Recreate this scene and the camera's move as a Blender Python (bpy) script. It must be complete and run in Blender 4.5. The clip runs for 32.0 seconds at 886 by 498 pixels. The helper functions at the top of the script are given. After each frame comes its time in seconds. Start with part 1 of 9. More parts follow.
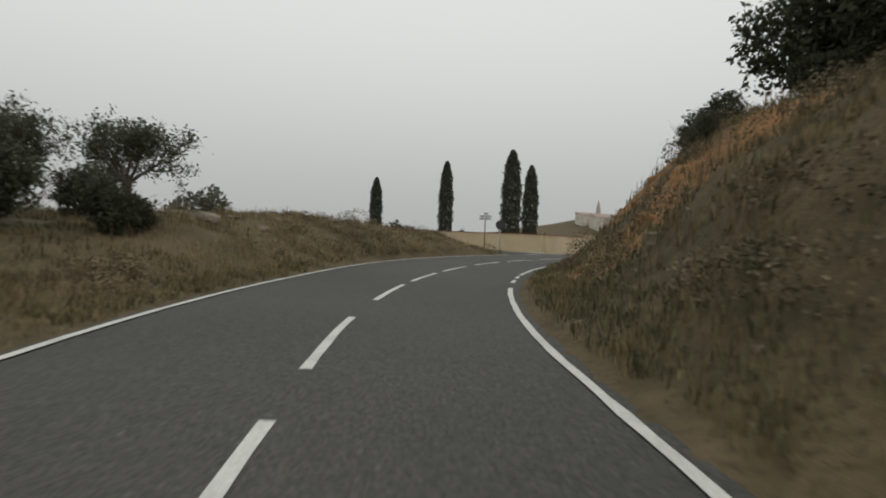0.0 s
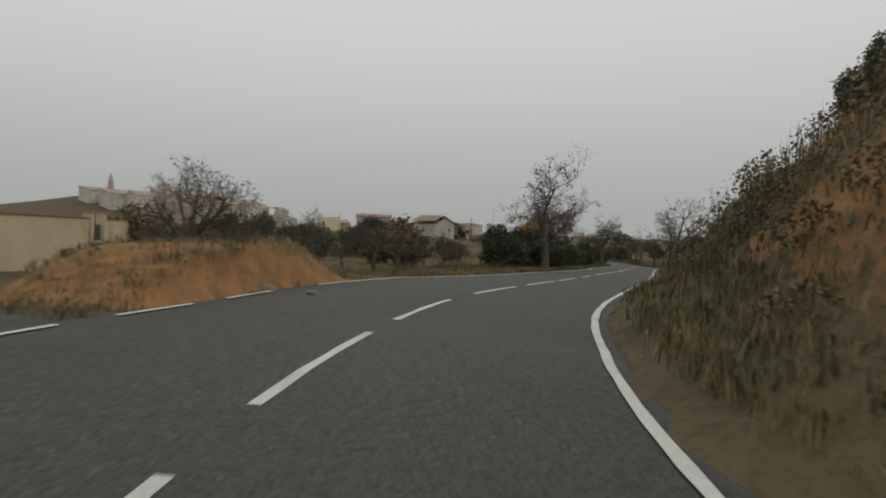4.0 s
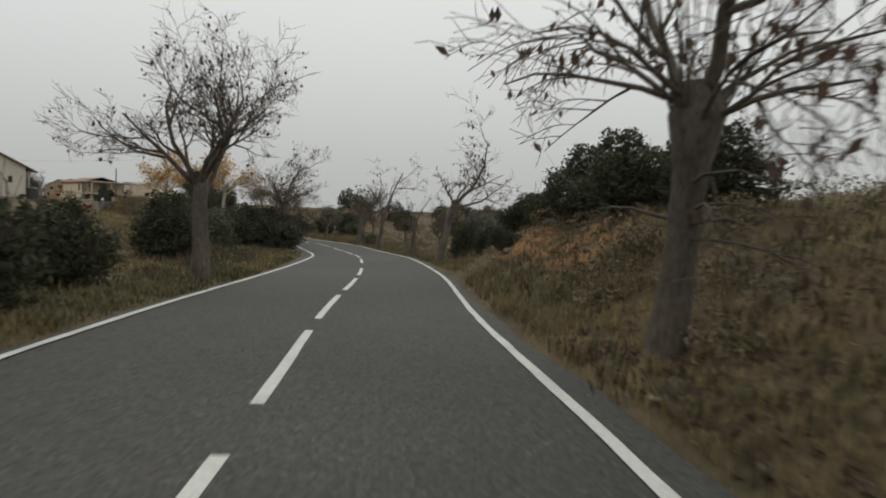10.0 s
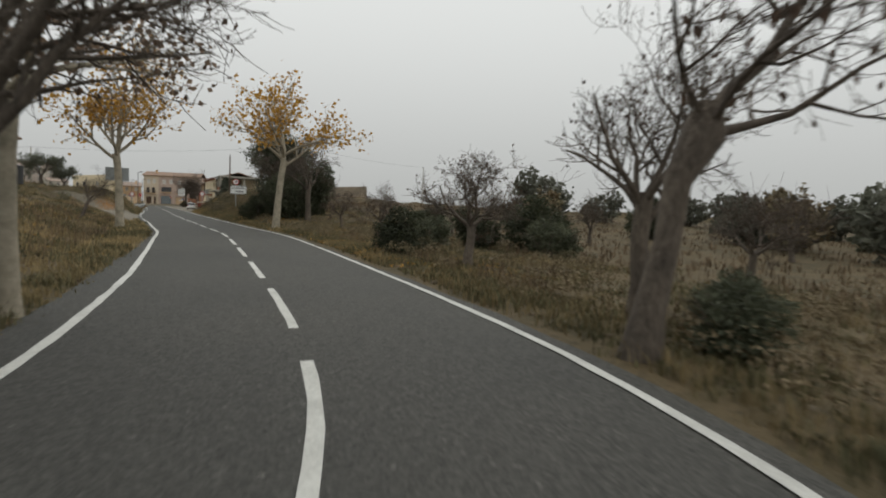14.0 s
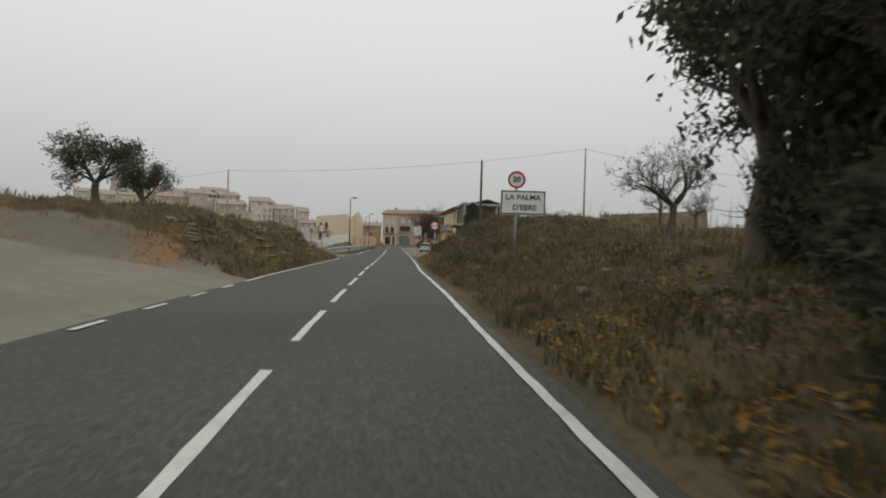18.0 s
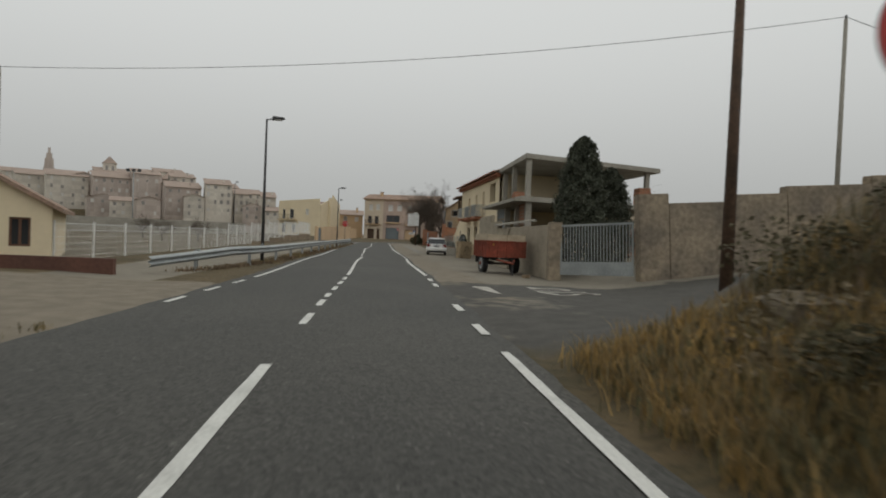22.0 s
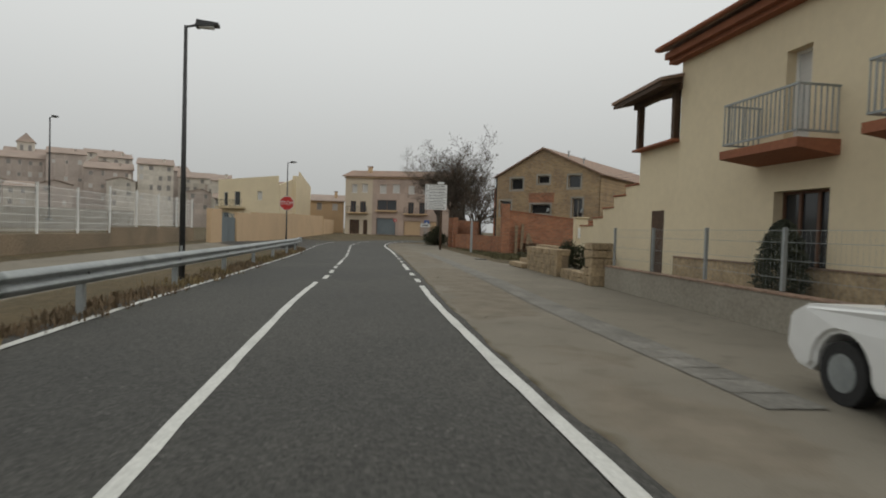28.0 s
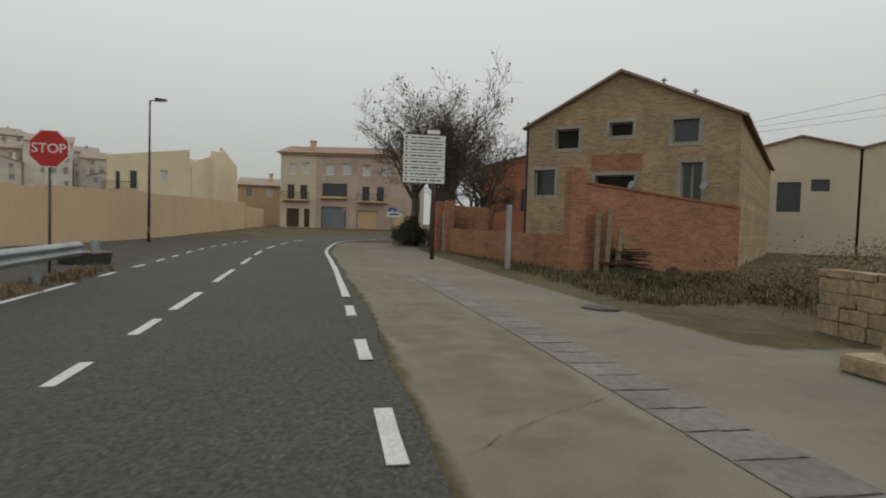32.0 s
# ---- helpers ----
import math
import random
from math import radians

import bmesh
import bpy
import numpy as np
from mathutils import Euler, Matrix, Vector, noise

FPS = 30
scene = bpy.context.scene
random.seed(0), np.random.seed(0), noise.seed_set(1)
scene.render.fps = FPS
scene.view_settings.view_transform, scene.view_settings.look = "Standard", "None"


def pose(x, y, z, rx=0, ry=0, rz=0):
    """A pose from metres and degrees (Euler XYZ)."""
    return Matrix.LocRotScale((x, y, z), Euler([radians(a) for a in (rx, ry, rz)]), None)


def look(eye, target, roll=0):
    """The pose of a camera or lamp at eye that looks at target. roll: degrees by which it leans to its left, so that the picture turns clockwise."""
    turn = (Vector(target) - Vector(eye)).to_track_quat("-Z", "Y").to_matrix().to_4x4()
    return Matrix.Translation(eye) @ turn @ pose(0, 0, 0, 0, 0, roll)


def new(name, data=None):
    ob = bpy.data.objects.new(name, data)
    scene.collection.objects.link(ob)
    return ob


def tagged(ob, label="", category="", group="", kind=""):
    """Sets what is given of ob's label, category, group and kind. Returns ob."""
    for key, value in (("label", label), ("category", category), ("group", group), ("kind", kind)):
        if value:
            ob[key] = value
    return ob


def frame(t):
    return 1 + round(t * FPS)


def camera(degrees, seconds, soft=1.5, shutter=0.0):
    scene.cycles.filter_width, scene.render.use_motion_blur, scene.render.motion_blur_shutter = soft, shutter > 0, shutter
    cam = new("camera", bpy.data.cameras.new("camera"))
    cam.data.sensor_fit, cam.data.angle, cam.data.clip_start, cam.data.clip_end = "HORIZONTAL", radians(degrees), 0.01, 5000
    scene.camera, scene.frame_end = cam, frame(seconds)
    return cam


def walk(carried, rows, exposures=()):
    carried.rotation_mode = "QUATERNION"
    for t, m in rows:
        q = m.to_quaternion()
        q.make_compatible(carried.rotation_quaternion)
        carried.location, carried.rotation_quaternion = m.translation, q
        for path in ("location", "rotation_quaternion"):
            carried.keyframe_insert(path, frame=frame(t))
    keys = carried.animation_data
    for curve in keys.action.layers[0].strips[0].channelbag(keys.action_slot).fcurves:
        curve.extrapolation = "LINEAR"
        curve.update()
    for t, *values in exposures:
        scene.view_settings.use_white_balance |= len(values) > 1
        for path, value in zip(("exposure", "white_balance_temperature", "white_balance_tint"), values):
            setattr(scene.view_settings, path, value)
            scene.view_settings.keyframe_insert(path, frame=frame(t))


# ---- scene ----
cam = camera(75.4, 32.0, soft=1.9, shutter=0.22)
# seconds, place, and the yaw, pitch and roll of the windscreen camera
PATH = [
    (0.0, -53.795, -229.267, 4.656, 26.46, -1.76, 2.11),
    (0.5, -56.312, -224.615, 4.656, 23.69, -1.61, 2.11),
    (1.0, -58.540, -219.812, 4.658, 18.81, -1.64, 2.45),
    (1.5, -60.337, -214.915, 4.660, 14.08, -1.74, 2.10),
    (2.0, -61.580, -210.115, 4.666, 7.42, -2.17, 1.72),
    (2.5, -62.219, -205.531, 4.644, 1.73, -1.83, 1.79),
    (3.0, -62.398, -201.141, 4.673, -5.09, -2.21, 2.00),
    (3.5, -62.079, -196.969, 4.655, -11.15, -1.76, 2.17),
    (4.0, -61.173, -192.815, 4.643, -18.74, -1.84, 2.29),
    (4.5, -59.792, -188.915, 4.636, -26.62, -1.58, 2.31),
    (6.5, -47.870, -173.692, 4.254, -46.01, -3.69, 2.15),
    (7.0, -44.521, -169.878, 4.090, -46.24, -4.01, 2.18),
    (7.5, -41.277, -166.087, 3.886, -46.35, -4.03, 2.59),
    (8.0, -37.979, -162.172, 3.715, -46.13, -4.51, 2.24),
    (8.5, -34.638, -158.193, 3.475, -46.05, -4.28, 2.09),
    (9.0, -31.091, -153.911, 3.263, -45.26, -3.98, 2.40),
    (9.5, -27.791, -149.616, 3.065, -44.33, -3.87, 2.42),
    (10.0, -24.611, -145.391, 2.921, -44.24, -3.61, 2.47),
    (10.5, -21.425, -141.282, 2.718, -44.59, -3.51, 2.26),
    (11.0, -18.136, -137.258, 2.527, -45.38, -3.81, 2.28),
    (11.5, -14.905, -133.317, 2.320, -45.39, -4.08, 2.16),
    (12.0, -11.613, -129.224, 2.123, -44.59, -4.18, 2.49),
    (12.5, -8.419, -124.991, 1.934, -41.37, -4.21, 2.50),
    (13.0, -5.499, -120.284, 1.740, -35.91, -4.14, 2.45),
    (13.5, -3.042, -115.491, 1.554, -30.96, -3.98, 2.31),
    (15.5, 2.297, -94.858, 1.395, -14.23, -2.59, 2.43),
    (16.0, 2.762, -89.226, 1.401, -9.69, -2.23, 2.61),
    (16.5, 2.961, -83.449, 1.391, -7.46, -1.49, 2.53),
    (17.0, 2.992, -77.531, 1.385, -6.04, -0.94, 2.73),
    (17.5, 2.835, -71.696, 1.385, -4.49, -0.98, 2.33),
    (18.0, 2.590, -65.963, 1.385, -3.80, -0.57, 1.72),
    (18.5, 2.386, -60.378, 1.410, -4.45, -0.25, 2.09),
    (19.0, 2.226, -54.951, 1.430, -5.54, -0.58, 2.61),
    (19.5, 2.145, -49.689, 1.407, -5.59, -0.96, 1.98),
    (20.0, 2.033, -44.527, 1.391, -5.48, -1.19, 1.79),
    (20.5, 1.950, -39.528, 1.370, -5.40, -1.14, 1.96),
    (21.0, 1.914, -34.611, 1.419, -5.40, -1.48, 2.36),
    (21.5, 1.842, -30.004, 1.406, -5.38, -1.24, 2.26),
    (22.0, 1.717, -25.470, 1.404, -5.37, -1.13, 2.36),
    (22.5, 1.603, -21.019, 1.410, -5.36, -1.40, 2.31),
    (23.0, 1.534, -16.595, 1.395, -5.45, -1.82, 2.23),
    (23.5, 1.473, -12.291, 1.403, -5.72, -2.19, 2.21),
    (24.0, 1.394, -8.063, 1.422, -6.20, -2.16, 2.42),
    (24.5, 1.400, -4.011, 1.405, -6.64, -2.19, 2.20),
    (25.0, 1.400, 0.000, 1.389, -5.94, -2.41, 2.41),
    (25.5, 1.317, 3.803, 1.388, -5.57, -1.96, 2.65),
    (26.0, 1.214, 7.408, 1.387, -5.57, -1.97, 2.33),
    (26.5, 1.188, 10.814, 1.377, -5.69, -1.73, 1.83),
    (28.5, 0.889, 24.116, 1.400, -6.89, -1.82, 2.10),
    (29.0, 0.935, 27.289, 1.412, -7.10, -2.06, 2.46),
    (29.5, 0.996, 30.235, 1.392, -7.19, -2.28, 2.40),
    (30.0, 1.082, 32.958, 1.391, -7.24, -2.16, 2.14),
    (30.5, 1.137, 35.397, 1.385, -7.40, -1.97, 1.98),
    (31.0, 1.225, 37.817, 1.398, -7.58, -2.01, 1.86),
    (31.5, 1.322, 40.029, 1.387, -8.32, -1.92, 1.99),
    (32.0, 1.572, 42.144, 1.369, -11.42, -2.41, 1.81),
]
walk(cam, [(t, pose(x, y, z, 90 + pitch, 0, yaw) @ pose(0, 0, 0, 0, 0, roll)) for t, x, y, z, yaw, pitch, roll in PATH],
     exposures=[(0, 0.22), (2, 0.08), (4, 0.0), (4.5, 0.02), (6.5, 0.15), (9, 0.24), (11, 0.3), (13.5, 0.3), (16, 0.32), (17.5, 0.3), (18.5, 0.2), (19.5, 0.08), (23, 0.06), (26, 0.22), (29, 0.16), (32, 0.14)])

# ---- light: a thick overcast sky with a faint wide sun ----
world = bpy.data.worlds.new("overcast_sky")
scene.world = world
world.use_nodes = True
wn, wl = world.node_tree.nodes, world.node_tree.links
sky = wn.new("ShaderNodeTexSky")
sky.sky_type, sky.sun_disc = "NISHITA", False
sky.sun_elevation, sky.sun_rotation = radians(35), radians(150)
sky.air_density, sky.dust_density, sky.ozone_density = 1.0, 6.0, 1.0
grey = wn.new("ShaderNodeHueSaturation")
grey.inputs["Saturation"].default_value = 0.12
grey.inputs["Value"].default_value = 0.10
wl.new(sky.outputs[0], grey.inputs["Color"])
cloud = wn.new("ShaderNodeMixRGB")
cloud.inputs[0].default_value = 0.86
cloud.inputs[2].default_value = (0.685, 0.70, 0.685, 1)
wl.new(grey.outputs[0], cloud.inputs[1])
heading, height = wn.new("ShaderNodeTexCoord"), wn.new("ShaderNodeSeparateXYZ")
wl.new(heading.outputs["Generated"], height.inputs[0])
dome = wn.new("ShaderNodeMapRange")
dome.interpolation_type = "SMOOTHSTEP"
dome.inputs[1].default_value, dome.inputs[2].default_value = -0.02, 0.42
dome.inputs[3].default_value, dome.inputs[4].default_value = 0.64, 1.0
wl.new(height.outputs[2], dome.inputs[0])
fog = wn.new("ShaderNodeVectorMath")
fog.operation = "SCALE"
wl.new(cloud.outputs[0], fog.inputs[0])
wl.new(dome.outputs[0], fog.inputs["Scale"])
wl.new(fog.outputs[0], wn["Background"].inputs["Color"])
wn["Background"].inputs["Strength"].default_value = 1.0
sun = new("sun", bpy.data.lights.new("sun", "SUN"))
sun.data.energy, sun.data.angle, sun.data.color = 0.5, radians(40), (1.0, 0.97, 0.93)
sun.matrix_world = look((60, 90, 140), (0, 0, 0))

# ---- materials ----
def material(name, base, second=None, share=0.5, vary=0.22, big=0.6, fine=14.0, rough=0.85, metal=0.0, bump=0.25, stretch=(1, 1, 1), random_tint=0.0, spec=0.35, thin=0.0):
    m = bpy.data.materials.new(name)
    m.use_nodes = True
    n, l = m.node_tree.nodes, m.node_tree.links
    b = n["Principled BSDF"]
    geo = n.new("ShaderNodeNewGeometry")
    mp = n.new("ShaderNodeMapping")
    mp.inputs["Scale"].default_value = stretch
    l.new(geo.outputs["Position"], mp.inputs["Vector"])
    def noise_at(scale, detail):
        t = n.new("ShaderNodeTexNoise")
        t.inputs["Scale"].default_value, t.inputs["Detail"].default_value = scale, detail
        l.new(mp.outputs[0], t.inputs["Vector"])
        return t
    large, small = noise_at(big, 4.0), noise_at(fine, 3.0)
    ramp = n.new("ShaderNodeValToRGB")
    second = second or base
    ramp.color_ramp.elements[0].position, ramp.color_ramp.elements[1].position = max(0.02, share - 0.16), min(0.98, share + 0.16)
    ramp.color_ramp.elements[0].color, ramp.color_ramp.elements[1].color = (*second, 1), (*base, 1)
    l.new(large.outputs["Fac"], ramp.inputs[0])
    span = n.new("ShaderNodeMapRange")
    span.inputs[1].default_value, span.inputs[2].default_value = 0.25, 0.75
    span.inputs[3].default_value, span.inputs[4].default_value = 1 - vary, 1 + vary
    l.new(small.outputs["Fac"], span.inputs[0])
    mul = n.new("ShaderNodeVectorMath")
    mul.operation = "SCALE"
    l.new(ramp.outputs[0], mul.inputs[0])
    l.new(span.outputs[0], mul.inputs["Scale"])
    last = mul.outputs[0]
    if random_tint:
        info = n.new("ShaderNodeObjectInfo")
        isl = n.new("ShaderNodeNewGeometry")
        add = n.new("ShaderNodeMath")
        add.operation = "ADD"
        l.new(info.outputs["Random"], add.inputs[0])
        l.new(isl.outputs["Random Per Island"], add.inputs[1])
        r2 = n.new("ShaderNodeMapRange")
        r2.inputs[1].default_value, r2.inputs[2].default_value = 0.0, 2.0
        r2.inputs[3].default_value, r2.inputs[4].default_value = 1 - random_tint, 1 + random_tint
        l.new(add.outputs[0], r2.inputs[0])
        m2 = n.new("ShaderNodeVectorMath")
        m2.operation = "SCALE"
        l.new(last, m2.inputs[0])
        l.new(r2.outputs[0], m2.inputs["Scale"])
        last = m2.outputs[0]
    l.new(last, b.inputs["Base Color"])
    if thin:
        tr_ = n.new("ShaderNodeBsdfTranslucent")
        l.new(last, tr_.inputs["Color"])
        mx_ = n.new("ShaderNodeMixShader")
        mx_.inputs[0].default_value = thin
        l.new(b.outputs[0], mx_.inputs[1])
        l.new(tr_.outputs[0], mx_.inputs[2])
        l.new(mx_.outputs[0], n["Material Output"].inputs["Surface"])
    b.inputs["Roughness"].default_value, b.inputs["Metallic"].default_value = rough, metal
    b.inputs["Specular IOR Level"].default_value = spec
    if bump:
        bp = n.new("ShaderNodeBump")
        bp.inputs["Strength"].default_value, bp.inputs["Distance"].default_value = bump, 0.03
        l.new(small.outputs["Fac"], bp.inputs["Height"])
        l.new(bp.outputs[0], b.inputs["Normal"])
    return m


def glass_material(name, tint):
    m = bpy.data.materials.new(name)
    m.use_nodes = True
    b = m.node_tree.nodes["Principled BSDF"]
    b.inputs["Base Color"].default_value = (*tint, 1)
    b.inputs["Roughness"].default_value = 0.08
    b.inputs["Specular IOR Level"].default_value = 0.6
    return m


ASPHALT = material("asphalt", (0.060, 0.058, 0.050), (0.046, 0.0455, 0.040), 0.5, 0.30, 0.22, 26.0, 0.8, bump=0.5)


def with_stones(mat, size, pale, dark):
    """Pale and dark aggregate showing in the tar, and long faint stains."""
    n, l = mat.node_tree.nodes, mat.node_tree.links
    b = n["Principled BSDF"]
    src = b.inputs["Base Color"].links[0].from_socket
    geo = n.new("ShaderNodeNewGeometry")
    cell = n.new("ShaderNodeTexVoronoi")
    cell.inputs["Scale"].default_value = size
    l.new(geo.outputs["Position"], cell.inputs["Vector"])
    sep = n.new("ShaderNodeSeparateColor")
    l.new(cell.outputs["Color"], sep.inputs[0])
    tone = n.new("ShaderNodeMapRange")
    tone.inputs[3].default_value, tone.inputs[4].default_value = dark, pale
    l.new(sep.outputs[0], tone.inputs[0])
    chip = n.new("ShaderNodeMapRange")
    chip.inputs[1].default_value, chip.inputs[2].default_value = 0.985, 1.0
    chip.inputs[3].default_value, chip.inputs[4].default_value = 0.0, 1.1
    l.new(sep.outputs[1], chip.inputs[0])
    add = n.new("ShaderNodeMath")
    add.operation = "ADD"
    l.new(tone.outputs[0], add.inputs[0])
    l.new(chip.outputs[0], add.inputs[1])
    mul = n.new("ShaderNodeVectorMath")
    mul.operation = "SCALE"
    l.new(src, mul.inputs[0])
    l.new(add.outputs[0], mul.inputs["Scale"])
    l.new(mul.outputs[0], b.inputs["Base Color"])


with_stones(ASPHALT, 34.0, 1.4, 0.62)
PAINT = material("road_paint", (0.56, 0.56, 0.52), (0.40, 0.40, 0.37), 0.36, 0.18, 1.6, 30.0, 0.7)
WORNPAINT = material("worn_road_paint", (0.42, 0.405, 0.36), (0.27, 0.25, 0.21), 0.46, 0.2, 2.2, 24.0, 0.8)
ROCK = material("weathered_limestone", (0.23, 0.19, 0.135), (0.11, 0.092, 0.064), 0.5, 0.35, 1.4, 8.0, 0.92, bump=0.9)
GULLY = material("grey_gully_slab", (0.20, 0.19, 0.165), (0.15, 0.142, 0.122), 0.5, 0.2, 1.3, 16.0, 0.9, bump=0.3, random_tint=0.25)
CONCRETE = material("worn_concrete", (0.30, 0.275, 0.225), (0.235, 0.21, 0.17), 0.45, 0.2, 0.5, 18.0, 0.88, bump=0.25)
RAWCONC = material("raw_concrete", (0.33, 0.31, 0.265), (0.25, 0.235, 0.20), 0.45, 0.22, 0.8, 12.0, 0.9, bump=0.3)
DIRT = material("sandy_dirt", (0.26, 0.20, 0.135), (0.19, 0.15, 0.105), 0.5, 0.3, 0.7, 20.0, 0.95, bump=0.6)
CREAM = material("cream_plaster", (0.70, 0.60, 0.415), (0.64, 0.545, 0.375), 0.45, 0.035, 0.35, 5.0, 0.9, bump=0.05)
TAN = material("tan_plaster", (0.56, 0.40, 0.245), (0.50, 0.36, 0.225), 0.45, 0.08, 0.4, 14.0, 0.9, bump=0.12)
WALLCREAM = material("stained_cream_wall", (0.55, 0.45, 0.29), (0.45, 0.36, 0.235), 0.42, 0.12, 0.35, 9.0, 0.92, bump=0.2)
PALE = material("pale_plaster", (0.50, 0.46, 0.39), (0.44, 0.40, 0.34), 0.45, 0.1, 0.3, 6.0, 0.9, bump=0.1, random_tint=0.15)
ROSE = material("rose_plaster", (0.44, 0.34, 0.28), (0.38, 0.30, 0.25), 0.45, 0.1, 0.3, 6.0, 0.9, bump=0.1, random_tint=0.15)
TILE = material("roof_tile", (0.30, 0.20, 0.145), (0.22, 0.165, 0.125), 0.45, 0.3, 1.0, 8.0, 0.9, bump=0.5)
BLOCK = material("concrete_block", (0.335, 0.292, 0.222), (0.265, 0.23, 0.175), 0.45, 0.2, 1.0, 20.0, 0.92, bump=0.4, random_tint=0.12)
OLDWALL = material("old_patched_wall", (0.30, 0.245, 0.175), (0.18, 0.15, 0.115), 0.5, 0.3, 0.9, 6.0, 0.95, bump=0.5)
STONE = material("honey_stone", (0.345, 0.262, 0.162), (0.235, 0.18, 0.115), 0.45, 0.3, 2.0, 12.0, 0.9, bump=0.6, random_tint=0.3)
GALV = material("galvanised_steel", (0.34, 0.36, 0.355), (0.26, 0.28, 0.28), 0.45, 0.12, 1.2, 12.0, 0.55, 0.45, bump=0.05)
DARKMETAL = material("dark_metal", (0.06, 0.06, 0.06), None, 0.5, 0.2, 1.0, 20.0, 0.55, 0.4, bump=0.05)
GATEBLUE = material("blue_grey_steel", (0.17, 0.20, 0.21), (0.14, 0.165, 0.175), 0.45, 0.08, 0.6, 10.0, 0.6, 0.1, bump=0.05)
WHITEPAINT = material("white_paint", (0.74, 0.74, 0.71), (0.66, 0.66, 0.63), 0.4, 0.06, 1.2, 10.0, 0.55, bump=0.05)
RUST = material("rusty_red_paint", (0.25, 0.06, 0.035), (0.17, 0.055, 0.035), 0.45, 0.3, 1.6, 12.0, 0.8, bump=0.2)
WOODOLD = material("old_wood", (0.27, 0.20, 0.125), (0.18, 0.135, 0.09), 0.45, 0.3, 1.5, 12.0, 0.85, stretch=(1, 1, 6), bump=0.4)
DARKWOOD = material("dark_wood", (0.085, 0.05, 0.03), (0.055, 0.035, 0.022), 0.45, 0.3, 1.5, 12.0, 0.7, bump=0.3)
TYRE = material("tyre_rubber", (0.025, 0.025, 0.025), None, 0.5, 0.2, 3.0, 30.0, 0.85)
SIGNWHITE = material("sign_white", (0.70, 0.71, 0.69), (0.62, 0.63, 0.61), 0.3, 0.05, 2.0, 20.0, 0.45, bump=0.0)
SIGNRED = material("sign_red", (0.42, 0.025, 0.02), None, 0.5, 0.08, 2.0, 20.0, 0.45, bump=0.0)
SIGNBLACK = material("sign_black", (0.015, 0.015, 0.015), None, 0.5, 0.1, 2.0, 20.0, 0.5, bump=0.0)
SIGNBLUE = material("sign_blue", (0.03, 0.10, 0.36), None, 0.5, 0.08, 2.0, 20.0, 0.5, bump=0.0)
CARWHITE = material("white_car_paint", (0.72, 0.72, 0.70), None, 0.5, 0.03, 1.0, 6.0, 0.28, bump=0.0, spec=0.5)
PANE = glass_material("window_glass", (0.03, 0.033, 0.036))
# near-black colour that stands in for the shade inside buildings
BLACKHOLE = material("painted_interior_dark", (0.02, 0.02, 0.02), None, 0.5, 0.2, 1.0, 6.0, 0.95, bump=0.0)
BARK = material("grey_brown_bark", (0.135, 0.11, 0.086), (0.075, 0.062, 0.05), 0.5, 0.4, 3.0, 22.0, 0.95, stretch=(1, 1, 0.35), bump=0.9)
PLANEBARK = material("plane_tree_bark", (0.33, 0.29, 0.22), (0.20, 0.18, 0.13), 0.42, 0.15, 4.0, 14.0, 0.85, bump=0.3)
LEAFOLIVE = material("olive_leaf", (0.105, 0.112, 0.07), (0.068, 0.076, 0.046), 0.5, 0.3, 1.2, 8.0, 0.7, bump=0.0, random_tint=0.4, thin=0.35)
LEAFDARK = material("evergreen_leaf", (0.060, 0.066, 0.036), (0.038, 0.044, 0.024), 0.5, 0.3, 1.0, 8.0, 0.7, bump=0.0, random_tint=0.4, thin=0.35)
# cypress green lifted paler and greyer, with distance haze in the colour
LEAFCYP = material("cypress_leaf", (0.075, 0.082, 0.056), (0.05, 0.056, 0.038), 0.5, 0.3, 1.5, 8.0, 0.8, bump=0.0, random_tint=0.35)
LEAFGOLD = material("autumn_leaf", (0.52, 0.29, 0.05), (0.36, 0.2, 0.05), 0.5, 0.25, 1.5, 8.0, 0.7, bump=0.0, random_tint=0.5, thin=0.5)
LEAFPALE = material("withered_leaf", (0.28, 0.20, 0.14), (0.20, 0.14, 0.10), 0.5, 0.25, 1.5, 8.0, 0.8, bump=0.0, random_tint=0.4, thin=0.5)
LEAFBROWN = material("dead_leaf", (0.12, 0.075, 0.05), (0.08, 0.055, 0.04), 0.5, 0.25, 1.5, 8.0, 0.8, bump=0.0, random_tint=0.4, thin=0.35)
STRAW = material("dry_grass_blade", (0.30, 0.225, 0.115), (0.18, 0.145, 0.076), 0.52, 0.3, 0.35, 3.0, 0.9, bump=0.0, random_tint=0.45, thin=0.35)
SCRUB = material("brown_scrub", (0.19, 0.145, 0.088), (0.13, 0.112, 0.064), 0.5, 0.3, 0.6, 4.0, 0.9, bump=0.0, random_tint=0.4)
SCRUBDARK = material("dark_olive_brown_scrub", (0.105, 0.09, 0.05), (0.065, 0.06, 0.034), 0.5, 0.3, 0.8, 5.0, 0.9, bump=0.0, random_tint=0.5)
GOLDGRASS = material("golden_straw_blade", (0.36, 0.235, 0.085), (0.25, 0.17, 0.07), 0.5, 0.3, 0.5, 4.0, 0.9, bump=0.0, random_tint=0.45, thin=0.3)
# leaf colour greyed and lightened to imitate mist over far bushes
LEAFHAZED = material("hazed_grey_leaf", (0.135, 0.138, 0.105), (0.10, 0.103, 0.078), 0.5, 0.25, 1.2, 8.0, 0.8, bump=0.0, random_tint=0.35, thin=0.35)


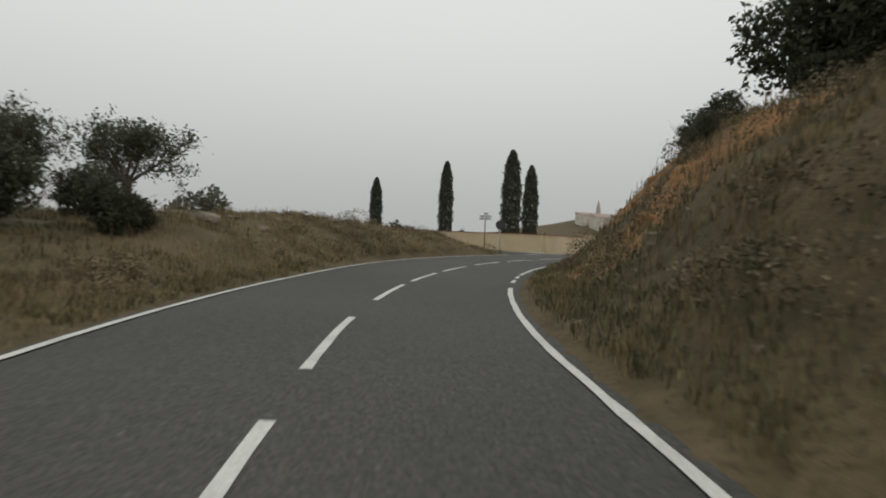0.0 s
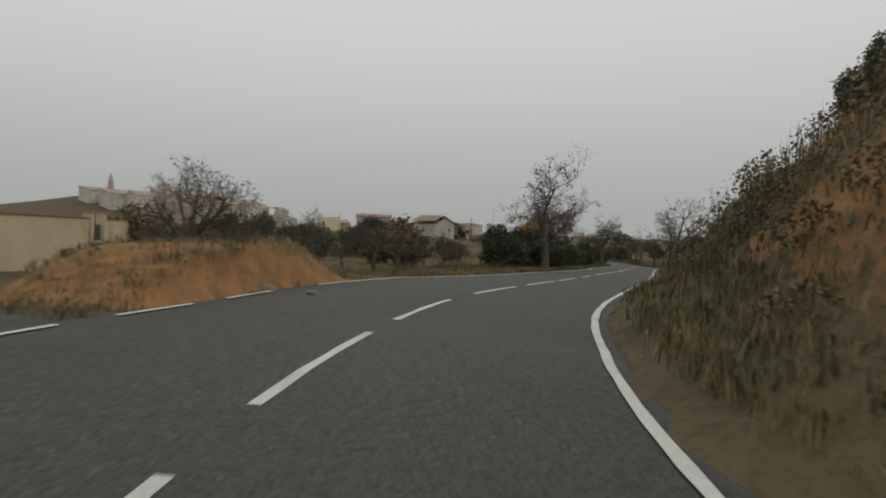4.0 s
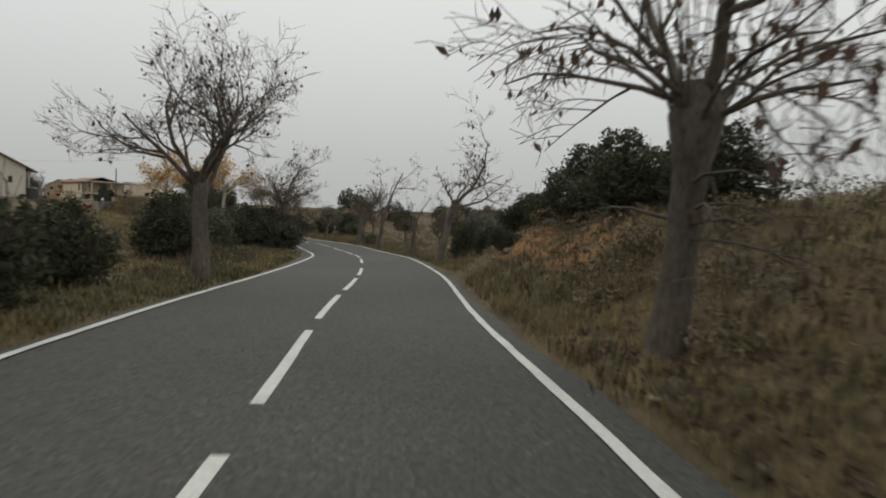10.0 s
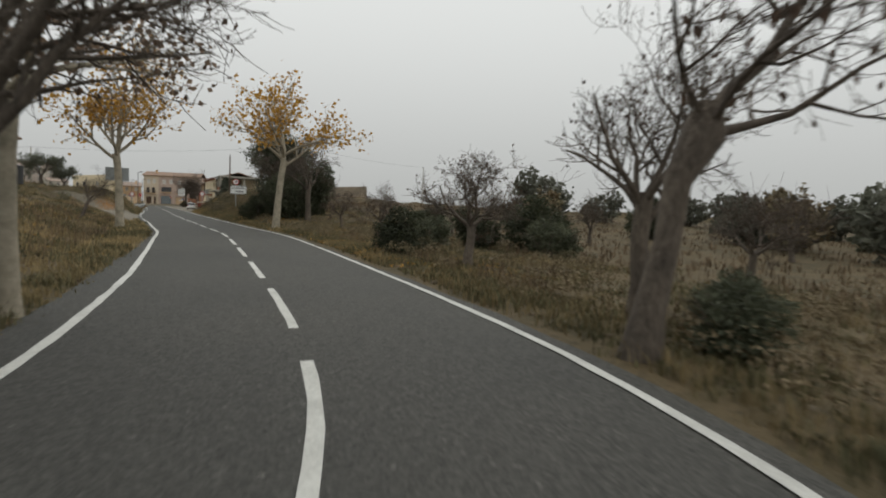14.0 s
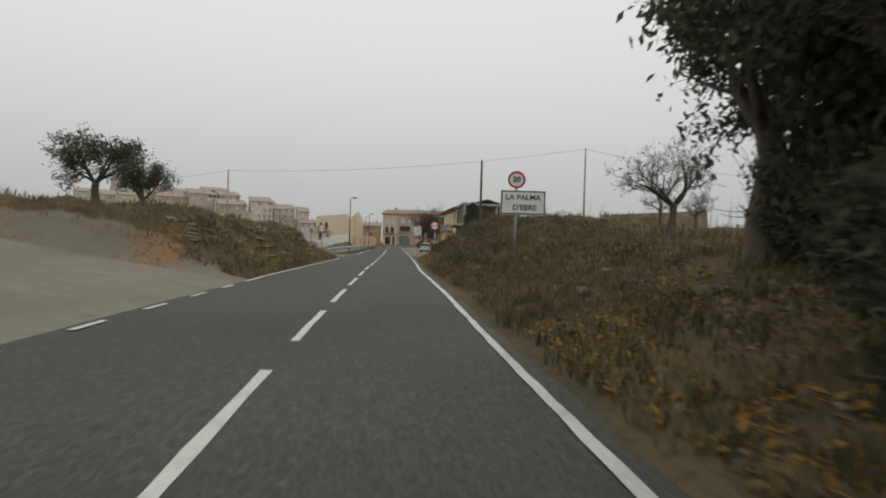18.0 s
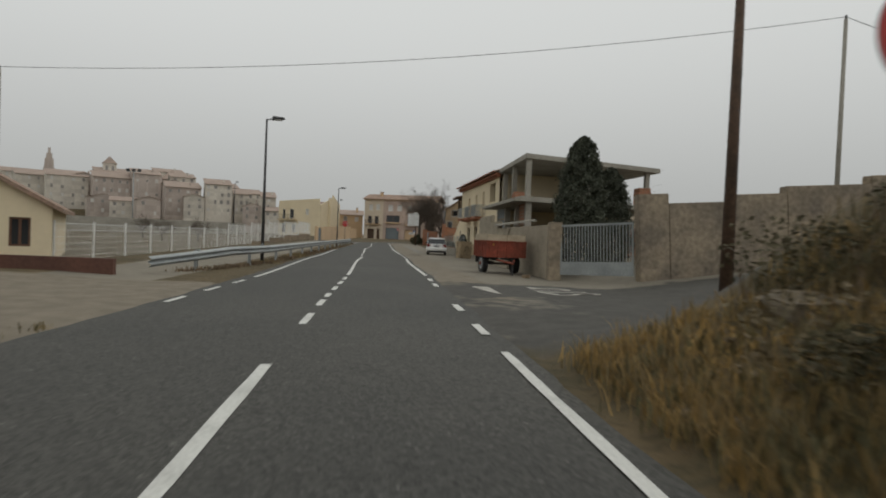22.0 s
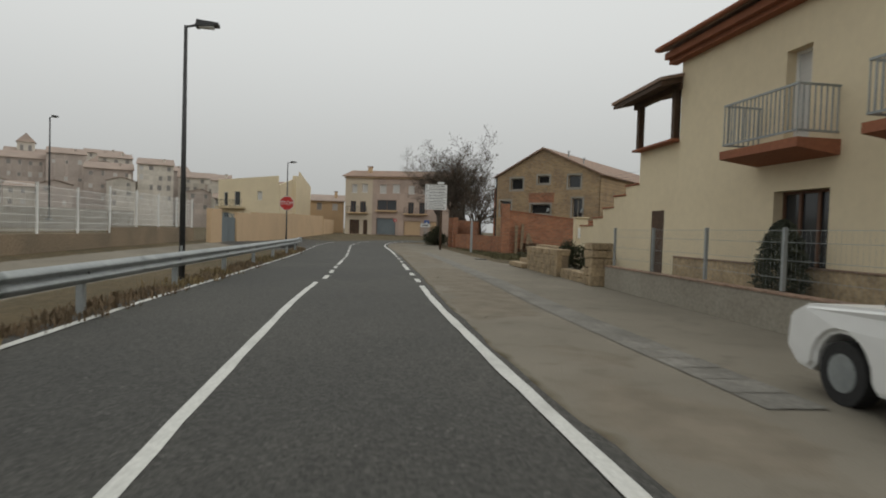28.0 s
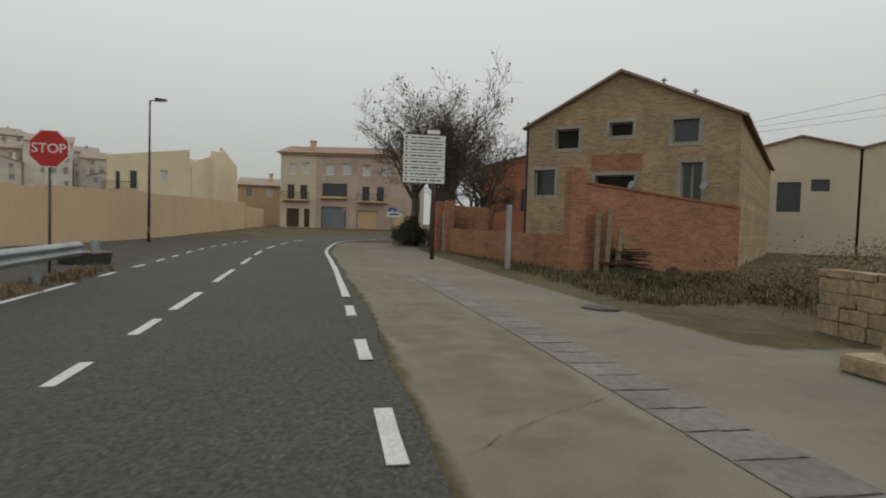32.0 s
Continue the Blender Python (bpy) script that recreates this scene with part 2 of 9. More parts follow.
# ---- mesh tools ----
def mesh_of(name, verts, faces, mat, smooth=False):
    """verts (n, 3); faces (m, k), all of one size, or a list of such arrays."""
    groups = faces if isinstance(faces, list) else [faces]
    groups = [np.asarray(g, int) for g in groups if len(g)]
    me = bpy.data.meshes.new(name)
    verts = np.asarray(verts, float)
    me.vertices.add(len(verts))
    me.vertices.foreach_set("co", verts.ravel())
    loops = np.concatenate([g.ravel() for g in groups])
    sizes = np.concatenate([np.full(len(g), g.shape[1]) for g in groups])
    me.loops.add(len(loops))
    me.loops.foreach_set("vertex_index", loops)
    me.polygons.add(len(sizes))
    me.polygons.foreach_set("loop_start", np.r_[0, np.cumsum(sizes)[:-1]])
    if smooth:
        me.polygons.foreach_set("use_smooth", np.ones(len(sizes), bool))
    me.update(calc_edges=True)
    if mat is not None:
        me.materials.append(mat)
    return me


def child(name, me, parent, label="", m=None):
    ob = new(name, me)
    if parent is not None:
        ob.parent = parent
    if m is not None:
        ob.matrix_basis = m
    if label:
        tagged(ob, label)
    return ob


def part(name, bm, mat, parent, label="", m=None, smooth=False):
    me = bpy.data.meshes.new(name)
    bm.to_mesh(me)
    bm.free()
    if smooth:
        me.polygons.foreach_set("use_smooth", np.ones(len(me.polygons), bool))
    me.materials.append(mat)
    return child(name, me, parent, label, m)


def thing(name, x, y, z, label, category, group="", rz=0, kind=""):
    ob = new(name)
    ob.empty_display_size = 0.2
    ob.matrix_basis = pose(x, y, z, 0, 0, rz)
    return tagged(ob, label, category, group, kind)


def box(bm, x0, y0, z0, x1, y1, z1, bevel=0.0):
    r = bmesh.ops.create_cube(bm, size=1.0, matrix=Matrix.Translation(((x0 + x1) / 2, (y0 + y1) / 2, (z0 + z1) / 2)) @ Matrix.Diagonal((abs(x1 - x0), abs(y1 - y0), abs(z1 - z0), 1)))
    if bevel:
        es = {e for v in r["verts"] for e in v.link_edges}
        bmesh.ops.bevel(bm, geom=list(es), offset=bevel, segments=2, affect="EDGES")
    return bm


def boxed(*a, bevel=0.0):
    return box(bmesh.new(), *a, bevel=bevel)


def rod(bm, p, q, r0, r1=None, n=10):
    p, q = Vector(p), Vector(q)
    d = q - p
    m = Matrix.Translation((p + q) / 2) @ d.to_track_quat("Z", "Y").to_matrix().to_4x4()
    bmesh.ops.create_cone(bm, cap_ends=True, segments=n, radius1=r0, radius2=r0 if r1 is None else r1, depth=d.length, matrix=m)
    return bm


def rodded(p, q, r0, r1=None, n=10):
    return rod(bmesh.new(), p, q, r0, r1, n)


def prism(bm, outline, axis, a, b):
    """A closed outline of (u, v) pushed from a to b along x or y; the other axis is u, z is v."""
    def at(u, v, w):
        return (w, u, v) if axis == "x" else (u, w, v)
    lo, hi = [bm.verts.new(at(u, v, a)) for u, v in outline], [bm.verts.new(at(u, v, b)) for u, v in outline]
    n = len(outline)
    for i in range(n):
        bm.faces.new((lo[i], lo[(i + 1) % n], hi[(i + 1) % n], hi[i]))
    bm.faces.new(lo[::-1])
    bm.faces.new(hi)
    bmesh.ops.recalc_face_normals(bm, faces=bm.faces)
    return bm


def holed_wall(bm, p, u, width, height, holes, depth):
    """A wall sheet from p along the unit direction u, with rectangular holes (u0, v0, u1, v1) whose sides go in by depth."""
    p, u = Vector(p), Vector(u)
    inward = Vector((-u.y, u.x, 0))
    us = sorted({0, width, *[h[0] for h in holes], *[h[2] for h in holes]})
    vs = sorted({0, height, *[h[1] for h in holes], *[h[3] for h in holes]})
    def at(a, b, d=0.0):
        return bm.verts.new(p + u * a + Vector((0, 0, b)) + inward * d)
    for i in range(len(us) - 1):
        for j in range(len(vs) - 1):
            a, b = (us[i] + us[i + 1]) / 2, (vs[j] + vs[j + 1]) / 2
            if any(h[0] < a < h[2] and h[1] < b < h[3] for h in holes):
                continue
            bm.faces.new((at(us[i], vs[j]), at(us[i + 1], vs[j]), at(us[i + 1], vs[j + 1]), at(us[i], vs[j + 1])))
    for a, b, c, d in holes:
        for (q, r) in (((a, b), (c, b)), ((c, b), (c, d)), ((c, d), (a, d)), ((a, d), (a, b))):
            bm.faces.new((at(*q), at(*q, depth), at(*r, depth), at(*r)))
    return bm


def lettering(text, size, mat, parent, m, name="lettering", flat=0.004, align="CENTER", bold=0.0):
    cu = bpy.data.curves.new(name, "FONT")
    cu.offset = bold
    cu.body, cu.size, cu.extrude, cu.align_x, cu.align_y = text, size, flat, align, "CENTER"
    tmp = bpy.data.objects.new(name, cu)
    me = bpy.data.meshes.new_from_object(tmp)
    bpy.data.objects.remove(tmp)
    me.materials.append(mat)
    return child(name, me, parent, "", m)


# ---- the road's line ----
CENTRE = [(-32.92, -259.69), (-47.8, -240.7), (-57.5, -224.8), (-59.3, -221.4), (-61.2, -216.8), (-62.47, -212.55), (-63.52, -207.7), (-63.9, -203.11), (-63.75, -198.9), (-62.97, -194.07), (-61.62, -189.3), (-59.78, -185.38), (-56.97, -180.92), (-53.94, -177.6), (-50.6, -174.2), (-47.6, -170.9), (-45.3, -168.2), (-42.72, -165.13), (-39.79, -161.78), (-37.02, -158.64), (-33.36, -154.64), (-29.49, -149.46), (-26.2, -145.68), (-23.05, -141.91), (-19.68, -137.5), (-16.86, -134.15), (-13.76, -130.48), (-9.57, -124.88), (-6.83, -120.96), (-5.19, -118.33), (-2.79, -113.43), (-1.5, -110.25), (0.28, -105.24), (1.8, -82.93), (1.63, -75.26), (1.5, -70.02), (1.19, -59.98), (1.02, -53.53), (0.67, -35.4), (0.65, -29.39), (0.38, -12.62), (0.37, -5.87), (0.02, 6.01), (0.09, 11.39), (-0.51, 31.33), (-0.45, 36.17), (-0.53, 42.37), (-0.55, 47.16), (-0.65, 52.37), (-0.83, 56.71), (-1.02, 62.82), (-1.21, 70.22), (-0.31, 82.0), (2.2, 89.0), (7.0, 97.0), (15.0, 103.0), (27.0, 108.0), (60.0, 118.0)]


def spline(points, n=16):
    pts = np.array(points, float)
    pts = np.vstack([2 * pts[0] - pts[1], pts, 2 * pts[-1] - pts[-2]])
    out = []
    for i in range(1, len(pts) - 2):
        a, b, c, d = pts[i - 1:i + 3]
        for k in range(n):
            t = k / n
            out.append(0.5 * (2 * b + (c - a) * t + (2 * a - 5 * b + 4 * c - d) * t * t + (3 * b - a - 3 * c + d) * t ** 3))
    out.append(pts[-2])
    return np.array(out)


def resample(line, step):
    length = np.r_[0, np.cumsum(np.linalg.norm(np.diff(line, axis=0), axis=1))]
    u = np.linspace(0, length[-1], int(length[-1] / step) + 1)
    return np.stack([np.interp(u, length, line[:, 0]), np.interp(u, length, line[:, 1])], 1)


LINE = resample(spline(CENTRE), 0.5)
for _ in range(30):
    LINE[1:-1] = 0.25 * LINE[:-2] + 0.5 * LINE[1:-1] + 0.25 * LINE[2:]
LINE = resample(LINE, 0.5)
ALONG = np.r_[0, np.cumsum(np.linalg.norm(np.diff(LINE, axis=0), axis=1))]
TANGENT = np.gradient(LINE, axis=0)
TANGENT /= np.linalg.norm(TANGENT, axis=1)[:, None]
RIGHT = np.stack([TANGENT[:, 1], -TANGENT[:, 0]], 1)


def on_road(s, d):
    """The place at s metres along the road and d metres to its right."""
    s = np.asarray(s, float)
    p = np.stack([np.interp(s, ALONG, LINE[:, k]) for k in (0, 1)], -1)
    r = np.stack([np.interp(s, ALONG, RIGHT[:, k]) for k in (0, 1)], -1)
    return p + r * np.asarray(d, float)[..., None]


def locate(p):
    """How far along the road, and how far to its right, places lie."""
    p = np.atleast_2d(p)
    s, d = np.empty(len(p)), np.empty(len(p))
    coarse = LINE[::4]
    for i in range(0, len(p), 4000):
        q = p[i:i + 4000]
        k = np.argmin((q[:, None, 0] - coarse[None, :, 0]) ** 2 + (q[:, None, 1] - coarse[None, :, 1]) ** 2, 1) * 4
        k = np.minimum(k, len(LINE) - 1)
        rel = q - LINE[k]
        s[i:i + 4000] = ALONG[k] + (rel * TANGENT[k]).sum(1)
        side = (rel * RIGHT[k]).sum(1)
        d[i:i + 4000] = np.where(np.abs(side) > 0.01, np.sign(side) * np.hypot(rel[:, 0], rel[:, 1]), 0)
        near = np.hypot(rel[:, 0], rel[:, 1]) < 25
        d[i:i + 4000] = np.where(near, side, d[i:i + 4000])
    return s, d



# the road passes a crest by the cemetery turning, falls gently and levels out before the village
RISE_S = np.arange(0, 186, 0.5)
RISE_Z = np.cumsum(0.5 * 0.037 * (np.clip((103 - RISE_S) / 25, 0, 1) - np.clip((184 - RISE_S) / 12, 0, 1)))
RISE_Z -= RISE_Z[-1]


def rise(s):
    return np.interp(s, RISE_S, RISE_Z)


# edge lines keep their own distance from the centre
EDGE_R = [(0, 2.75), (50, 2.76), (57, 2.72), (66, 2.8), (72, 2.88), (78, 3.0), (84, 3.1), (90, 3.13), (93, 3.07), (100, 2.85), (105, 2.98), (108, 2.95), (113, 2.87), (121, 2.6), (126, 2.56), (132, 2.57), (144, 2.62), (156, 2.76), (168, 2.79), (180, 2.65), (192, 2.7), (204, 2.83), (216, 2.74), (228, 2.7), (240, 2.8), (252, 2.68), (276, 2.75), (300, 2.72), (318, 2.6), (330, 2.52), (340, 2.55), (348, 2.7), (400, 2.9)]
EDGE_L = [(0, -2.75), (42, -3.0), (53, -3.3), (56, -3.52), (60, -3.8), (66, -4.05), (70, -4.33), (73, -4.4), (78, -4.3), (82, -4.0), (86, -3.7), (91, -3.95), (94, -3.95), (96, -3.55), (99, -3.15), (102, -2.85), (107, -2.95), (110, -2.75), (115, -2.5), (126, -2.5), (132, -2.75), (144, -2.85), (156, -2.8), (168, -2.42), (176, -2.42), (186, -2.45), (192, -2.45), (204, -2.8), (222, -2.9), (232, -3.2), (246, -3.3), (258, -3.05), (270, -2.95), (282, -2.6), (306, -2.65), (330, -2.6), (348, -2.5), (400, -2.6)]


def right_edge(s):
    return np.interp(s, [t[0] for t in EDGE_R], [t[1] for t in EDGE_R])


def left_edge(s):
    return np.interp(s, [t[0] for t in EDGE_L], [t[1] for t in EDGE_L])

# ---- the lie of the land: heights over the road at offsets to its sides ----
OFFSETS = [-90, -40, -20, -14, -8, -6, -4.6, -3.4, 3.4, 4.6, 6, 8, 12, 20, 40, 90]
LAND = [
    (0, [1, 1, .8, .7, .4, .2, .05, 0, .05, .9, 3.0, 4.6, 5.4, 6, 6, 6]),
    (44, [.5, .8, 1.2, 1.1, .7, .3, .05, 0, .05, .9, 3.1, 4.3, 5.2, 6, 6, 6]),
    (54, [0, .6, 1.5, 1.7, 1.5, .9, .2, 0, .05, .2, 1.3, 4.2, 5.6, 6, 6, 6]),
    (64, [0, .4, 1.5, 1.8, 1.75, 1.1, .3, 0, .05, .6, 2.3, 4.3, 5.9, 7, 6, 6]),
    (71, [-.5, .1, .8, 1.2, 1.3, .8, .2, 0, .05, .7, 2.6, 4.4, 6.3, 7, 7, 6]),
    (76, [-1, -.3, -.2, .1, .2, .1, 0, 0, .05, .7, 2.8, 4.5, 6.4, 7, 7, 6]),
    (85, [-1.8, -1.5, -1.0, -.6, -.2, -.1, 0, 0, .05, .7, 2.6, 4.4, 6.3, 7.0, 7, 6]),
    (95, [-2.2, -1.8, -1.3, -.9, -.35, -.15, 0, 0, .05, .7, 2.3, 4.0, 6.0, 7.0, 7, 6]),
    (107, [-2.4, -1.8, -1.3, -.8, -.3, -.1, 0, 0, .05, .45, 1.2, 2.3, 4.0, 5.0, 5, 5]),
    (137, [-2, -1.3, -1, -.6, -.25, -.1, 0, 0, .05, .3, .7, 1.5, 3.0, 3.8, 4.5, 4]),
    (145, [-2, -1.2, -.8, -.4, -.1, 0, .05, 0, .05, .4, 1.0, 1.8, 2.8, 3.2, 3, 2]),
    (148, [-2, -1.2, -.8, -.3, 0, .1, .1, 0, .05, .7, 1.9, 2.3, 2.4, 2.2, 2, 1]),
    (158, [-2, -1, -.6, -.2, .15, .2, .1, 0, .05, .7, 1.9, 2.3, 2.1, 1.6, 1, 0]),
    (163, [-2, -1, -.4, 0, .3, .3, .1, 0, 0, .1, .3, .4, .3, 0, 0, 0]),
    (171, [-1, -.5, -.1, .2, .4, .35, .1, 0, -.05, -.1, -.25, -.4, -.5, -.5, -.2, 1]),
    (192, [1, 1, .8, .6, .4, .25, .05, 0, 0, -.05, -.2, -.35, -.4, -.4, 0, 1]),
    (212, [3, 3, 2.6, 2.0, .9, .45, .08, 0, 0, 0, 0, -.1, -.2, -.2, .2, 1]),
    (221, [4, 3.4, 2.8, 1.9, .7, .3, .05, 0, 0, .05, .1, .2, .2, .1, .3, 1]),
    (229, [4, 3.2, 2.8, 2.1, 1.1, .5, .1, 0, .05, .3, .7, 1.0, 1.2, 1.0, 1, 1]),
    (237, [2, 2.4, 2.6, 2.5, 2.3, 1.7, .7, 0, .05, .4, .95, 1.35, 1.6, 1.6, 1.5, 1]),
    (252, [1, 1.6, 2.3, 2.4, 2.3, 1.95, .85, 0, .05, .7, 1.4, 1.6, 1.8, 1.9, 1.9, 1]),
    (265, [0, .6, 1.4, 2.0, 2.2, 1.9, .8, 0, .05, .9, 2.0, 2.8, 3.5, 3.3, 2.2, 1]),
    (270, [-.2, 0, .1, .5, 1.2, 1.0, .4, 0, .05, .4, 1.2, 2.0, 2.5, 2.2, 1.4, .5]),
    (274, [-.2, 0, .1, .1, .1, 0, 0, 0, 0, 0, 0, -.02, .1, .3, .6, .6]),
    (283, [-.2, 0, .1, .1, .1, 0, 0, 0, -.02, -.05, -.08, -.12, -.12, 0, 0, 0]),
    (310, [0, .1, .2, .3, .3, .05, 0, 0, -.02, -.05, -.08, -.12, -.12, 0, 0, 0]),
    (345, [.2, .3, .4, .5, .45, .1, 0, 0, -.02, -.05, -.08, -.12, -.12, 0, 0, 0]),
    (372, [.4, .4, .4, .3, .2, .05, 0, 0, 0, 0, 0, 0, 0, 0, 0, 0]),
    (520, [.4, .4, .4, .3, .2, .05, 0, 0, 0, 0, 0, 0, 0, 0, 0, 0]),
]
STATIONS = np.array([r[0] for r in LAND], float)
HEIGHTS = np.array([r[1] for r in LAND], float)


def bumps(x, y, scale, seed):
    """Smooth repeating-free value noise."""
    r = np.random.RandomState(seed)
    tab = r.rand(128, 128)
    u, v = x / scale, y / scale
    i, j = np.floor(u).astype(int), np.floor(v).astype(int)
    a, b = u - i, v - j
    a, b = a * a * (3 - 2 * a), b * b * (3 - 2 * b)
    g = lambda p, q: tab[p % 128, q % 128]
    return (g(i, j) * (1 - a) + g(i + 1, j) * a) * (1 - b) + (g(i, j + 1) * (1 - a) + g(i + 1, j + 1) * a) * b - 0.5


def drive_share(s, d):
    """How far a place belongs to the concrete drive that climbs from the road to the house."""
    lower = np.interp(-d, [3.3, 4, 5.5, 10, 16, 24], [223, 224, 231.0, 235.5, 239, 242])
    return np.clip((s - lower) / 1.2 + 0.5, 0, 1) * np.clip((243.2 - s) / 1.0 + 0.5, 0, 1) * np.clip((-d - 3.1) / 0.3, 0, 1) * np.clip((d + 26) / 4, 0, 1)


def land(p):
    """Ground height at places, and their station and offset."""
    p = np.atleast_2d(np.asarray(p, float))
    s, d = locate(p)
    sc = np.clip(s, STATIONS[0], STATIONS[-1])
    k = np.clip(np.searchsorted(STATIONS, sc) - 1, 0, len(STATIONS) - 2)
    f = (sc - STATIONS[k]) / (STATIONS[k + 1] - STATIONS[k])
    f = f * f * (3 - 2 * f)
    dc = np.clip(d, OFFSETS[0], OFFSETS[-1])
    j = np.clip(np.searchsorted(OFFSETS, dc) - 1, 0, len(OFFSETS) - 2)
    o = np.array(OFFSETS, float)
    g = (dc - o[j]) / (o[j + 1] - o[j])
    z = (HEIGHTS[k, j] * (1 - g) + HEIGHTS[k, j + 1] * g) * (1 - f) + (HEIGHTS[k + 1, j] * (1 - g) + HEIGHTS[k + 1, j + 1] * g) * f
    # the village hill beyond the fields
    hx, hy = (p[:, 0] + 158) / 112, (p[:, 1] - 281) / 112
    z = z + 22 * np.clip(1.1 - np.hypot(hx, hy), 0, 1) ** 1.2
    # the heap of orange earth at the turning
    heap = 1.25 - ((p[:, 0] + 62.6) / 3.6) ** 2 - ((p[:, 1] + 175.2) / 6.6) ** 2
    z = z + 1.35 * np.clip(heap, 0, 0.8)
    # the bank ends in a knoll above the side street
    z = z + 0.75 * np.exp(-((p[:, 0] - 8.6) / 2.6) ** 2 - ((p[:, 1] + 19.6) / 2.6) ** 2)
    # the side street climbs away from the village road
    climb = np.clip((p[:, 1] + 13) / 3, 0, 1) * np.clip((4 - p[:, 1]) / 3, 0, 1)
    z = z + climb * 0.13 * np.clip(p[:, 0] - 9, 0, 20)
    # roughness grows away from the road and with the steepness of the bank
    wild = np.clip((np.where(d < 0, np.minimum(3.05 + left_edge(s), 0), 0) + np.abs(d) - 3.3) / 2.0, 0, 1) * np.where((s > 273) & (d > 0) & (d < 40) & (s < 400), 0.0, 1) * np.where((s > 273) & (d < 0) & (s < 400), 0.12, 1)
    steep = np.clip(np.abs(z) / 2.5, 0.12, 1.3)
    x, y = p[:, 0], p[:, 1]
    rough = 0.9 * bumps(x, y, 3.1, 3) + 0.5 * bumps(x, y, 1.2, 4) + 0.28 * bumps(x, y, 0.55, 5)
    z = z + wild * steep * rough * 0.75
    w = drive_share(s, d)
    z = z * (1 - w) + w * 0.165 * np.clip(-d - 3.5, 0, 18)
    under = (d < np.maximum(3.25, right_edge(s) + 0.4)) & (d > np.minimum(-3.25, left_edge(s) - 0.5))
    z = np.where(under & (s > -5) & (s < ALONG[-1] + 5), np.minimum(z, -0.05), z)
    return z + rise(s), s, d


def steps(lo, hi, fine, far):
    inner = np.arange(lo, hi + 1e-6, fine)
    out = [fine]
    while sum(out) < far:
        out.append(out[-1] * 1.35)
    tail = np.cumsum(out)
    return np.r_[(lo - tail)[::-1], inner, hi + tail]


gx, gy = steps(-92, 40, 0.55, 2500), steps(-250, 100, 0.55, 2500)
mx, my = np.meshgrid(gx, gy, indexing="ij")
flat = np.stack([mx.ravel(), my.ravel()], 1)
gz, gs, gd = land(flat)
ni, nj = len(gx), len(gy)
ids = np.arange(ni * nj).reshape(ni, nj)
quads = np.stack([ids[:-1, :-1], ids[1:, :-1], ids[1:, 1:], ids[:-1, 1:]], -1).reshape(-1, 4)
ground_mesh = mesh_of("ground", np.c_[flat, gz], quads, None, smooth=True)
# masks over the ground: bare orange earth, concrete, gravel, leaf litter
gxs, gys = flat[:, 0], flat[:, 1]
dzx, dzy = np.gradient(gz.reshape(ni, nj))
dzx, dzy = dzx / np.gradient(gx)[:, None], dzy / np.gradient(gy)[None, :]
steepness = np.hypot(dzx, dzy).ravel()


def between(a, lo, hi, soft):
    return np.clip((a - lo) / soft + 0.5, 0, 1) * np.clip((hi - a) / soft + 0.5, 0, 1)


def blot(scale, seed):
    return bumps(gxs, gys, scale, seed) + 0.5 * bumps(gxs, gys, scale * 0.4, seed + 1)


earth = between(gs, 44, 99, 5) * between(gd, 4.4, 9, 1) * np.clip(0.9 * (steepness - 0.95) + 1.7 * blot(2.4, 31) + 0.8 * blot(0.8, 32), 0, 1)
earth = np.maximum(earth, between(gs, 50, 58, 2) * between(gd, 3.2, 6.2, 0.8) * np.clip(0.75 + blot(1.5, 43), 0, 0.9))
earth = np.maximum(earth, between(gs, 48, 74, 4) * between(gd, 5.6, 9.5, 1.2) * np.clip(0.55 + 0.9 * blot(1.8, 45), 0, 1))
earth = np.maximum(earth, between(gs, 147, 161, 3) * between(gd, 4.2, 8, 1) * np.clip(1.2 * steepness - 0.2 + blot(1.4, 33), 0, 1))
earth = np.maximum(earth, between(gs, 235, 270, 4) * between(np.abs(gd), 3.8, 9, 1) * np.clip(0.45 * steepness - 0.14 + 0.9 * blot(1.8, 35), 0, 0.6))
earth = np.maximum(earth, between(gs, 225, 270, 6) * between(gd, -26, -6, 3) * np.clip(0.1 + 0.7 * blot(2.5, 37), 0, 0.42))
earth = np.maximum(earth, np.clip(2.2 * (1.3 - ((gxs + 62.3) / 4.0) ** 2 - ((gys + 175.2) / 7.4) ** 2) + 0.8 * blot(2.0, 39), 0, 1))
stone = between(gs, 272.5, 372, 1) * between(gd, 2.9, 14, 0.5) * (1 - between(gs, 338.5, 372, 1) * between(gd, 7.6, 24, 0.8))
stone = np.maximum(stone, between(gs, 274, 356, 2) * between(gd, -7.6, -4.7, 0.5))
stone = np.maximum(stone, np.clip(1.6 * drive_share(gs, gd), 0, 1))
dust = np.zeros(len(gs))
dust = np.maximum(dust, between(gs, 270.5, 280, 1.5) * between(gd, -16, -2.9, 0.6))
dust = np.maximum(dust, between(gs, 273, 372, 1) * between(gd, 2.9, 4.6, 0.6) * np.clip(0.75 + 1.0 * blot(2.2, 41) + 0.5 * blot(0.7, 45), 0, 1))
tar = between(gs, 76, 84, 1.2) * between(gd, -30, -2.9, 0.5)
tar = np.maximum(tar, between(gs, 271, 283.5, 1.5) * between(gd, 2.5, 30, 0.8) * np.clip(0.72 + 0.5 * blot(2.4, 47), 0, 1))
tar = np.maximum(tar, between(gs, 345, 372, 1) * between(gd, -7.5, -2.5, 0.3))
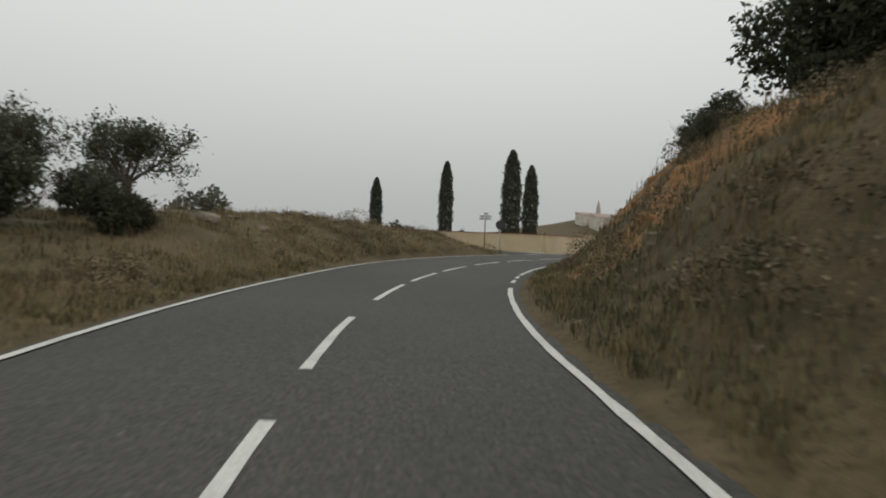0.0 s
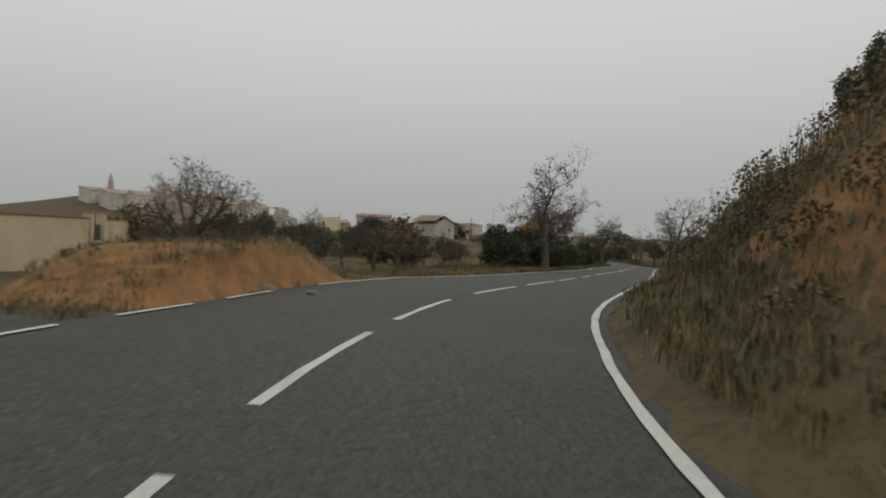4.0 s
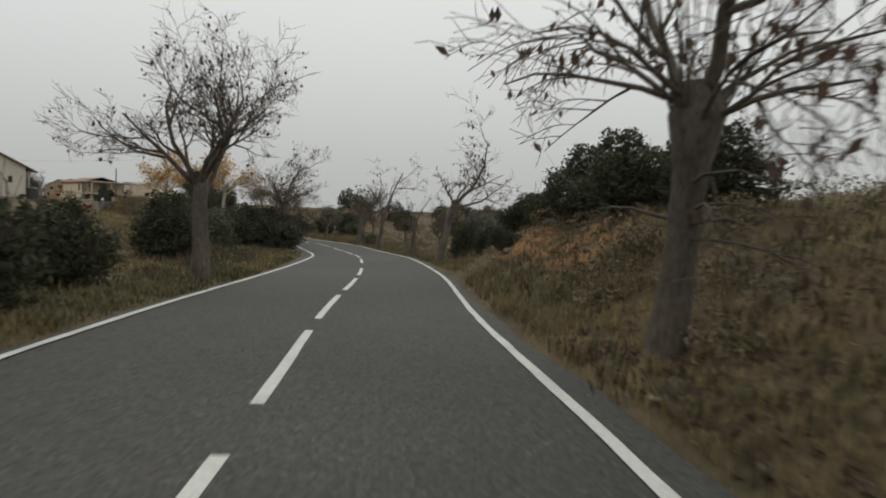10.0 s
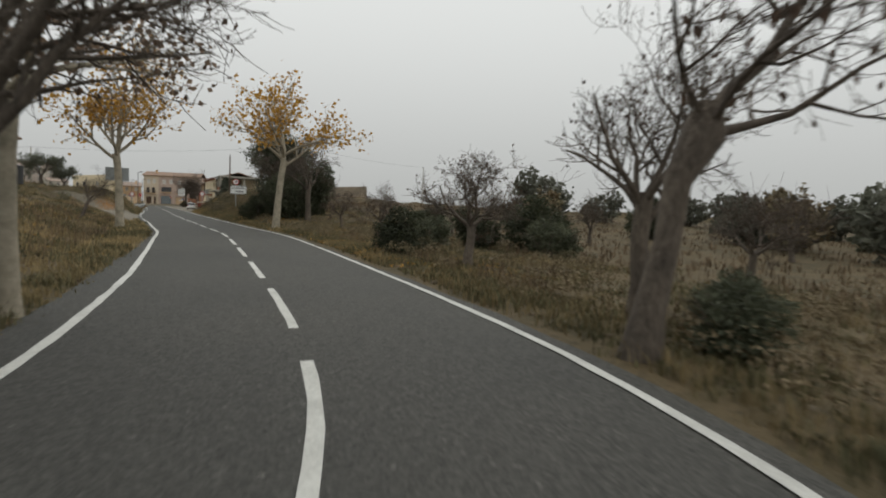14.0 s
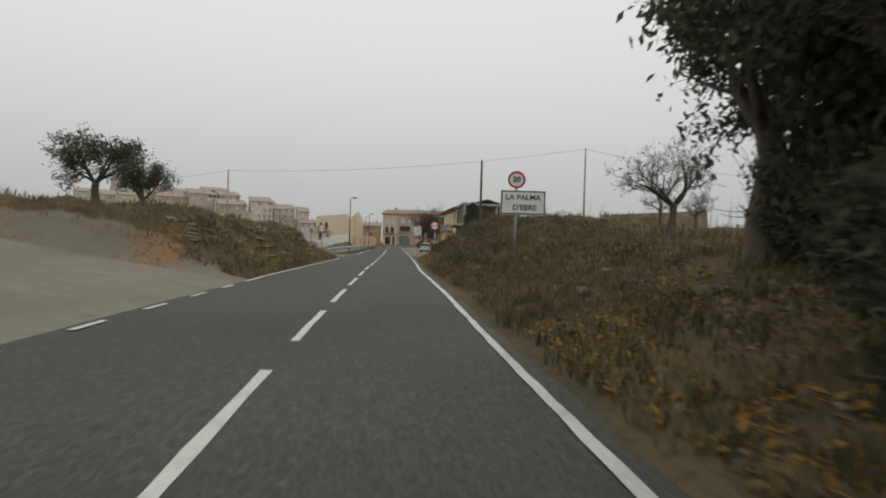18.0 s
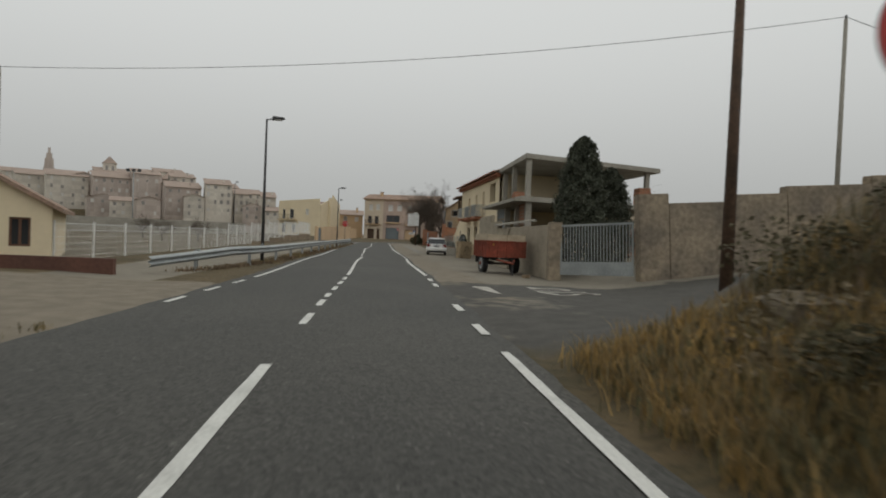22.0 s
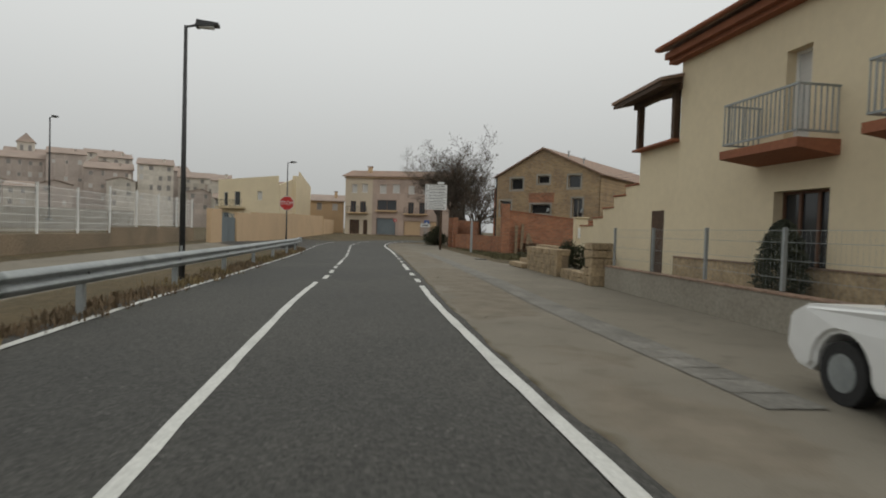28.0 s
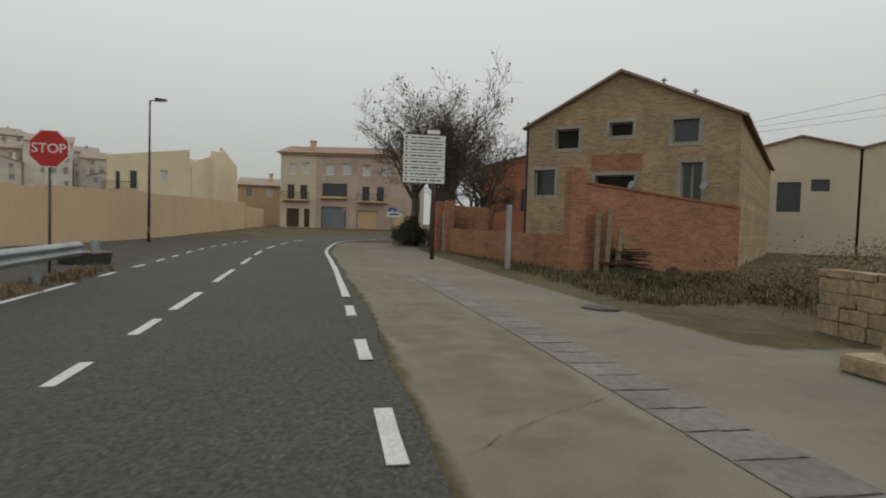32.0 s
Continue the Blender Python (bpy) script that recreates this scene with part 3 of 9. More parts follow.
for key, values in (("earth", earth), ("stone", stone), ("dust", dust), ("tar", tar)):
    ground_mesh.attributes.new(key, "FLOAT", "POINT").data.foreach_set("value", values)


def ground_material():
    m = bpy.data.materials.new("ground")
    m.use_nodes = True
    n, l = m.node_tree.nodes, m.node_tree.links
    b = n["Principled BSDF"]
    geo = n.new("ShaderNodeNewGeometry")
    def noise_at(scale, detail=4.0):
        t = n.new("ShaderNodeTexNoise")
        t.inputs["Scale"].default_value, t.inputs["Detail"].default_value = scale, detail
        l.new(geo.outputs["Position"], t.inputs["Vector"])
        return t.outputs["Fac"]
    def mix(fac, a, c):
        t = n.new("ShaderNodeMixRGB")
        l.new(fac, t.inputs[0])
        for k, v in ((1, a), (2, c)):
            if isinstance(v, tuple):
                t.inputs[k].default_value = (*v, 1)
            else:
                l.new(v, t.inputs[k])
        return t.outputs[0]
    def ramp(src, lo, hi):
        t = n.new("ShaderNodeMapRange")
        t.inputs[1].default_value, t.inputs[2].default_value = lo, hi
        l.new(src, t.inputs[0])
        return t.outputs[0]
    big, mid, fine, grit = noise_at(0.35), noise_at(2.2), noise_at(9.0), noise_at(40.0, 2.0)
    grass = mix(ramp(big, 0.38, 0.62), (0.072, 0.060, 0.032), (0.118, 0.088, 0.046))
    grass = mix(ramp(mid, 0.45, 0.75), grass, (0.135, 0.098, 0.054))
    grass = mix(ramp(fine, 0.5, 0.8), grass, (0.042, 0.037, 0.021))
    soil = mix(ramp(mid, 0.35, 0.65), (0.20, 0.105, 0.044), (0.33, 0.168, 0.064))
    soil = mix(ramp(fine, 0.52, 0.78), soil, (0.15, 0.10, 0.06))
    slab = mix(ramp(big, 0.35, 0.65), (0.228, 0.205, 0.162), (0.182, 0.163, 0.128))
    slab = mix(ramp(mid, 0.55, 0.85), slab, (0.148, 0.130, 0.101))
    sand = mix(ramp(mid, 0.35, 0.65), (0.215, 0.185, 0.14), (0.165, 0.142, 0.107))
    asph = mix(ramp(mid, 0.35, 0.65), (0.085, 0.081, 0.071), (0.066, 0.063, 0.056))
    colour = grass
    add = None
    for key, tone in (("stone", slab), ("dust", sand), ("tar", asph), ("earth", soil)):
        a = n.new("ShaderNodeAttribute")
        a.attribute_name = key
        s = n.new("ShaderNodeMath")
        s.operation = "ADD"
        l.new(a.outputs["Fac"], s.inputs[0])
        o = n.new("ShaderNodeMath")
        o.operation = "MULTIPLY_ADD"
        o.inputs[1].default_value, o.inputs[2].default_value = (1.1, -0.55) if key == "earth" else (0.4, -0.2)
        l.new(fine if key == "earth" else mid, o.inputs[0])
        l.new(o.outputs[0], s.inputs[1])
        colour = mix(ramp(s.outputs[0], 0.42, 0.58), colour, tone)
    l.new(colour, b.inputs["Base Color"])
    b.inputs["Roughness"].default_value = 0.93
    b.inputs["Specular IOR Level"].default_value = 0.25
    h = n.new("ShaderNodeMath")
    h.operation = "ADD"
    l.new(fine, h.inputs[0])
    l.new(grit, h.inputs[1])
    bp = n.new("ShaderNodeBump")
    bp.inputs["Strength"].default_value, bp.inputs["Distance"].default_value = 0.5, 0.05
    l.new(h.outputs[0], bp.inputs["Height"])
    l.new(bp.outputs[0], b.inputs["Normal"])
    return m


ground_mesh.materials.clear()
ground_mesh.materials.append(ground_material())
ground = tagged(new("ground", ground_mesh), "dry brown grass ground with orange earth banks and concrete verges", "ground", kind="structure")


# ---- road and its painted lines ----
def strip(name, s0, s1, d0, d1, z, mat, parent, step=0.5, label="", wear=0.0):
    s = np.linspace(s0, s1, max(2, int((s1 - s0) / step) + 1))
    a, b = on_road(s, np.full(len(s), d0)), on_road(s, np.full(len(s), d1))
    if wear:
        w = np.random.RandomState(int(s0 * 7) % 1000)
        a, b = a + w.normal(0, wear, a.shape), b + w.normal(0, wear, b.shape)
    n = len(s)
    v = np.r_[np.c_[a, z + rise(s)], np.c_[b, z + rise(s)]]
    i = np.arange(n - 1)
    f = np.stack([i, i + n, i + n + 1, i + 1], 1)
    return child(name, mesh_of(name, v, f, mat), parent, label)


sr = np.arange(0, ALONG[-1], 0.5)
cols = np.array([-3.05, -2.4, -1.2, 0, 1.2, 2.4, 3.0])
rv = []
for c in cols:
    edge = (0.12 * bumps(sr, sr * 0 + c, 1.7, 21) + 0.07 * bumps(sr, sr * 0 + c, 0.6, 22)) if abs(c) > 2.9 else 0 * sr
    if c < -2.9:
        edge = edge + np.minimum(0, left_edge(sr) + 2.8)
    if c > 2.9:
        edge = edge + np.where(sr > 286, right_edge(sr) - 2.78, np.maximum(0, right_edge(sr) - 2.75))
    rv.append(np.c_[on_road(sr, c + edge), rise(sr) - (0.0 if abs(c) < 2.9 else 0.02)])
rv = np.concatenate(rv)
n = len(sr)
i = np.arange(n - 1)
rf = np.concatenate([np.stack([k * n + i, (k + 1) * n + i, (k + 1) * n + i + 1, k * n + i + 1], 1) for k in range(len(cols) - 1)])
road = tagged(new("road", mesh_of("road", rv, rf, ASPHALT, smooth=True)), "grey worn asphalt country road with two lanes", "road", kind="structure")

LINES = thing("road_marking", 0, 0, 0, "white painted edge lines and centre dashes", "road marking", kind="structure")
MARKZ = 0.006
# centre dashes: places where one begins; the ones between are spread evenly
STARTS = [(-57.5, -224.8), (-60.1, -219.7), (-62.9, -211.1), (-63.7, -206.3), (-63.9, -201.7), (-62.6, -192.7), (-59.0, -183.9), (-55.9, -179.6), (-52.8, -176.2), (-49.7, -173.1), (-46.2, -169.2), (-42.6, -165.1), (-39.8, -161.8), (-37.0, -158.6), (-28.4, -148.3), (-25.3, -144.7),
          (-16.9, -134.1), (-13.8, -130.5), (-9.6, -124.9), (-6.8, -121.0), (-2.8, -113.4), (-0.9, -108.5), (1.7, -79.0), (1.1, -58.1), (0.7, -33.0), (0.6, -27.9)]
starts = locate(np.array(STARTS))[0]
dash_at = [starts[0] - 5.0 * k for k in range(6, 0, -1)]
for a, b in zip(starts[:-1], starts[1:]):
    m = max(1, round((b - a) / 4.9))
    dash_at += [a + (b - a) * k / m for k in range(m)]
dash_at += [starts[-1], starts[-1] + 5.1]


for s in dash_at:
    strip("dash", s, s + 3.45, -0.06, 0.06, MARKZ, PAINT, LINES, wear=0.005)


def at_y(y):
    return float(np.interp(y, LINE[300:, 1], ALONG[300:]))


for a, b in ((-16.6, -15.4), (-14.3, -13.3), (-12.75, -11.95), (-11.15, -10.15), (-9.4, -8.4), (-7.8, -6.7), (-5.8, 10.6), (11.6, 12.8), (13.6, 14.8), (15.6, 16.7), (17.9, 35.6), (36.6, 37.8), (38.7, 39.9), (40.9, 41.8), (42.8, 46.1), (47.1, 47.9), (49.2, 50.3), (51.1, 53.2), (55.0, 58.2), (60.2, 63.0), (65.0, 68.0), (70.0, 73.0), (75.0, 78.0), (80.0, 83.0)):
    off = float(np.interp(a, [6, 11, 17, 22], [0, -0.12, -0.12, 0]))
    strip("centre_line", at_y(a), at_y(b), off - 0.06, off + 0.06, MARKZ, PAINT, LINES, wear=0.005)



def edge_line(name, table, s0, s1, half=0.06):
    s = np.arange(s0, s1, 0.5) if s1 - s0 > 1 else np.array([s0, s1])
    d = np.interp(s, [t[0] for t in table], [t[1] for t in table])
    r = np.random.RandomState(int(s0))
    a = on_road(s, d - half + r.normal(0, 0.006, len(s)))
    b = on_road(s, d + half + r.normal(0, 0.006, len(s)))
    n = len(s)
    i = np.arange(n - 1)
    child(name, mesh_of(name, np.r_[np.c_[a, MARKZ + rise(s)], np.c_[b, MARKZ + rise(s)]], np.stack([i, i + n, i + n + 1, i + 1], 1), PAINT), LINES)


edge_line("edge_line", EDGE_R, 0, 53)
for s in (54.2, 56.0):
    edge_line("edge_dash", EDGE_R, s, s + 1.05)
edge_line("edge_line", EDGE_R, 57.6, at_y(-18.0))
for a, b in ((-17.2, -16.1), (-14.5, -13.3), (-9.2, -8.2), (-7.2, -6.2), (-4.8, 10.3), (11.3, 12.5), (13.5, 14.6), (15.6, 16.9), (17.7, 35.2), (36.2, 37.4), (38.4, 39.8), (40.7, 44.5), (45.3, 46.5), (47.8, 49.2), (50.5, 51.6), (52.6, 110.0)):
    edge_line("edge_line", EDGE_R, at_y(a) if a < 90 else 380, at_y(b) if b < 90 else 420, 0.07)
edge_line("edge_line", EDGE_L, 0, 75.8)
for k in range(5):
    edge_line("edge_dash", EDGE_L, 77.0 + 2.4 * k, 78.6 + 2.4 * k)
edge_line("edge_line", EDGE_L, 90, 231.2)
for k in range(4):
    edge_line("edge_dash", EDGE_L, 232.6 + 2.5 * k, 234.0 + 2.5 * k)
edge_line("edge_line", EDGE_L, 242.6, 270)
for a, b in ((-14.4, -13.3), (-12.2, -11.2), (-10.1, -9.0), (-7.9, 55.0), (56.0, 57.2), (58.5, 59.7), (60.8, 61.9), (63, 64.2), (65.4, 66.6), (67.8, 69), (70.2, 71.4), (72.6, 73.8), (75, 76.2), (77.4, 78.6)):
    edge_line("edge_line", EDGE_L, at_y(a), at_y(b))
# the give-way wedge and stop word of the cemetery turning
wedge = [(-68.2, -191.7), (-64.35, -184.95), (-68.65, -191.45)]
child("stop_bar", mesh_of("stop_bar", [(*p, MARKZ + 0.02 + float(rise(locate(np.array([p]))[0])[0])) for p in wedge], np.array([[0, 1, 2]]), PAINT), LINES)
lettering("STOP", 1.5, PAINT, LINES, pose(-67.6, -185.4, 3.22, 0, 0, -62) @ Matrix.Diagonal((0.9, 1.5, 1, 1)), "stop_word")
lettering("3", 0.42, material("yellow_chalk", (0.50, 0.34, 0.08), (0.40, 0.28, 0.08), 0.5, 0.3, 1.0, 30.0, 0.9, bump=0.0), LINES, pose(3.10, -39.96, 0.012, 0, 0, -4), "survey_mark")
lettering("STOP", 1.3, WORNPAINT, LINES, pose(6.8, -8.5, -0.07, 0, 0.4, 112) @ Matrix.Diagonal((0.85, 1.9, 1, 1)), "stop_word")
part("stop_bar", boxed(4.1, -11.0, -0.06, 4.75, -8.3, -0.03), WORNPAINT, LINES)
# ================= the village street =================
def brick_material(name, colour, second, mortar, width, height, scale=1.0, rough=0.9):
    """Courses of brick in the object's own x and z."""
    m = material(name, colour, second, 0.5, 0.25, 0.9, 18.0, rough, bump=0.3)
    n, l = m.node_tree.nodes, m.node_tree.links
    b = n["Principled BSDF"]
    src = b.inputs["Base Color"].links[0].from_socket
    tc = n.new("ShaderNodeTexCoord")
    sep, com = n.new("ShaderNodeSeparateXYZ"), n.new("ShaderNodeCombineXYZ")
    l.new(tc.outputs["Object"], sep.inputs[0])
    l.new(sep.outputs[0], com.inputs[0])
    l.new(sep.outputs[2], com.inputs[1])
    br = n.new("ShaderNodeTexBrick")
    br.inputs["Scale"].default_value = 1.0
    br.inputs["Brick Width"].default_value, br.inputs["Row Height"].default_value = width, height
    br.inputs["Mortar Size"].default_value, br.inputs["Bias"].default_value = 0.012, 0.0
    br.inputs["Color1"].default_value, br.inputs["Color2"].default_value = (1.15, 1.15, 1.15, 1), (0.75, 0.75, 0.75, 1)
    br.inputs["Mortar"].default_value = (*[c / max(d, 0.01) for c, d in zip(mortar, colour)], 1)
    l.new(com.outputs[0], br.inputs["Vector"])
    mul = n.new("ShaderNodeVectorMath")
    mul.operation = "MULTIPLY"
    l.new(src, mul.inputs[0])
    l.new(br.outputs["Color"], mul.inputs[1])
    l.new(mul.outputs[0], b.inputs["Base Color"])
    return m


OLDBRICK = brick_material("old_tan_brick", (0.42, 0.285, 0.15), (0.31, 0.21, 0.12), (0.33, 0.28, 0.20), 0.28, 0.085)
REDBRICK = brick_material("red_hollow_brick", (0.37, 0.152, 0.077), (0.285, 0.122, 0.068), (0.29, 0.20, 0.135), 0.30, 0.11)
SHUTTER = material("roller_shutter", (0.55, 0.54, 0.51), None, 0.5, 0.05, 1.0, 10.0, 0.6, stretch=(0.1, 0.1, 3), bump=0.2)
BROWNFRAME = material("brown_window_frame", (0.12, 0.06, 0.035), None, 0.5, 0.15, 1.0, 14.0, 0.6, bump=0.1)
TERRACOTTA = material("terracotta_trim", (0.30, 0.115, 0.06), (0.25, 0.10, 0.055), 0.5, 0.15, 1.0, 14.0, 0.85, bump=0.2)


def facing(p, q):
    """Pose of a facade from ground point p to q: local x along it, local y inward, z up."""
    return pose(p[0], p[1], p[2] if len(p) > 2 else 0, 0, 0, math.degrees(math.atan2(q[1] - p[1], q[0] - p[0])))


def window_in(parent, u0, v0, u1, v1, depth, glass=PANE, frame=BROWNFRAME, bars=1, sill=None, name="window"):
    """A framed pane set into an opening of a facade whose wall lies in the local xz plane."""
    w = part(name, boxed(u0 - 0.01, depth - 0.02, v0 - 0.01, u1 + 0.01, depth + 0.01, v1 + 0.01), glass, parent)
    bm = bmesh.new()
    t = 0.06
    for a, b, c, d in ((u0, v0, u0 + t, v1), (u1 - t, v0, u1, v1), (u0 + t, v0, u1 - t, v0 + t), (u0 + t, v1 - t, u1 - t, v1)):
        box(bm, a, depth - 0.07, b, c, depth - 0.025, d)
    for k in range(bars):
        x = u0 + (u1 - u0) * (k + 1) / (bars + 1)
        box(bm, x - 0.035, depth - 0.07, v0 + t, x + 0.035, depth - 0.025, v1 - t)
    part("frame", bm, frame, w)
    if sill:
        part("sill", boxed(u0 - 0.08, -0.06, v0 - 0.07, u1 + 0.08, depth - 0.08, v0 - 0.005, bevel=0.008), sill, w)
    return w


def walls(parent, width, depth, height, holes, mat, reveal=0.22, gable=None, back=True):
    """Front wall with openings, side and back walls; gable: (u of ridge, ridge height)."""
    bm = bmesh.new()
    holed_wall(bm, (0, 0, 0), (1, 0, 0), width, height, holes, reveal)
    if gable:
        a = [bm.verts.new(v) for v in ((0, 0, height), (width, 0, height), (gable[0], 0, gable[1]))]
        bm.faces.new(a)
    front = part("front_wall", bm, mat, parent)
    part("side_wall", boxed(0.003, 0.24, 0, 0.25, depth, height), mat, parent)
    part("side_wall", boxed(width - 0.25, 0.24, 0, width - 0.003, depth, height), mat, parent)
    if back:
        part("back_wall", boxed(0.25, depth - 0.25, 0, width - 0.25, depth, height), mat, parent)
    # one black slab paints the darkness of the rooms
    part("inner_dark", boxed(0.3, 0.5, 0.05, width - 0.3, 0.6, height - 0.1), BLACKHOLE, parent, "black panel painting the darkness of rooms behind the openings")
    return front


def tile_roof(parent, outline, y0, y1, mat=TILE, thick=0.14, name="roof"):
    """A roof whose section (u, z) runs from y0 to y1, with tile ribs on top."""
    sec = outline + [(u, z - thick) for u, z in outline[::-1]]
    bm = prism(bmesh.new(), sec, "y", y0, y1)
    return part(name, bm, mat, parent)


# ---- the yellow house with three balconies ----
HA, HB = (10.2, 19.2, -0.12), (9.4, 36.4, -0.12)
yellow = new("house")
yellow.matrix_basis = facing(HB, HA)
tagged(yellow, "two-storey cream plastered house with three small balconies", "house")
HW = 17.2
lower = [(1.05, 1.68, 2.7, 2.85), (4.9, 1.62, 6.65, 2.75), (8.3, 1.55, 9.95, 2.68), (11.9, 0.45, 13.4, 2.6)]
upper = [(5.55, 3.55, 6.3, 5.78), (8.75, 3.55, 9.6, 5.68), (12.5, 3.55, 13.2, 5.6)]
loggia = (1.4, 4.65, 3.5, 6.2)
flip = lambda h: (HW - h[2], h[1], HW - h[0], h[3])
walls(yellow, HW, 9.0, 6.75, [flip(h) for h in lower + upper + [loggia]], CREAM, 0.3)
for h in lower:
    window_in(yellow, *flip(h), 0.3, bars=2, sill=CREAM)
for h in upper:
    window_in(yellow, *flip(h), 0.3, SHUTTER, WHITEPAINT, 0, name="balcony_door")
a, b, c, d = flip(loggia)
part("loggia", box(box(box(boxed(a - 0.05, 1.0, b - 0.1, c + 0.05, 1.1, d + 0.1), a - 0.1, 0.3, b - 0.1, a, 1.0, d + 0.1), c, 0.3, b - 0.1, c + 0.1, 1.0, d + 0.1), a, 0.3, b - 0.1, c, 1.0, b - 0.002), CREAM, yellow)
part("loggia_ceiling", boxed(a, 0.3, d + 0.002, c, 1.0, d + 0.1), DARKWOOD, yellow, "wooden ceiling of the loggia")
part("plinth", boxed(0.0, -0.05, 0.0, HW, 0.0, 0.97), STONE, yellow, "rough stone plinth")
part("plinth_cap", boxed(0.0, -0.08, 0.97, HW, 0.0, 1.01, bevel=0.01), TILE, yellow)
for h in upper:
    u = HW - (h[0] + h[2]) / 2
    bal = part("balcony", prism(bmesh.new(), [(0, 3.2), (-0.95, 3.32), (-0.95, 3.5), (0, 3.5)], "x", u - 1.15, u + 1.15), TERRACOTTA, yellow, "red-brown balcony slab with steel rail")
    bm = bmesh.new()
    for z in (3.62, 4.5):
        box(bm, u - 1.1, -0.92, z, u + 1.1, -0.88, z + 0.04)
        box(bm, u - 1.1, -0.88, z, u - 1.06, 0.0, z + 0.04)
        box(bm, u + 1.06, -0.88, z, u + 1.1, 0.0, z + 0.04)
    part("rail", bm, GALV, bal)
    for k in range(19):
        x = u - 1.08 + 2.16 * k / 18
        part("baluster", boxed(x - 0.011, -0.911, 3.66, x + 0.011, -0.889, 4.5), GALV, bal)
    for k in range(7):
        for x in (u - 1.08, u + 1.08):
            part("baluster", boxed(x - 0.011, -0.80 + 0.125 * k, 3.66, x + 0.011, -0.778 + 0.125 * k, 4.5), GALV, bal)
part("roof", prism(bmesh.new(), [(-0.55, 6.95), (4.5, 8.3), (9.5, 6.95), (9.5, 6.83), (4.5, 8.18), (-0.55, 6.83)], "x", -0.4, HW + 0.35), TILE, yellow)
part("cornice", boxed(-0.3, -0.4, 6.62, HW + 0.25, 0.0, 6.8), TERRACOTTA, yellow)
part("cornice", boxed(-0.3, -0.25, 6.5, HW + 0.25, 0.0, 6.617), TERRACOTTA, yellow)
part("gutter", rodded((-0.4, -0.6, 6.9), (HW + 0.35, -0.6, 6.9), 0.06), TERRACOTTA, yellow)

# the terrace wing beside it, with its stepped parapet
wing = new("house_wing")
wing.matrix_basis = pose(9.5, 36.45, -0.12, 0, 0, 90)
tagged(wing, "cream plastered terrace wing with tiled porch and stepped stair wall", "house wing")
bm = bmesh.new()
holed_wall(bm, (2.6, 0, 0), (-1, 0, 0), 2.6, 4.3, [(0.95, 0.25, 1.75, 2.35)], 0.3)
part("front_wall", bm, CREAM, wing)
for a, b, h in ((2.6, 3.6, 3.25), (3.6, 4.6, 2.95), (4.6, 5.6, 2.55), (5.6, 6.6, 2.2), (6.6, 8.0, 1.9)):
    part("stair_wall", boxed(a, -0.25, 0, b - 0.003, 0, h), CREAM, wing)
    part("coping", boxed(a - 0.02, -0.29, h, b + 0.02, 0.04, h + 0.06, bevel=0.008), TERRACOTTA, wing)
part("coping", boxed(-0.02, -0.05, 4.3, 2.63, 0.3, 4.37, bevel=0.01), TERRACOTTA, wing)
part("side_wall", boxed(2.35, -4.0, 0, 2.6, -0.26, 4.3), CREAM, wing)
for x in (2.45, 0.2):
    part("porch_post", boxed(x - 0.09, 0.02, 4.37, x + 0.09, 0.2, 5.75), DARKWOOD, wing)
part("porch_beam", boxed(-0.1, 0.0, 5.75, 2.9, 0.16, 5.93), DARKWOOD, wing)
part("porch_roof", prism(bmesh.new(), [(0.75, 5.8), (-4.2, 7.0), (-4.2, 7.12), (0.75, 5.93)], "x", -0.1, 3.2), DARKWOOD, wing, "dark timber porch roof")
part("porch_tiles", prism(bmesh.new(), [(0.8, 5.935), (-4.2, 7.13), (-4.2, 7.22), (0.8, 6.03)], "x", -0.15, 3.25), TILE, wing)
window_in(wing, 0.85, 0.25, 1.65, 2.35, -0.3 + 0.28, DARKWOOD, BROWNFRAME, 0, name="door")

# ---- the unfinished concrete building ----
shell = thing("unfinished_building", 0, 0, 0, "unfinished two-storey building of bare concrete slabs and columns", "building")


def poly_slab(points, z0, z1, name, mat):
    bm = bmesh.new()
    lo, hi = [bm.verts.new((x, y, z0)) for x, y in points], [bm.verts.new((x, y, z1)) for x, y in points]
    k = len(points)
    for i in range(k):
        bm.faces.new((lo[i], lo[(i + 1) % k], hi[(i + 1) % k], hi[i]))
    bm.faces.new(lo[::-1])
    bm.faces.new(hi)
    bmesh.ops.recalc_face_normals(bm, faces=bm.faces)
    return part(name, bm, mat, shell)


poly_slab([(10.1, 10.1), (20.8, 14.0), (20.0, 26.0), (11.0, 26), (11.0, 19.1), (10.1, 19.1)], 6.65, 6.95, "roof_slab", RAWCONC)
poly_slab([(9.3, 7.6), (22.6, 12.6), (20.0, 26.0), (11.0, 26), (11.0, 19.1), (9.3, 19.1)], 3.75, 4.05, "floor_slab", RAWCONC)
for x, y in ((10.4, 10.6), (10.4, 14.7), (10.55, 18.7), (15.0, 12.4), (19.9, 14.2), (15.0, 18.5), (19.5, 19.5)):
    part("column", boxed(x - 0.16, y - 0.16, 4.05, x + 0.16, y + 0.16, 6.65, bevel=0.01), RAWCONC, shell)
for x, y in ((9.9, 8.3), (10.0, 11.5), (10.1, 15.3), (10.2, 18.75), (15.0, 10.6), (20.0, 12.5), (15.0, 16.0)):
    part("column", boxed(x - 0.18, y - 0.18, -0.15, x + 0.18, y + 0.18, 3.75, bevel=0.01), RAWCONC, shell)
part("brick_panel", boxed(10.05, 8.6, 2.4, 10.2, 11.3, 3.745), REDBRICK, shell, "bare red brick infill")
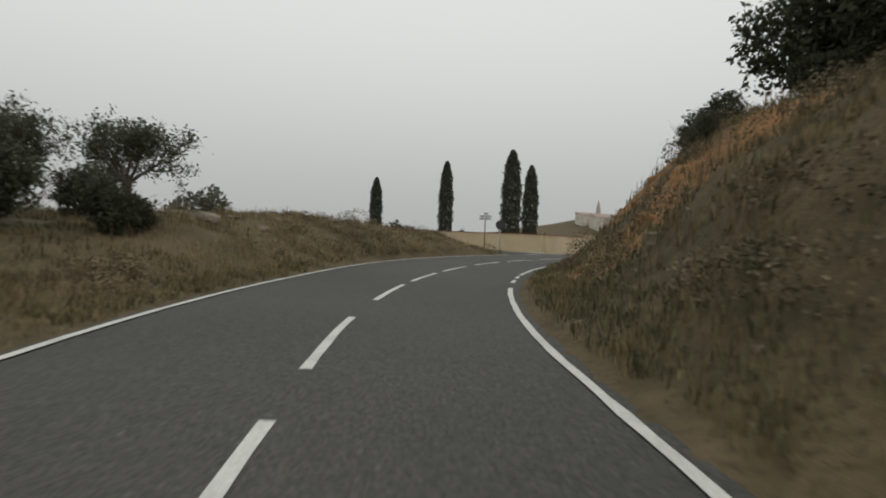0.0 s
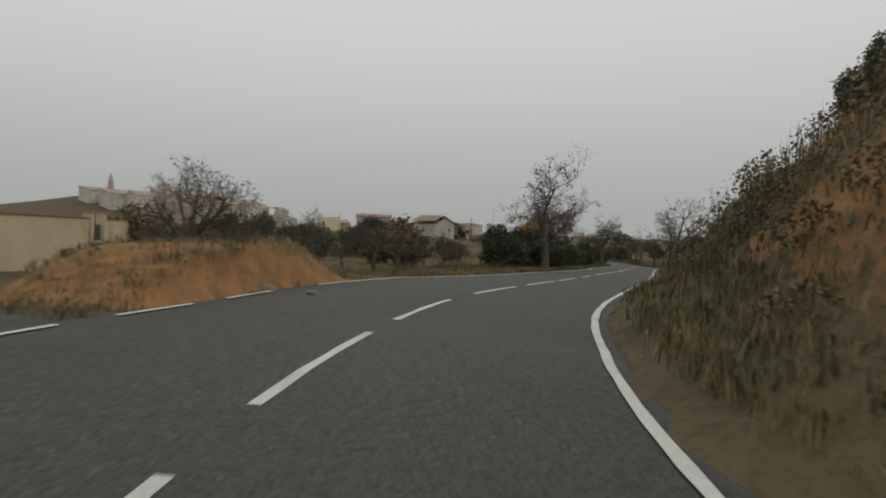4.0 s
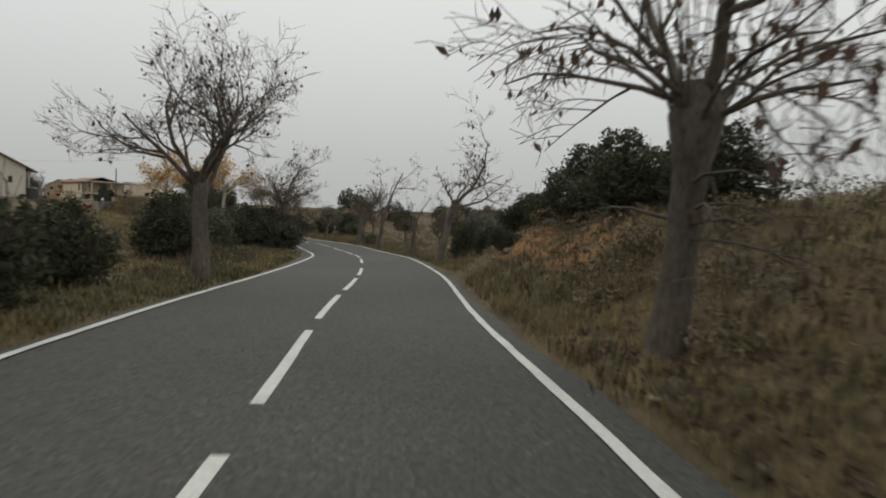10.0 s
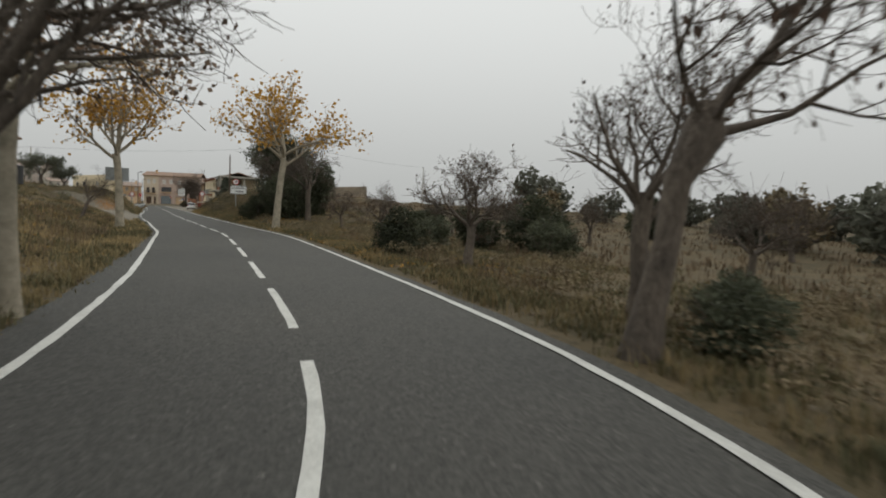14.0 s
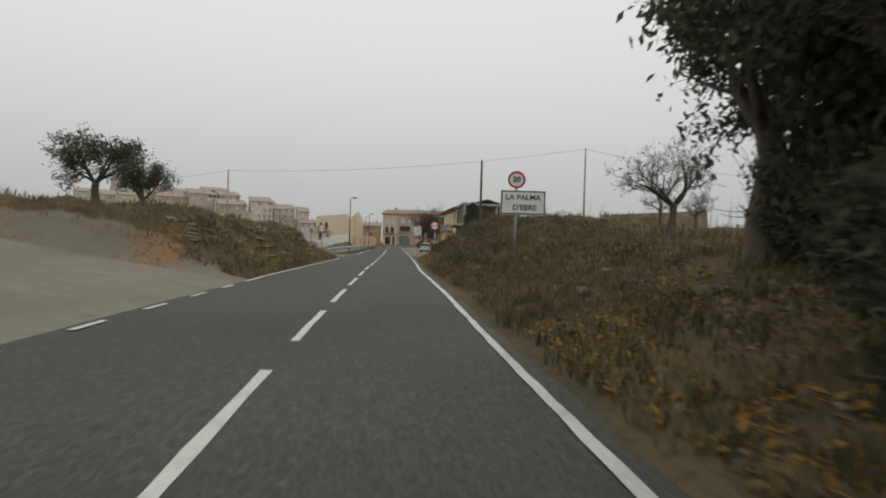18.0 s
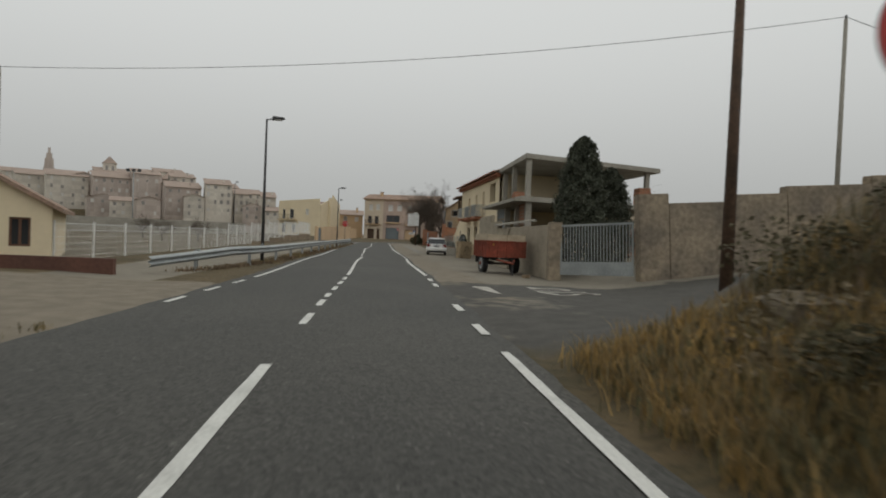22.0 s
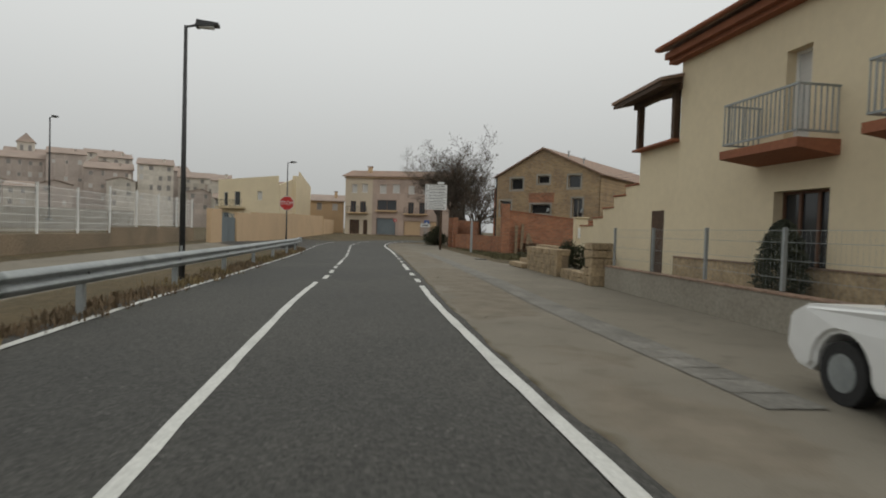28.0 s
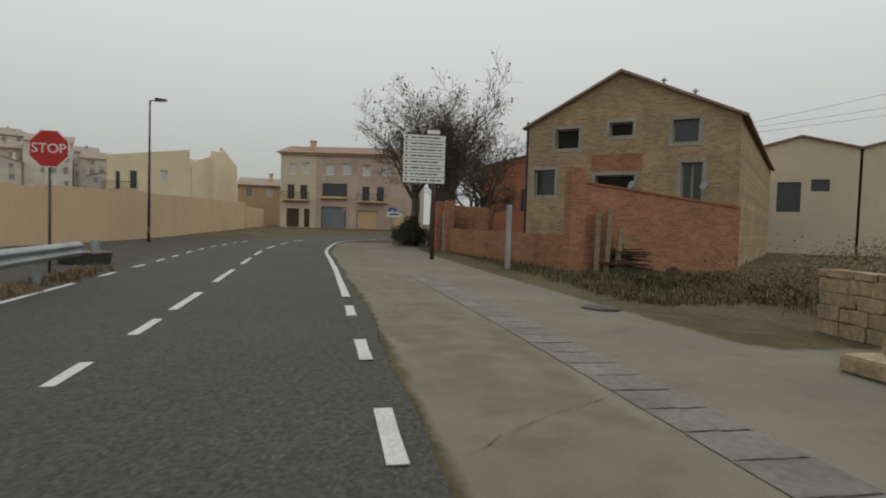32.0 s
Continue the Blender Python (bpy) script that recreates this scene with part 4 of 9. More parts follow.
part("back_panel", boxed(11, 25.6, 0, 20, 25.8, 6.6), BLOCK, shell)
part("side_panel", boxed(10.95, 19.3, 4.05, 11.1, 25.5, 6.6), BLOCK, shell)
part("edge_beam", prism(bmesh.new(), [(8.9, 3.75), (9.3, 3.75), (9.3, 4.05), (8.9, 3.95)], "y", 7.6, 19.1), RAWCONC, shell)
part("garage_door", boxed(10.05, 15.6, -0.1, 10.12, 18.5, 2.9), GATEBLUE, shell, "blue-grey steel garage door")
for y in (17.0, 17.06, 18.4):
    part("door_rib", boxed(10.02, y - 0.02, -0.1, 10.047, y + 0.02, 2.9), GATEBLUE, shell)
part("lintel", boxed(10.0, 15.5, 2.9, 10.14, 18.55, 3.0), WOODOLD, shell)
part("panel", boxed(10.05, 15.5, 3.0, 10.12, 18.55, 3.74), GATEBLUE, shell)
for k in range(5):
    part("brick_pack", boxed(18.5, 12.2, 4.052 + 0.26 * k, 19.5 - 0.05 * k, 13.1, 4.05 + 0.26 * (k + 1) - 0.01), REDBRICK, shell)
part("rubble", prism(bmesh.new(), [(12.2, 4.055), (13.9, 4.055), (13.7, 4.5), (12.9, 4.75)], "x", 10.0, 10.7), REDBRICK, shell, "heap of hollow red bricks")

# ---- low block wall before it: blocks are laid below ----
block_wall = thing("block_wall", 8.0, 0, -0.12, "bare concrete block wall with stepped top", "wall", rz=0, kind="structure")
BLOCKTOP = lambda y: 3.1 if y > 9.7 else (2.65 if y > 7.2 else 2.2)
part("core", box(box(boxed(0.02, 9.8, 0, 0.18, 14.2, 3.05), 0.02, 7.2, 0, 0.18, 9.8, 2.6), 0.02, 4.6, 0, 0.18, 7.2, 2.15), BLOCK, block_wall)
part("canopy", prism(bmesh.new(), [(-0.25, 2.32), (1.6, 2.62), (1.6, 2.68), (-0.25, 2.38)], "y", 5.0, 7.4), RAWCONC, block_wall, "corrugated cement sheet canopy")
for k in range(12):
    part("corrugation", rodded((-0.25, 5.1 + 0.2 * k, 2.39), (1.6, 5.1 + 0.2 * k, 2.69), 0.045, n=6), RAWCONC, block_wall)

# ---- yard wall, steel gate and rough high wall of the side street ----
yard = thing("yard_wall", 0, 0, -0.1, "rendered block yard wall between street and gate", "wall", kind="structure")
part("wall", boxed(0, -0.12, -0.1, 7.36, 0.12, 2.2), BLOCK, yard, "", facing((8.22, 4.55), (8.3, -2.8)))
part("gate_pillar", boxed(8.06, -3.24, -0.1, 8.55, -2.81, 2.3, bevel=0.015), OLDWALL, yard)
gate = thing("steel_gate", 8.5, -3.2, 0.0, "grey steel bar gate with low sheet panel", "gate")
bm = box(box(box(boxed(0.05, -0.03, 2.0, 3.05, 0.03, 2.08), 0.05, -0.03, 0.1, 3.05, 0.03, 0.18), 0.05, -0.03, 0.18, 0.12, 0.03, 2.0), 2.98, -0.03, 0.18, 3.05, 0.03, 2.0)
part("gate_frame", bm, GALV, gate)
part("sheet", boxed(0.12, -0.01, 0.18, 2.98, 0.01, 0.62), GALV, gate)
for k in range(22):
    x = 0.25 + 2.65 * k / 21
    part("bar", boxed(x - 0.014, -0.014, 0.63, x + 0.014, 0.014, 2.0), GALV, gate)
gate.matrix_basis = pose(8.5, -3.2, 0.02, 0, -3, -46)
high = thing("old_wall", 16.3, 0.9, -0.1, "old patched stone and plaster wall along the side street", "wall", kind="structure")
for a, b, h in ((0, 1.1, 2.95), (1.1, 3.4, 2.6), (3.4, 5.4, 2.85), (5.4, 8.5, 3.1), (8.5, 14, 3.4), (14, 24, 3.7)):
    part("wall", boxed(a, -0.25, -0.8, b - 0.004, 0.25, h + 0.3, bevel=0.03), OLDWALL, high)
high.matrix_basis = pose(10.75, -5.45, 0.0, 0, -4, -4)

BEIGE = material("beige_plaster", (0.56, 0.475, 0.36), (0.50, 0.425, 0.325), 0.45, 0.06, 0.3, 6.0, 0.9, bump=0.08)
# ---- brick warehouse ----
barn = new("brick_warehouse")
barn.matrix_basis = facing((10.7, 67.84, -0.1), (17.4, 61.45))
tagged(barn, "old tan brick warehouse with a low gable and broken windows", "building")
bw = 8.85
holes = [(1.3, 5.05, 2.4, 5.95), (3.75, 5.5, 4.75, 6.1), (6.35, 5.1, 7.35, 6.05), (0.35, 2.95, 1.35, 4.15), (3.2, 3.1, 4.9, 3.85), (6.75, 2.7, 7.55, 4.3)]
walls(barn, bw, 22.0, 6.15, holes, OLDBRICK, 0.25, (4.2, 8.2))
for k, h in enumerate(holes):
    # three panes are plain black, painting the dark inside the warehouse
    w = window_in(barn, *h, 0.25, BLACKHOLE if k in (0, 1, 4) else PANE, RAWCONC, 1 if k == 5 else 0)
    a, b, c, d = h
    part("surround", box(box(box(boxed(a - 0.14, -0.02, b - 0.14, c + 0.14, 0, b), a - 0.14, -0.02, d, c + 0.14, 0, d + 0.14), a - 0.14, -0.02, b, a, 0, d), c, -0.02, b, c + 0.14, 0, d), RAWCONC, w)
part("lintel_panel", boxed(3.0, -0.015, 4.0, 5.2, 0, 4.75), REDBRICK, barn, "red brick patch over the doorway")
part("roof", prism(bmesh.new(), [(-0.25, 6.12), (4.2, 8.32), (bw + 0.25, 6.08), (bw + 0.25, 5.98), (4.2, 8.205), (-0.25, 6.02)], "y", -0.22, 22.2), TILE, barn)
for u, z in ((5.6, 7.6), (6.9, 7.0)):
    v = part("roof_vent", rodded((u, 1.5, z - 0.1), (u, 1.5, z + 0.45), 0.05, n=8), GALV, barn)
    part("vent_cap", rodded((u, 1.5, z + 0.46), (u, 1.5, z + 0.56), 0.14, 0.05, n=10), GALV, v)
part("drain_pipe", rodded((-0.12, 0.12, 0.1), (-0.12, 0.12, 6.4), 0.06, n=8), DARKMETAL, barn)
for u, v in ((4.95, 3.35), (7.75, 3.3)):
    part("satellite_dish", rodded((u, -0.25, v), (u - 0.08, -0.36, v + 0.05), 0.06, 0.19, n=16), GALV, barn)

# red brick garden walls before it
redwall = thing("red_brick_wall", 0, 0, -0.1, "red hollow brick garden wall with tall pillars", "wall", kind="structure")


def run_wall(parent, p, q, h0, h1, mat, thick=0.16, name="wall", z=0.0):
    n = math.hypot(q[0] - p[0], q[1] - p[1])
    bm = prism(bmesh.new(), [(0, z), (n, z), (n, h1), (0, h0)], "y", -thick / 2, thick / 2)
    return part(name, bm, mat, parent, "", facing(p, q))


run_wall(redwall, (9.75, 60.7), (7.85, 71.4), 1.25, 1.3, REDBRICK)
run_wall(redwall, (9.95, 60.55), (17.1, 61.65), 3.05, 2.45, REDBRICK, 0.2)
part("coping", prism(bmesh.new(), [(0.12, 3.045), (7.2, 2.45), (7.2, 2.52), (0.12, 3.115)], "y", -0.14, 0.14), TERRACOTTA, redwall, "", facing((9.95, 60.55), (17.1, 61.65)))
part("pillar", boxed(9.55, 60.25, 0, 10.1, 60.75, 3.55, bevel=0.01), REDBRICK, redwall)
for x, y in ((7.8, 71.6), (7.65, 73.4)):
    part("pillar", boxed(x - 0.22, y - 0.22, 0, x + 0.22, y + 0.22, 2.75, bevel=0.01), REDBRICK, redwall)
part("gate_leaf", boxed(7.75, 71.85, 0.05, 7.8, 73.15, 2.2), GALV, redwall, "pale steel gate leaf")
run_wall(redwall, (8.0, 74.0), (9.6, 70.2), 2.6, 2.4, REDBRICK)
for k, (x, y, h, lean) in enumerate(((10.6, 60.3, 2.1, 0), (11.0, 60.35, 2.2, 2), (11.35, 60.25, 1.5, 4), (12.2, 60.4, 1.7, -28))):
    p = tagged(new("timber_plank"), "grey weathered plank leaning on a brick wall", "plank", "planks on the wall")
    p.matrix_basis = pose(x, y, -0.12, 0, lean, 8)
    part("board", boxed(-0.1, -0.03, 0, 0.1, 0.03, h, bevel=0.006), WOODOLD, p)

# far sheds and houses to that side
for x, y, w, d, h, rz, mat, lab in ((34.1, 82.4, 7.4, 12, 8.0, -40, BEIGE, "beige rendered agricultural shed with a steep gable"), (39.9, 77.5, 7.4, 12, 8.0, -40, BEIGE, "beige rendered agricultural shed with a steep gable"), (17, 100, 14, 10, 7.5, -20, TERRACOTTA, "orange brick house behind the trees"), (34, 40, 10, 10, 3.2, 5, REDBRICK, "low brick outbuilding behind the gate")):
    ob = new("shed" if mat == BEIGE else "house")
    ob.matrix_basis = pose(x, y, 0, 0, 0, rz)
    tagged(ob, lab, "shed" if mat == BEIGE else "house")
    holes = [(w * 0.3, h * 0.4, w * 0.3 + 1.6, h * 0.4 + 2.3), (w * 0.6, h * 0.6, w * 0.6 + 1.2, h * 0.6 + 0.9)]
    walls(ob, w, d, h, holes, mat, 0.2, (w / 2, h + w * 0.13))
    for q in holes:
        window_in(ob, *q, 0.2, PANE, DARKMETAL, 0)
    part("roof", prism(bmesh.new(), [(-0.3, h), (w / 2, h + w * 0.13 + 0.12), (w + 0.3, h), (w + 0.3, h - 0.12), (w / 2, h + w * 0.13), (-0.3, h - 0.12)], "y", -0.25, d + 0.2), TILE, ob)

# ---- the terrace of houses at the bend ----
inn = new("terraced_house")
inn.matrix_basis = facing((-5.0, 125.0, 0.4), (10.0, 121.0))
tagged(inn, "three-storey cream and rose terraced houses with garages and balconies", "house")
IW = 19.0
holes = [(1.2, 7.4, 2.2, 8.9), (3.1, 7.5, 4.1, 9.0), (6.3, 7.4, 7.5, 8.9), (8.7, 7.5, 9.9, 9.0), (1.0, 3.9, 2.0, 5.9), (2.8, 3.9, 3.8, 5.9), (5.9, 4.4, 9.4, 6.2), (0.9, 0.05, 2.7, 2.6), (3.4, 0.05, 4.2, 2.6), (5.8, 0.05, 9.3, 3.0), (10.8, 0.05, 13.8, 2.6), (11.5, 3.9, 12.5, 5.9), (13.5, 3.9, 14.5, 5.9), (11.5, 7.4, 12.6, 8.8), (14.2, 7.4, 15.3, 8.8), (15.5, 0.05, 17.6, 2.6)]
walls(inn, IW, 11, 10.3, holes, ROSE, 0.25)
part("render_left", holed_wall(bmesh.new(), (0, -0.012, 0), (1, 0, 0), 5.0, 10.25, [h for h in holes if h[2] < 5], 0.01), BEIGE, inn, "paler plaster of the corner house")
for h in holes:
    if h[1] > 7:
        window_in(inn, *h, 0.25, SHUTTER, WHITEPAINT, 0, WHITEPAINT)
    elif h[1] > 3:
        window_in(inn, *h, 0.25, PANE, BROWNFRAME, 1)
    else:
        window_in(inn, *h, 0.25, GATEBLUE if h[0] == 5.8 else (DARKWOOD if h[0] < 5 else TAN), BROWNFRAME, 0, name="garage_door")
for a, b in ((0.4, 4.3), (10.9, 15.0)):
    bal = part("balcony", boxed(a, -0.9, 3.7, b, -0.013, 3.88), TAN, inn)
    part("rail", box(box(boxed(a, -0.9, 4.85, b, -0.86, 4.9), a, -0.9, 3.95, a + 0.04, -0.86, 4.84), b - 0.04, -0.9, 3.95, b, -0.86, 4.84), DARKMETAL, bal)
    for k in range(28):
        x = a + 0.08 + (b - a - 0.16) * k / 27
        part("baluster", boxed(x - 0.012, -0.89, 3.89, x + 0.012, -0.87, 4.85), DARKMETAL, bal)
part("balcony", boxed(5.7, -0.6, 4.1, 9.6, -0.002, 4.4, bevel=0.02), TAN, inn)
part("roof", prism(bmesh.new(), [(-0.5, 10.35), (5.5, 11.9), (11.4, 10.35), (11.4, 10.2), (5.5, 11.75), (-0.5, 10.2)], "x", -0.5, IW + 0.4), TILE, inn)
ch = part("chimney", boxed(3.2, 3.0, 10.9, 3.9, 3.7, 12.3), TAN, inn)
part("cap", boxed(3.1, 2.9, 12.3, 4.0, 3.8, 12.42), TILE, ch)
part("cornice", boxed(-0.2, -0.3, 10.0, IW + 0.2, -0.015, 10.18), TAN, inn)

# ---- yellow house behind the tan wall ----
gold = new("house")
gold.matrix_basis = facing((-26.5, 123.5, 0.5), (-14.0, 120.5)) @ Matrix.Diagonal((0.86, 1.25, 1.25, 1))
tagged(gold, "yellow plastered house with a balcony and stepped gable side", "house")
holes = [(1.2, 3.3, 2.0, 5.2), (3.4, 3.4, 4.6, 5.3), (8.2, 4.2, 9.2, 5.4), (1.0, 0.4, 2.2, 2.4), (4, 0.6, 5.2, 2.2)]
walls(gold, 12.8, 12, 5.9, holes, CREAM, 0.2)
for h in holes:
    window_in(gold, *h, 0.2, PANE if h[0] != 8.2 else SHUTTER, WHITEPAINT, 0)
bal = part("balcony", boxed(0.2, -1.1, 2.95, 5.8, 0, 3.15), WALLCREAM, gold)
part("rail", box(boxed(0.2, -1.1, 4.05, 5.8, -1.05, 4.1), 0.2, -1.1, 3.2, 5.8, -1.05, 3.24), DARKMETAL, bal)
for k in range(24):
    part("baluster", boxed(0.24 + 0.235 * k, -1.09, 3.25, 0.27 + 0.235 * k, -1.06, 4.05), DARKMETAL, bal)
part("side_gable", prism(bmesh.new(), [(0.0, 5.9), (12, 5.9), (12, 7.0), (7.3, 8.8), (7.3, 8.1), (0.0, 6.3)], "x", 12.5, 12.79), CREAM, gold)
part("parapet", prism(bmesh.new(), [(0.0, 5.9), (12.48, 5.9), (12.48, 7.55), (0.0, 6.85)], "y", 0.0, 0.25), CREAM, gold)
part("side_buttress", boxed(12.8, 4.5, 0, 13.6, 7.4, 8.0), CREAM, gold)
part("roof", prism(bmesh.new(), [(0.26, 5.95), (7.3, 7.3), (12.2, 6.4), (12.2, 6.25), (7.3, 7.15), (0.26, 5.8)], "x", -0.2, 12.48), TILE, gold)

# ---- tan boundary wall with its gate ----
tanwall = thing("boundary_wall", 0, 0, 0.3, "long tan rendered boundary wall", "wall", kind="structure")
run_wall(tanwall, (-8.3, 53.6), (-8.3, 55.8), 1.95, 2.0, TAN, 0.25, z=-0.5)
run_wall(tanwall, (-8.3, 59.4), (-8.3, 64.5), 1.9, 1.95, TAN, 0.25, z=-0.5)
run_wall(tanwall, (-8.3, 64.5), (-7.9, 82.0), 2.05, 2.4, TAN, 0.25, z=-0.5)
run_wall(tanwall, (-7.9, 82.0), (-7.2, 106.0), 2.4, 2.75, TAN, 0.25, z=-0.5)
run_wall(tanwall, (-7.2, 108.0), (-6.6, 119.0), 2.4, 2.4, TAN, 0.25, z=-0.5)
ygate = thing("metal_gate", -8.3, 55.85, 0.3, "dark grey sheet metal double gate", "gate")
for k in range(2):
    leaf = part("gate_leaf", boxed(-0.03, 0.03 + 1.76 * k, 0.05, 0.03, 1.74 + 1.76 * k, 1.55), GATEBLUE, ygate)
    for j in range(8):
        part("spike", boxed(-0.012, 0.12 + 1.76 * k + 0.2 * j, 1.55, 0.012, 0.15 + 1.76 * k + 0.2 * j, 1.8), GATEBLUE, leaf)

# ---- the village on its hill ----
# walls, roofs and openings are coloured paler to imitate haze over the distance
FARPALE = material("hazed_pale_plaster", (0.55, 0.51, 0.44), (0.46, 0.42, 0.36), 0.45, 0.1, 0.25, 4.0, 0.95, bump=0.05, random_tint=0.22)
FARROSE = material("hazed_rose_plaster", (0.45, 0.385, 0.335), (0.38, 0.325, 0.285), 0.45, 0.1, 0.25, 4.0, 0.95, bump=0.05, random_tint=0.22)
FARTILE = material("hazed_roof_tile", (0.34, 0.265, 0.215), (0.28, 0.222, 0.185), 0.45, 0.12, 0.4, 4.0, 0.95, bump=0.1)
FAROPENING = material("hazed_opening", (0.27, 0.255, 0.24), None, 0.5, 0.1, 0.5, 5.0, 0.9, bump=0.0)

def village_house(x, y, z, w, d, h, rz, mat, rows, cols, roof, seed, label, lift=0.0):
    ob = new("village_house")
    ob.matrix_basis = pose(x, y, z, 0, 0, rz)
    tagged(ob, label, "house", "houses of the hill village")
    r = random.Random(seed)
    holes = []
    for i in range(rows):
        for j in range(cols):
            if r.random() < 0.12:
                continue
            ww, hh = r.uniform(0.75, 1.15), r.uniform(1.0, 1.6)
            u = w * (j + 0.5) / cols - ww / 2 + r.uniform(-0.15, 0.15)
            v = h * (i + 0.42) / rows
            holes.append((u, v, u + ww, min(v + hh, h - 0.3)))
    walls(ob, w, d, h + 0, holes, mat, 0.18, (w / 2, h + w * 0.14) if roof == "gable" else None)
    part("footing", boxed(0.02, 0.02, -9, w - 0.02, d - 0.02, 0.0), mat, ob)
    for q in holes:
        # grey panes: dark windows lightened as if seen through haze
        window_in(ob, *q, 0.18, FAROPENING if r.random() < 0.7 else SHUTTER, FARPALE, 0)
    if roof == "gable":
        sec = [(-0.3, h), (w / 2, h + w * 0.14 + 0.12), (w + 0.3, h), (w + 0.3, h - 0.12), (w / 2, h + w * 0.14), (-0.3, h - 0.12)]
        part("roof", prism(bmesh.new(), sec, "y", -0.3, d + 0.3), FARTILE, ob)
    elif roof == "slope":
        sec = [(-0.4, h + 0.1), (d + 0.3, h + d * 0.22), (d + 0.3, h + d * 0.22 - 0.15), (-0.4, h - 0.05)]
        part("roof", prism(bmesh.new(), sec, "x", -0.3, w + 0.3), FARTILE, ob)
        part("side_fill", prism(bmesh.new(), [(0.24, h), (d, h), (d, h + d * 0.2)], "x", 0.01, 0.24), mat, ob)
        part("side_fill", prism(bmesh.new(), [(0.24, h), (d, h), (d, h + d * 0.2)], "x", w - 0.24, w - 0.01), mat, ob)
    else:
        bm = bmesh.new()
        bmesh.ops.create_cone(bm, cap_ends=True, segments=4, radius1=w * 0.76, radius2=0.05, depth=w * 0.45, matrix=Matrix.Translation((w / 2, d / 2, h + w * 0.225)) @ Matrix.Rotation(radians(45), 4, "Z"))
        part("roof", bm, FARTILE, ob)
    if r.random() < 0.6 and roof != "pyramid":
        c = part("chimney", boxed(w * 0.7, d * 0.5, h + 0.2, w * 0.7 + 0.6, d * 0.5 + 0.6, h + 2.2), mat, ob)
        part("cap", boxed(w * 0.7 - 0.08, d * 0.5 - 0.08, h + 2.2, w * 0.7 + 0.68, d * 0.5 + 0.68, h + 2.3), FARTILE, c)
    return ob


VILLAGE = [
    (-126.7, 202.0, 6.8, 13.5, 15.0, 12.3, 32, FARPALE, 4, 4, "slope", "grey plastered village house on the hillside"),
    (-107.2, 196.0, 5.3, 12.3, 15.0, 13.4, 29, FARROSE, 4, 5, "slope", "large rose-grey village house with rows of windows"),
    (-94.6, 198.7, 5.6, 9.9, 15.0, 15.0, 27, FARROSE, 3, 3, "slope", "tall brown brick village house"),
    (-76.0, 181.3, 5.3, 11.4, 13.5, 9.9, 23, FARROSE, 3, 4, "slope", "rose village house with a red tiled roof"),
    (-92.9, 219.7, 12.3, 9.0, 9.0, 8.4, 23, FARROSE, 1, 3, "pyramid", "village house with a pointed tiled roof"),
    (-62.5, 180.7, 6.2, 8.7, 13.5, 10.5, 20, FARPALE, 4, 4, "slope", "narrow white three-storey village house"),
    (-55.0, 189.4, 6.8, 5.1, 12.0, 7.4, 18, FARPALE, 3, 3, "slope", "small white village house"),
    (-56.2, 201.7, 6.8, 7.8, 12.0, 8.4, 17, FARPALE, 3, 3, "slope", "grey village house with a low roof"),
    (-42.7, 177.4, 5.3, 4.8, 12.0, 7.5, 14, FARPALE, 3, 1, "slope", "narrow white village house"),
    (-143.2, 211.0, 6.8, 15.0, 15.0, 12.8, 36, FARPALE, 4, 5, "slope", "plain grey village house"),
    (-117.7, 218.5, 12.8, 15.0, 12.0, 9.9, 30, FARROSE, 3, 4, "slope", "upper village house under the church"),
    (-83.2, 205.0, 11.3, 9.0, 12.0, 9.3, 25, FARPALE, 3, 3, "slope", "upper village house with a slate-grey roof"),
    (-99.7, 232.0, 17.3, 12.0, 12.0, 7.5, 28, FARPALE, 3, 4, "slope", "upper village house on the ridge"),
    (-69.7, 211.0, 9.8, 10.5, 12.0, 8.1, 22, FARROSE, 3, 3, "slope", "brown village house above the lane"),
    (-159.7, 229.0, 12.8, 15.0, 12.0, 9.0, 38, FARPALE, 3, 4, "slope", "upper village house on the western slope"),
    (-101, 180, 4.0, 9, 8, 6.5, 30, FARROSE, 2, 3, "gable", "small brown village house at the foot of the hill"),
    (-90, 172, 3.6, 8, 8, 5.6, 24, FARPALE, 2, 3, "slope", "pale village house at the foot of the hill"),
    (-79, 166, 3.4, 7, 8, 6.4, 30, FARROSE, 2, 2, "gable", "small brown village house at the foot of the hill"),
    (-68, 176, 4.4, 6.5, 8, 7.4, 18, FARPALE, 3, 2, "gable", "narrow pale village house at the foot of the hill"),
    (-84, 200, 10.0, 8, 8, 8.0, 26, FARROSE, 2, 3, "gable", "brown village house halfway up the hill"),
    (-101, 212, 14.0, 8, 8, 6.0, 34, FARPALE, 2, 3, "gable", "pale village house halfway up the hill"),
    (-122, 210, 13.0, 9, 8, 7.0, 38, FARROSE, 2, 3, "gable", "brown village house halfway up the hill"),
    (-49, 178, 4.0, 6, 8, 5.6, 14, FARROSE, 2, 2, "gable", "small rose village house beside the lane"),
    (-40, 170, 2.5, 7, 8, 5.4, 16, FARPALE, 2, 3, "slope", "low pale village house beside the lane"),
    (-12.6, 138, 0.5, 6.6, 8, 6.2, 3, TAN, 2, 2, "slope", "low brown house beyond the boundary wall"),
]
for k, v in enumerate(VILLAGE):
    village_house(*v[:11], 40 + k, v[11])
tower = thing("bell_tower", -116.0, 227.0, 12.5, "square stone bell tower with a pointed roof", "tower", rz=28)
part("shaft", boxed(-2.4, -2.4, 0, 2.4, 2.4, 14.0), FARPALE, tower)
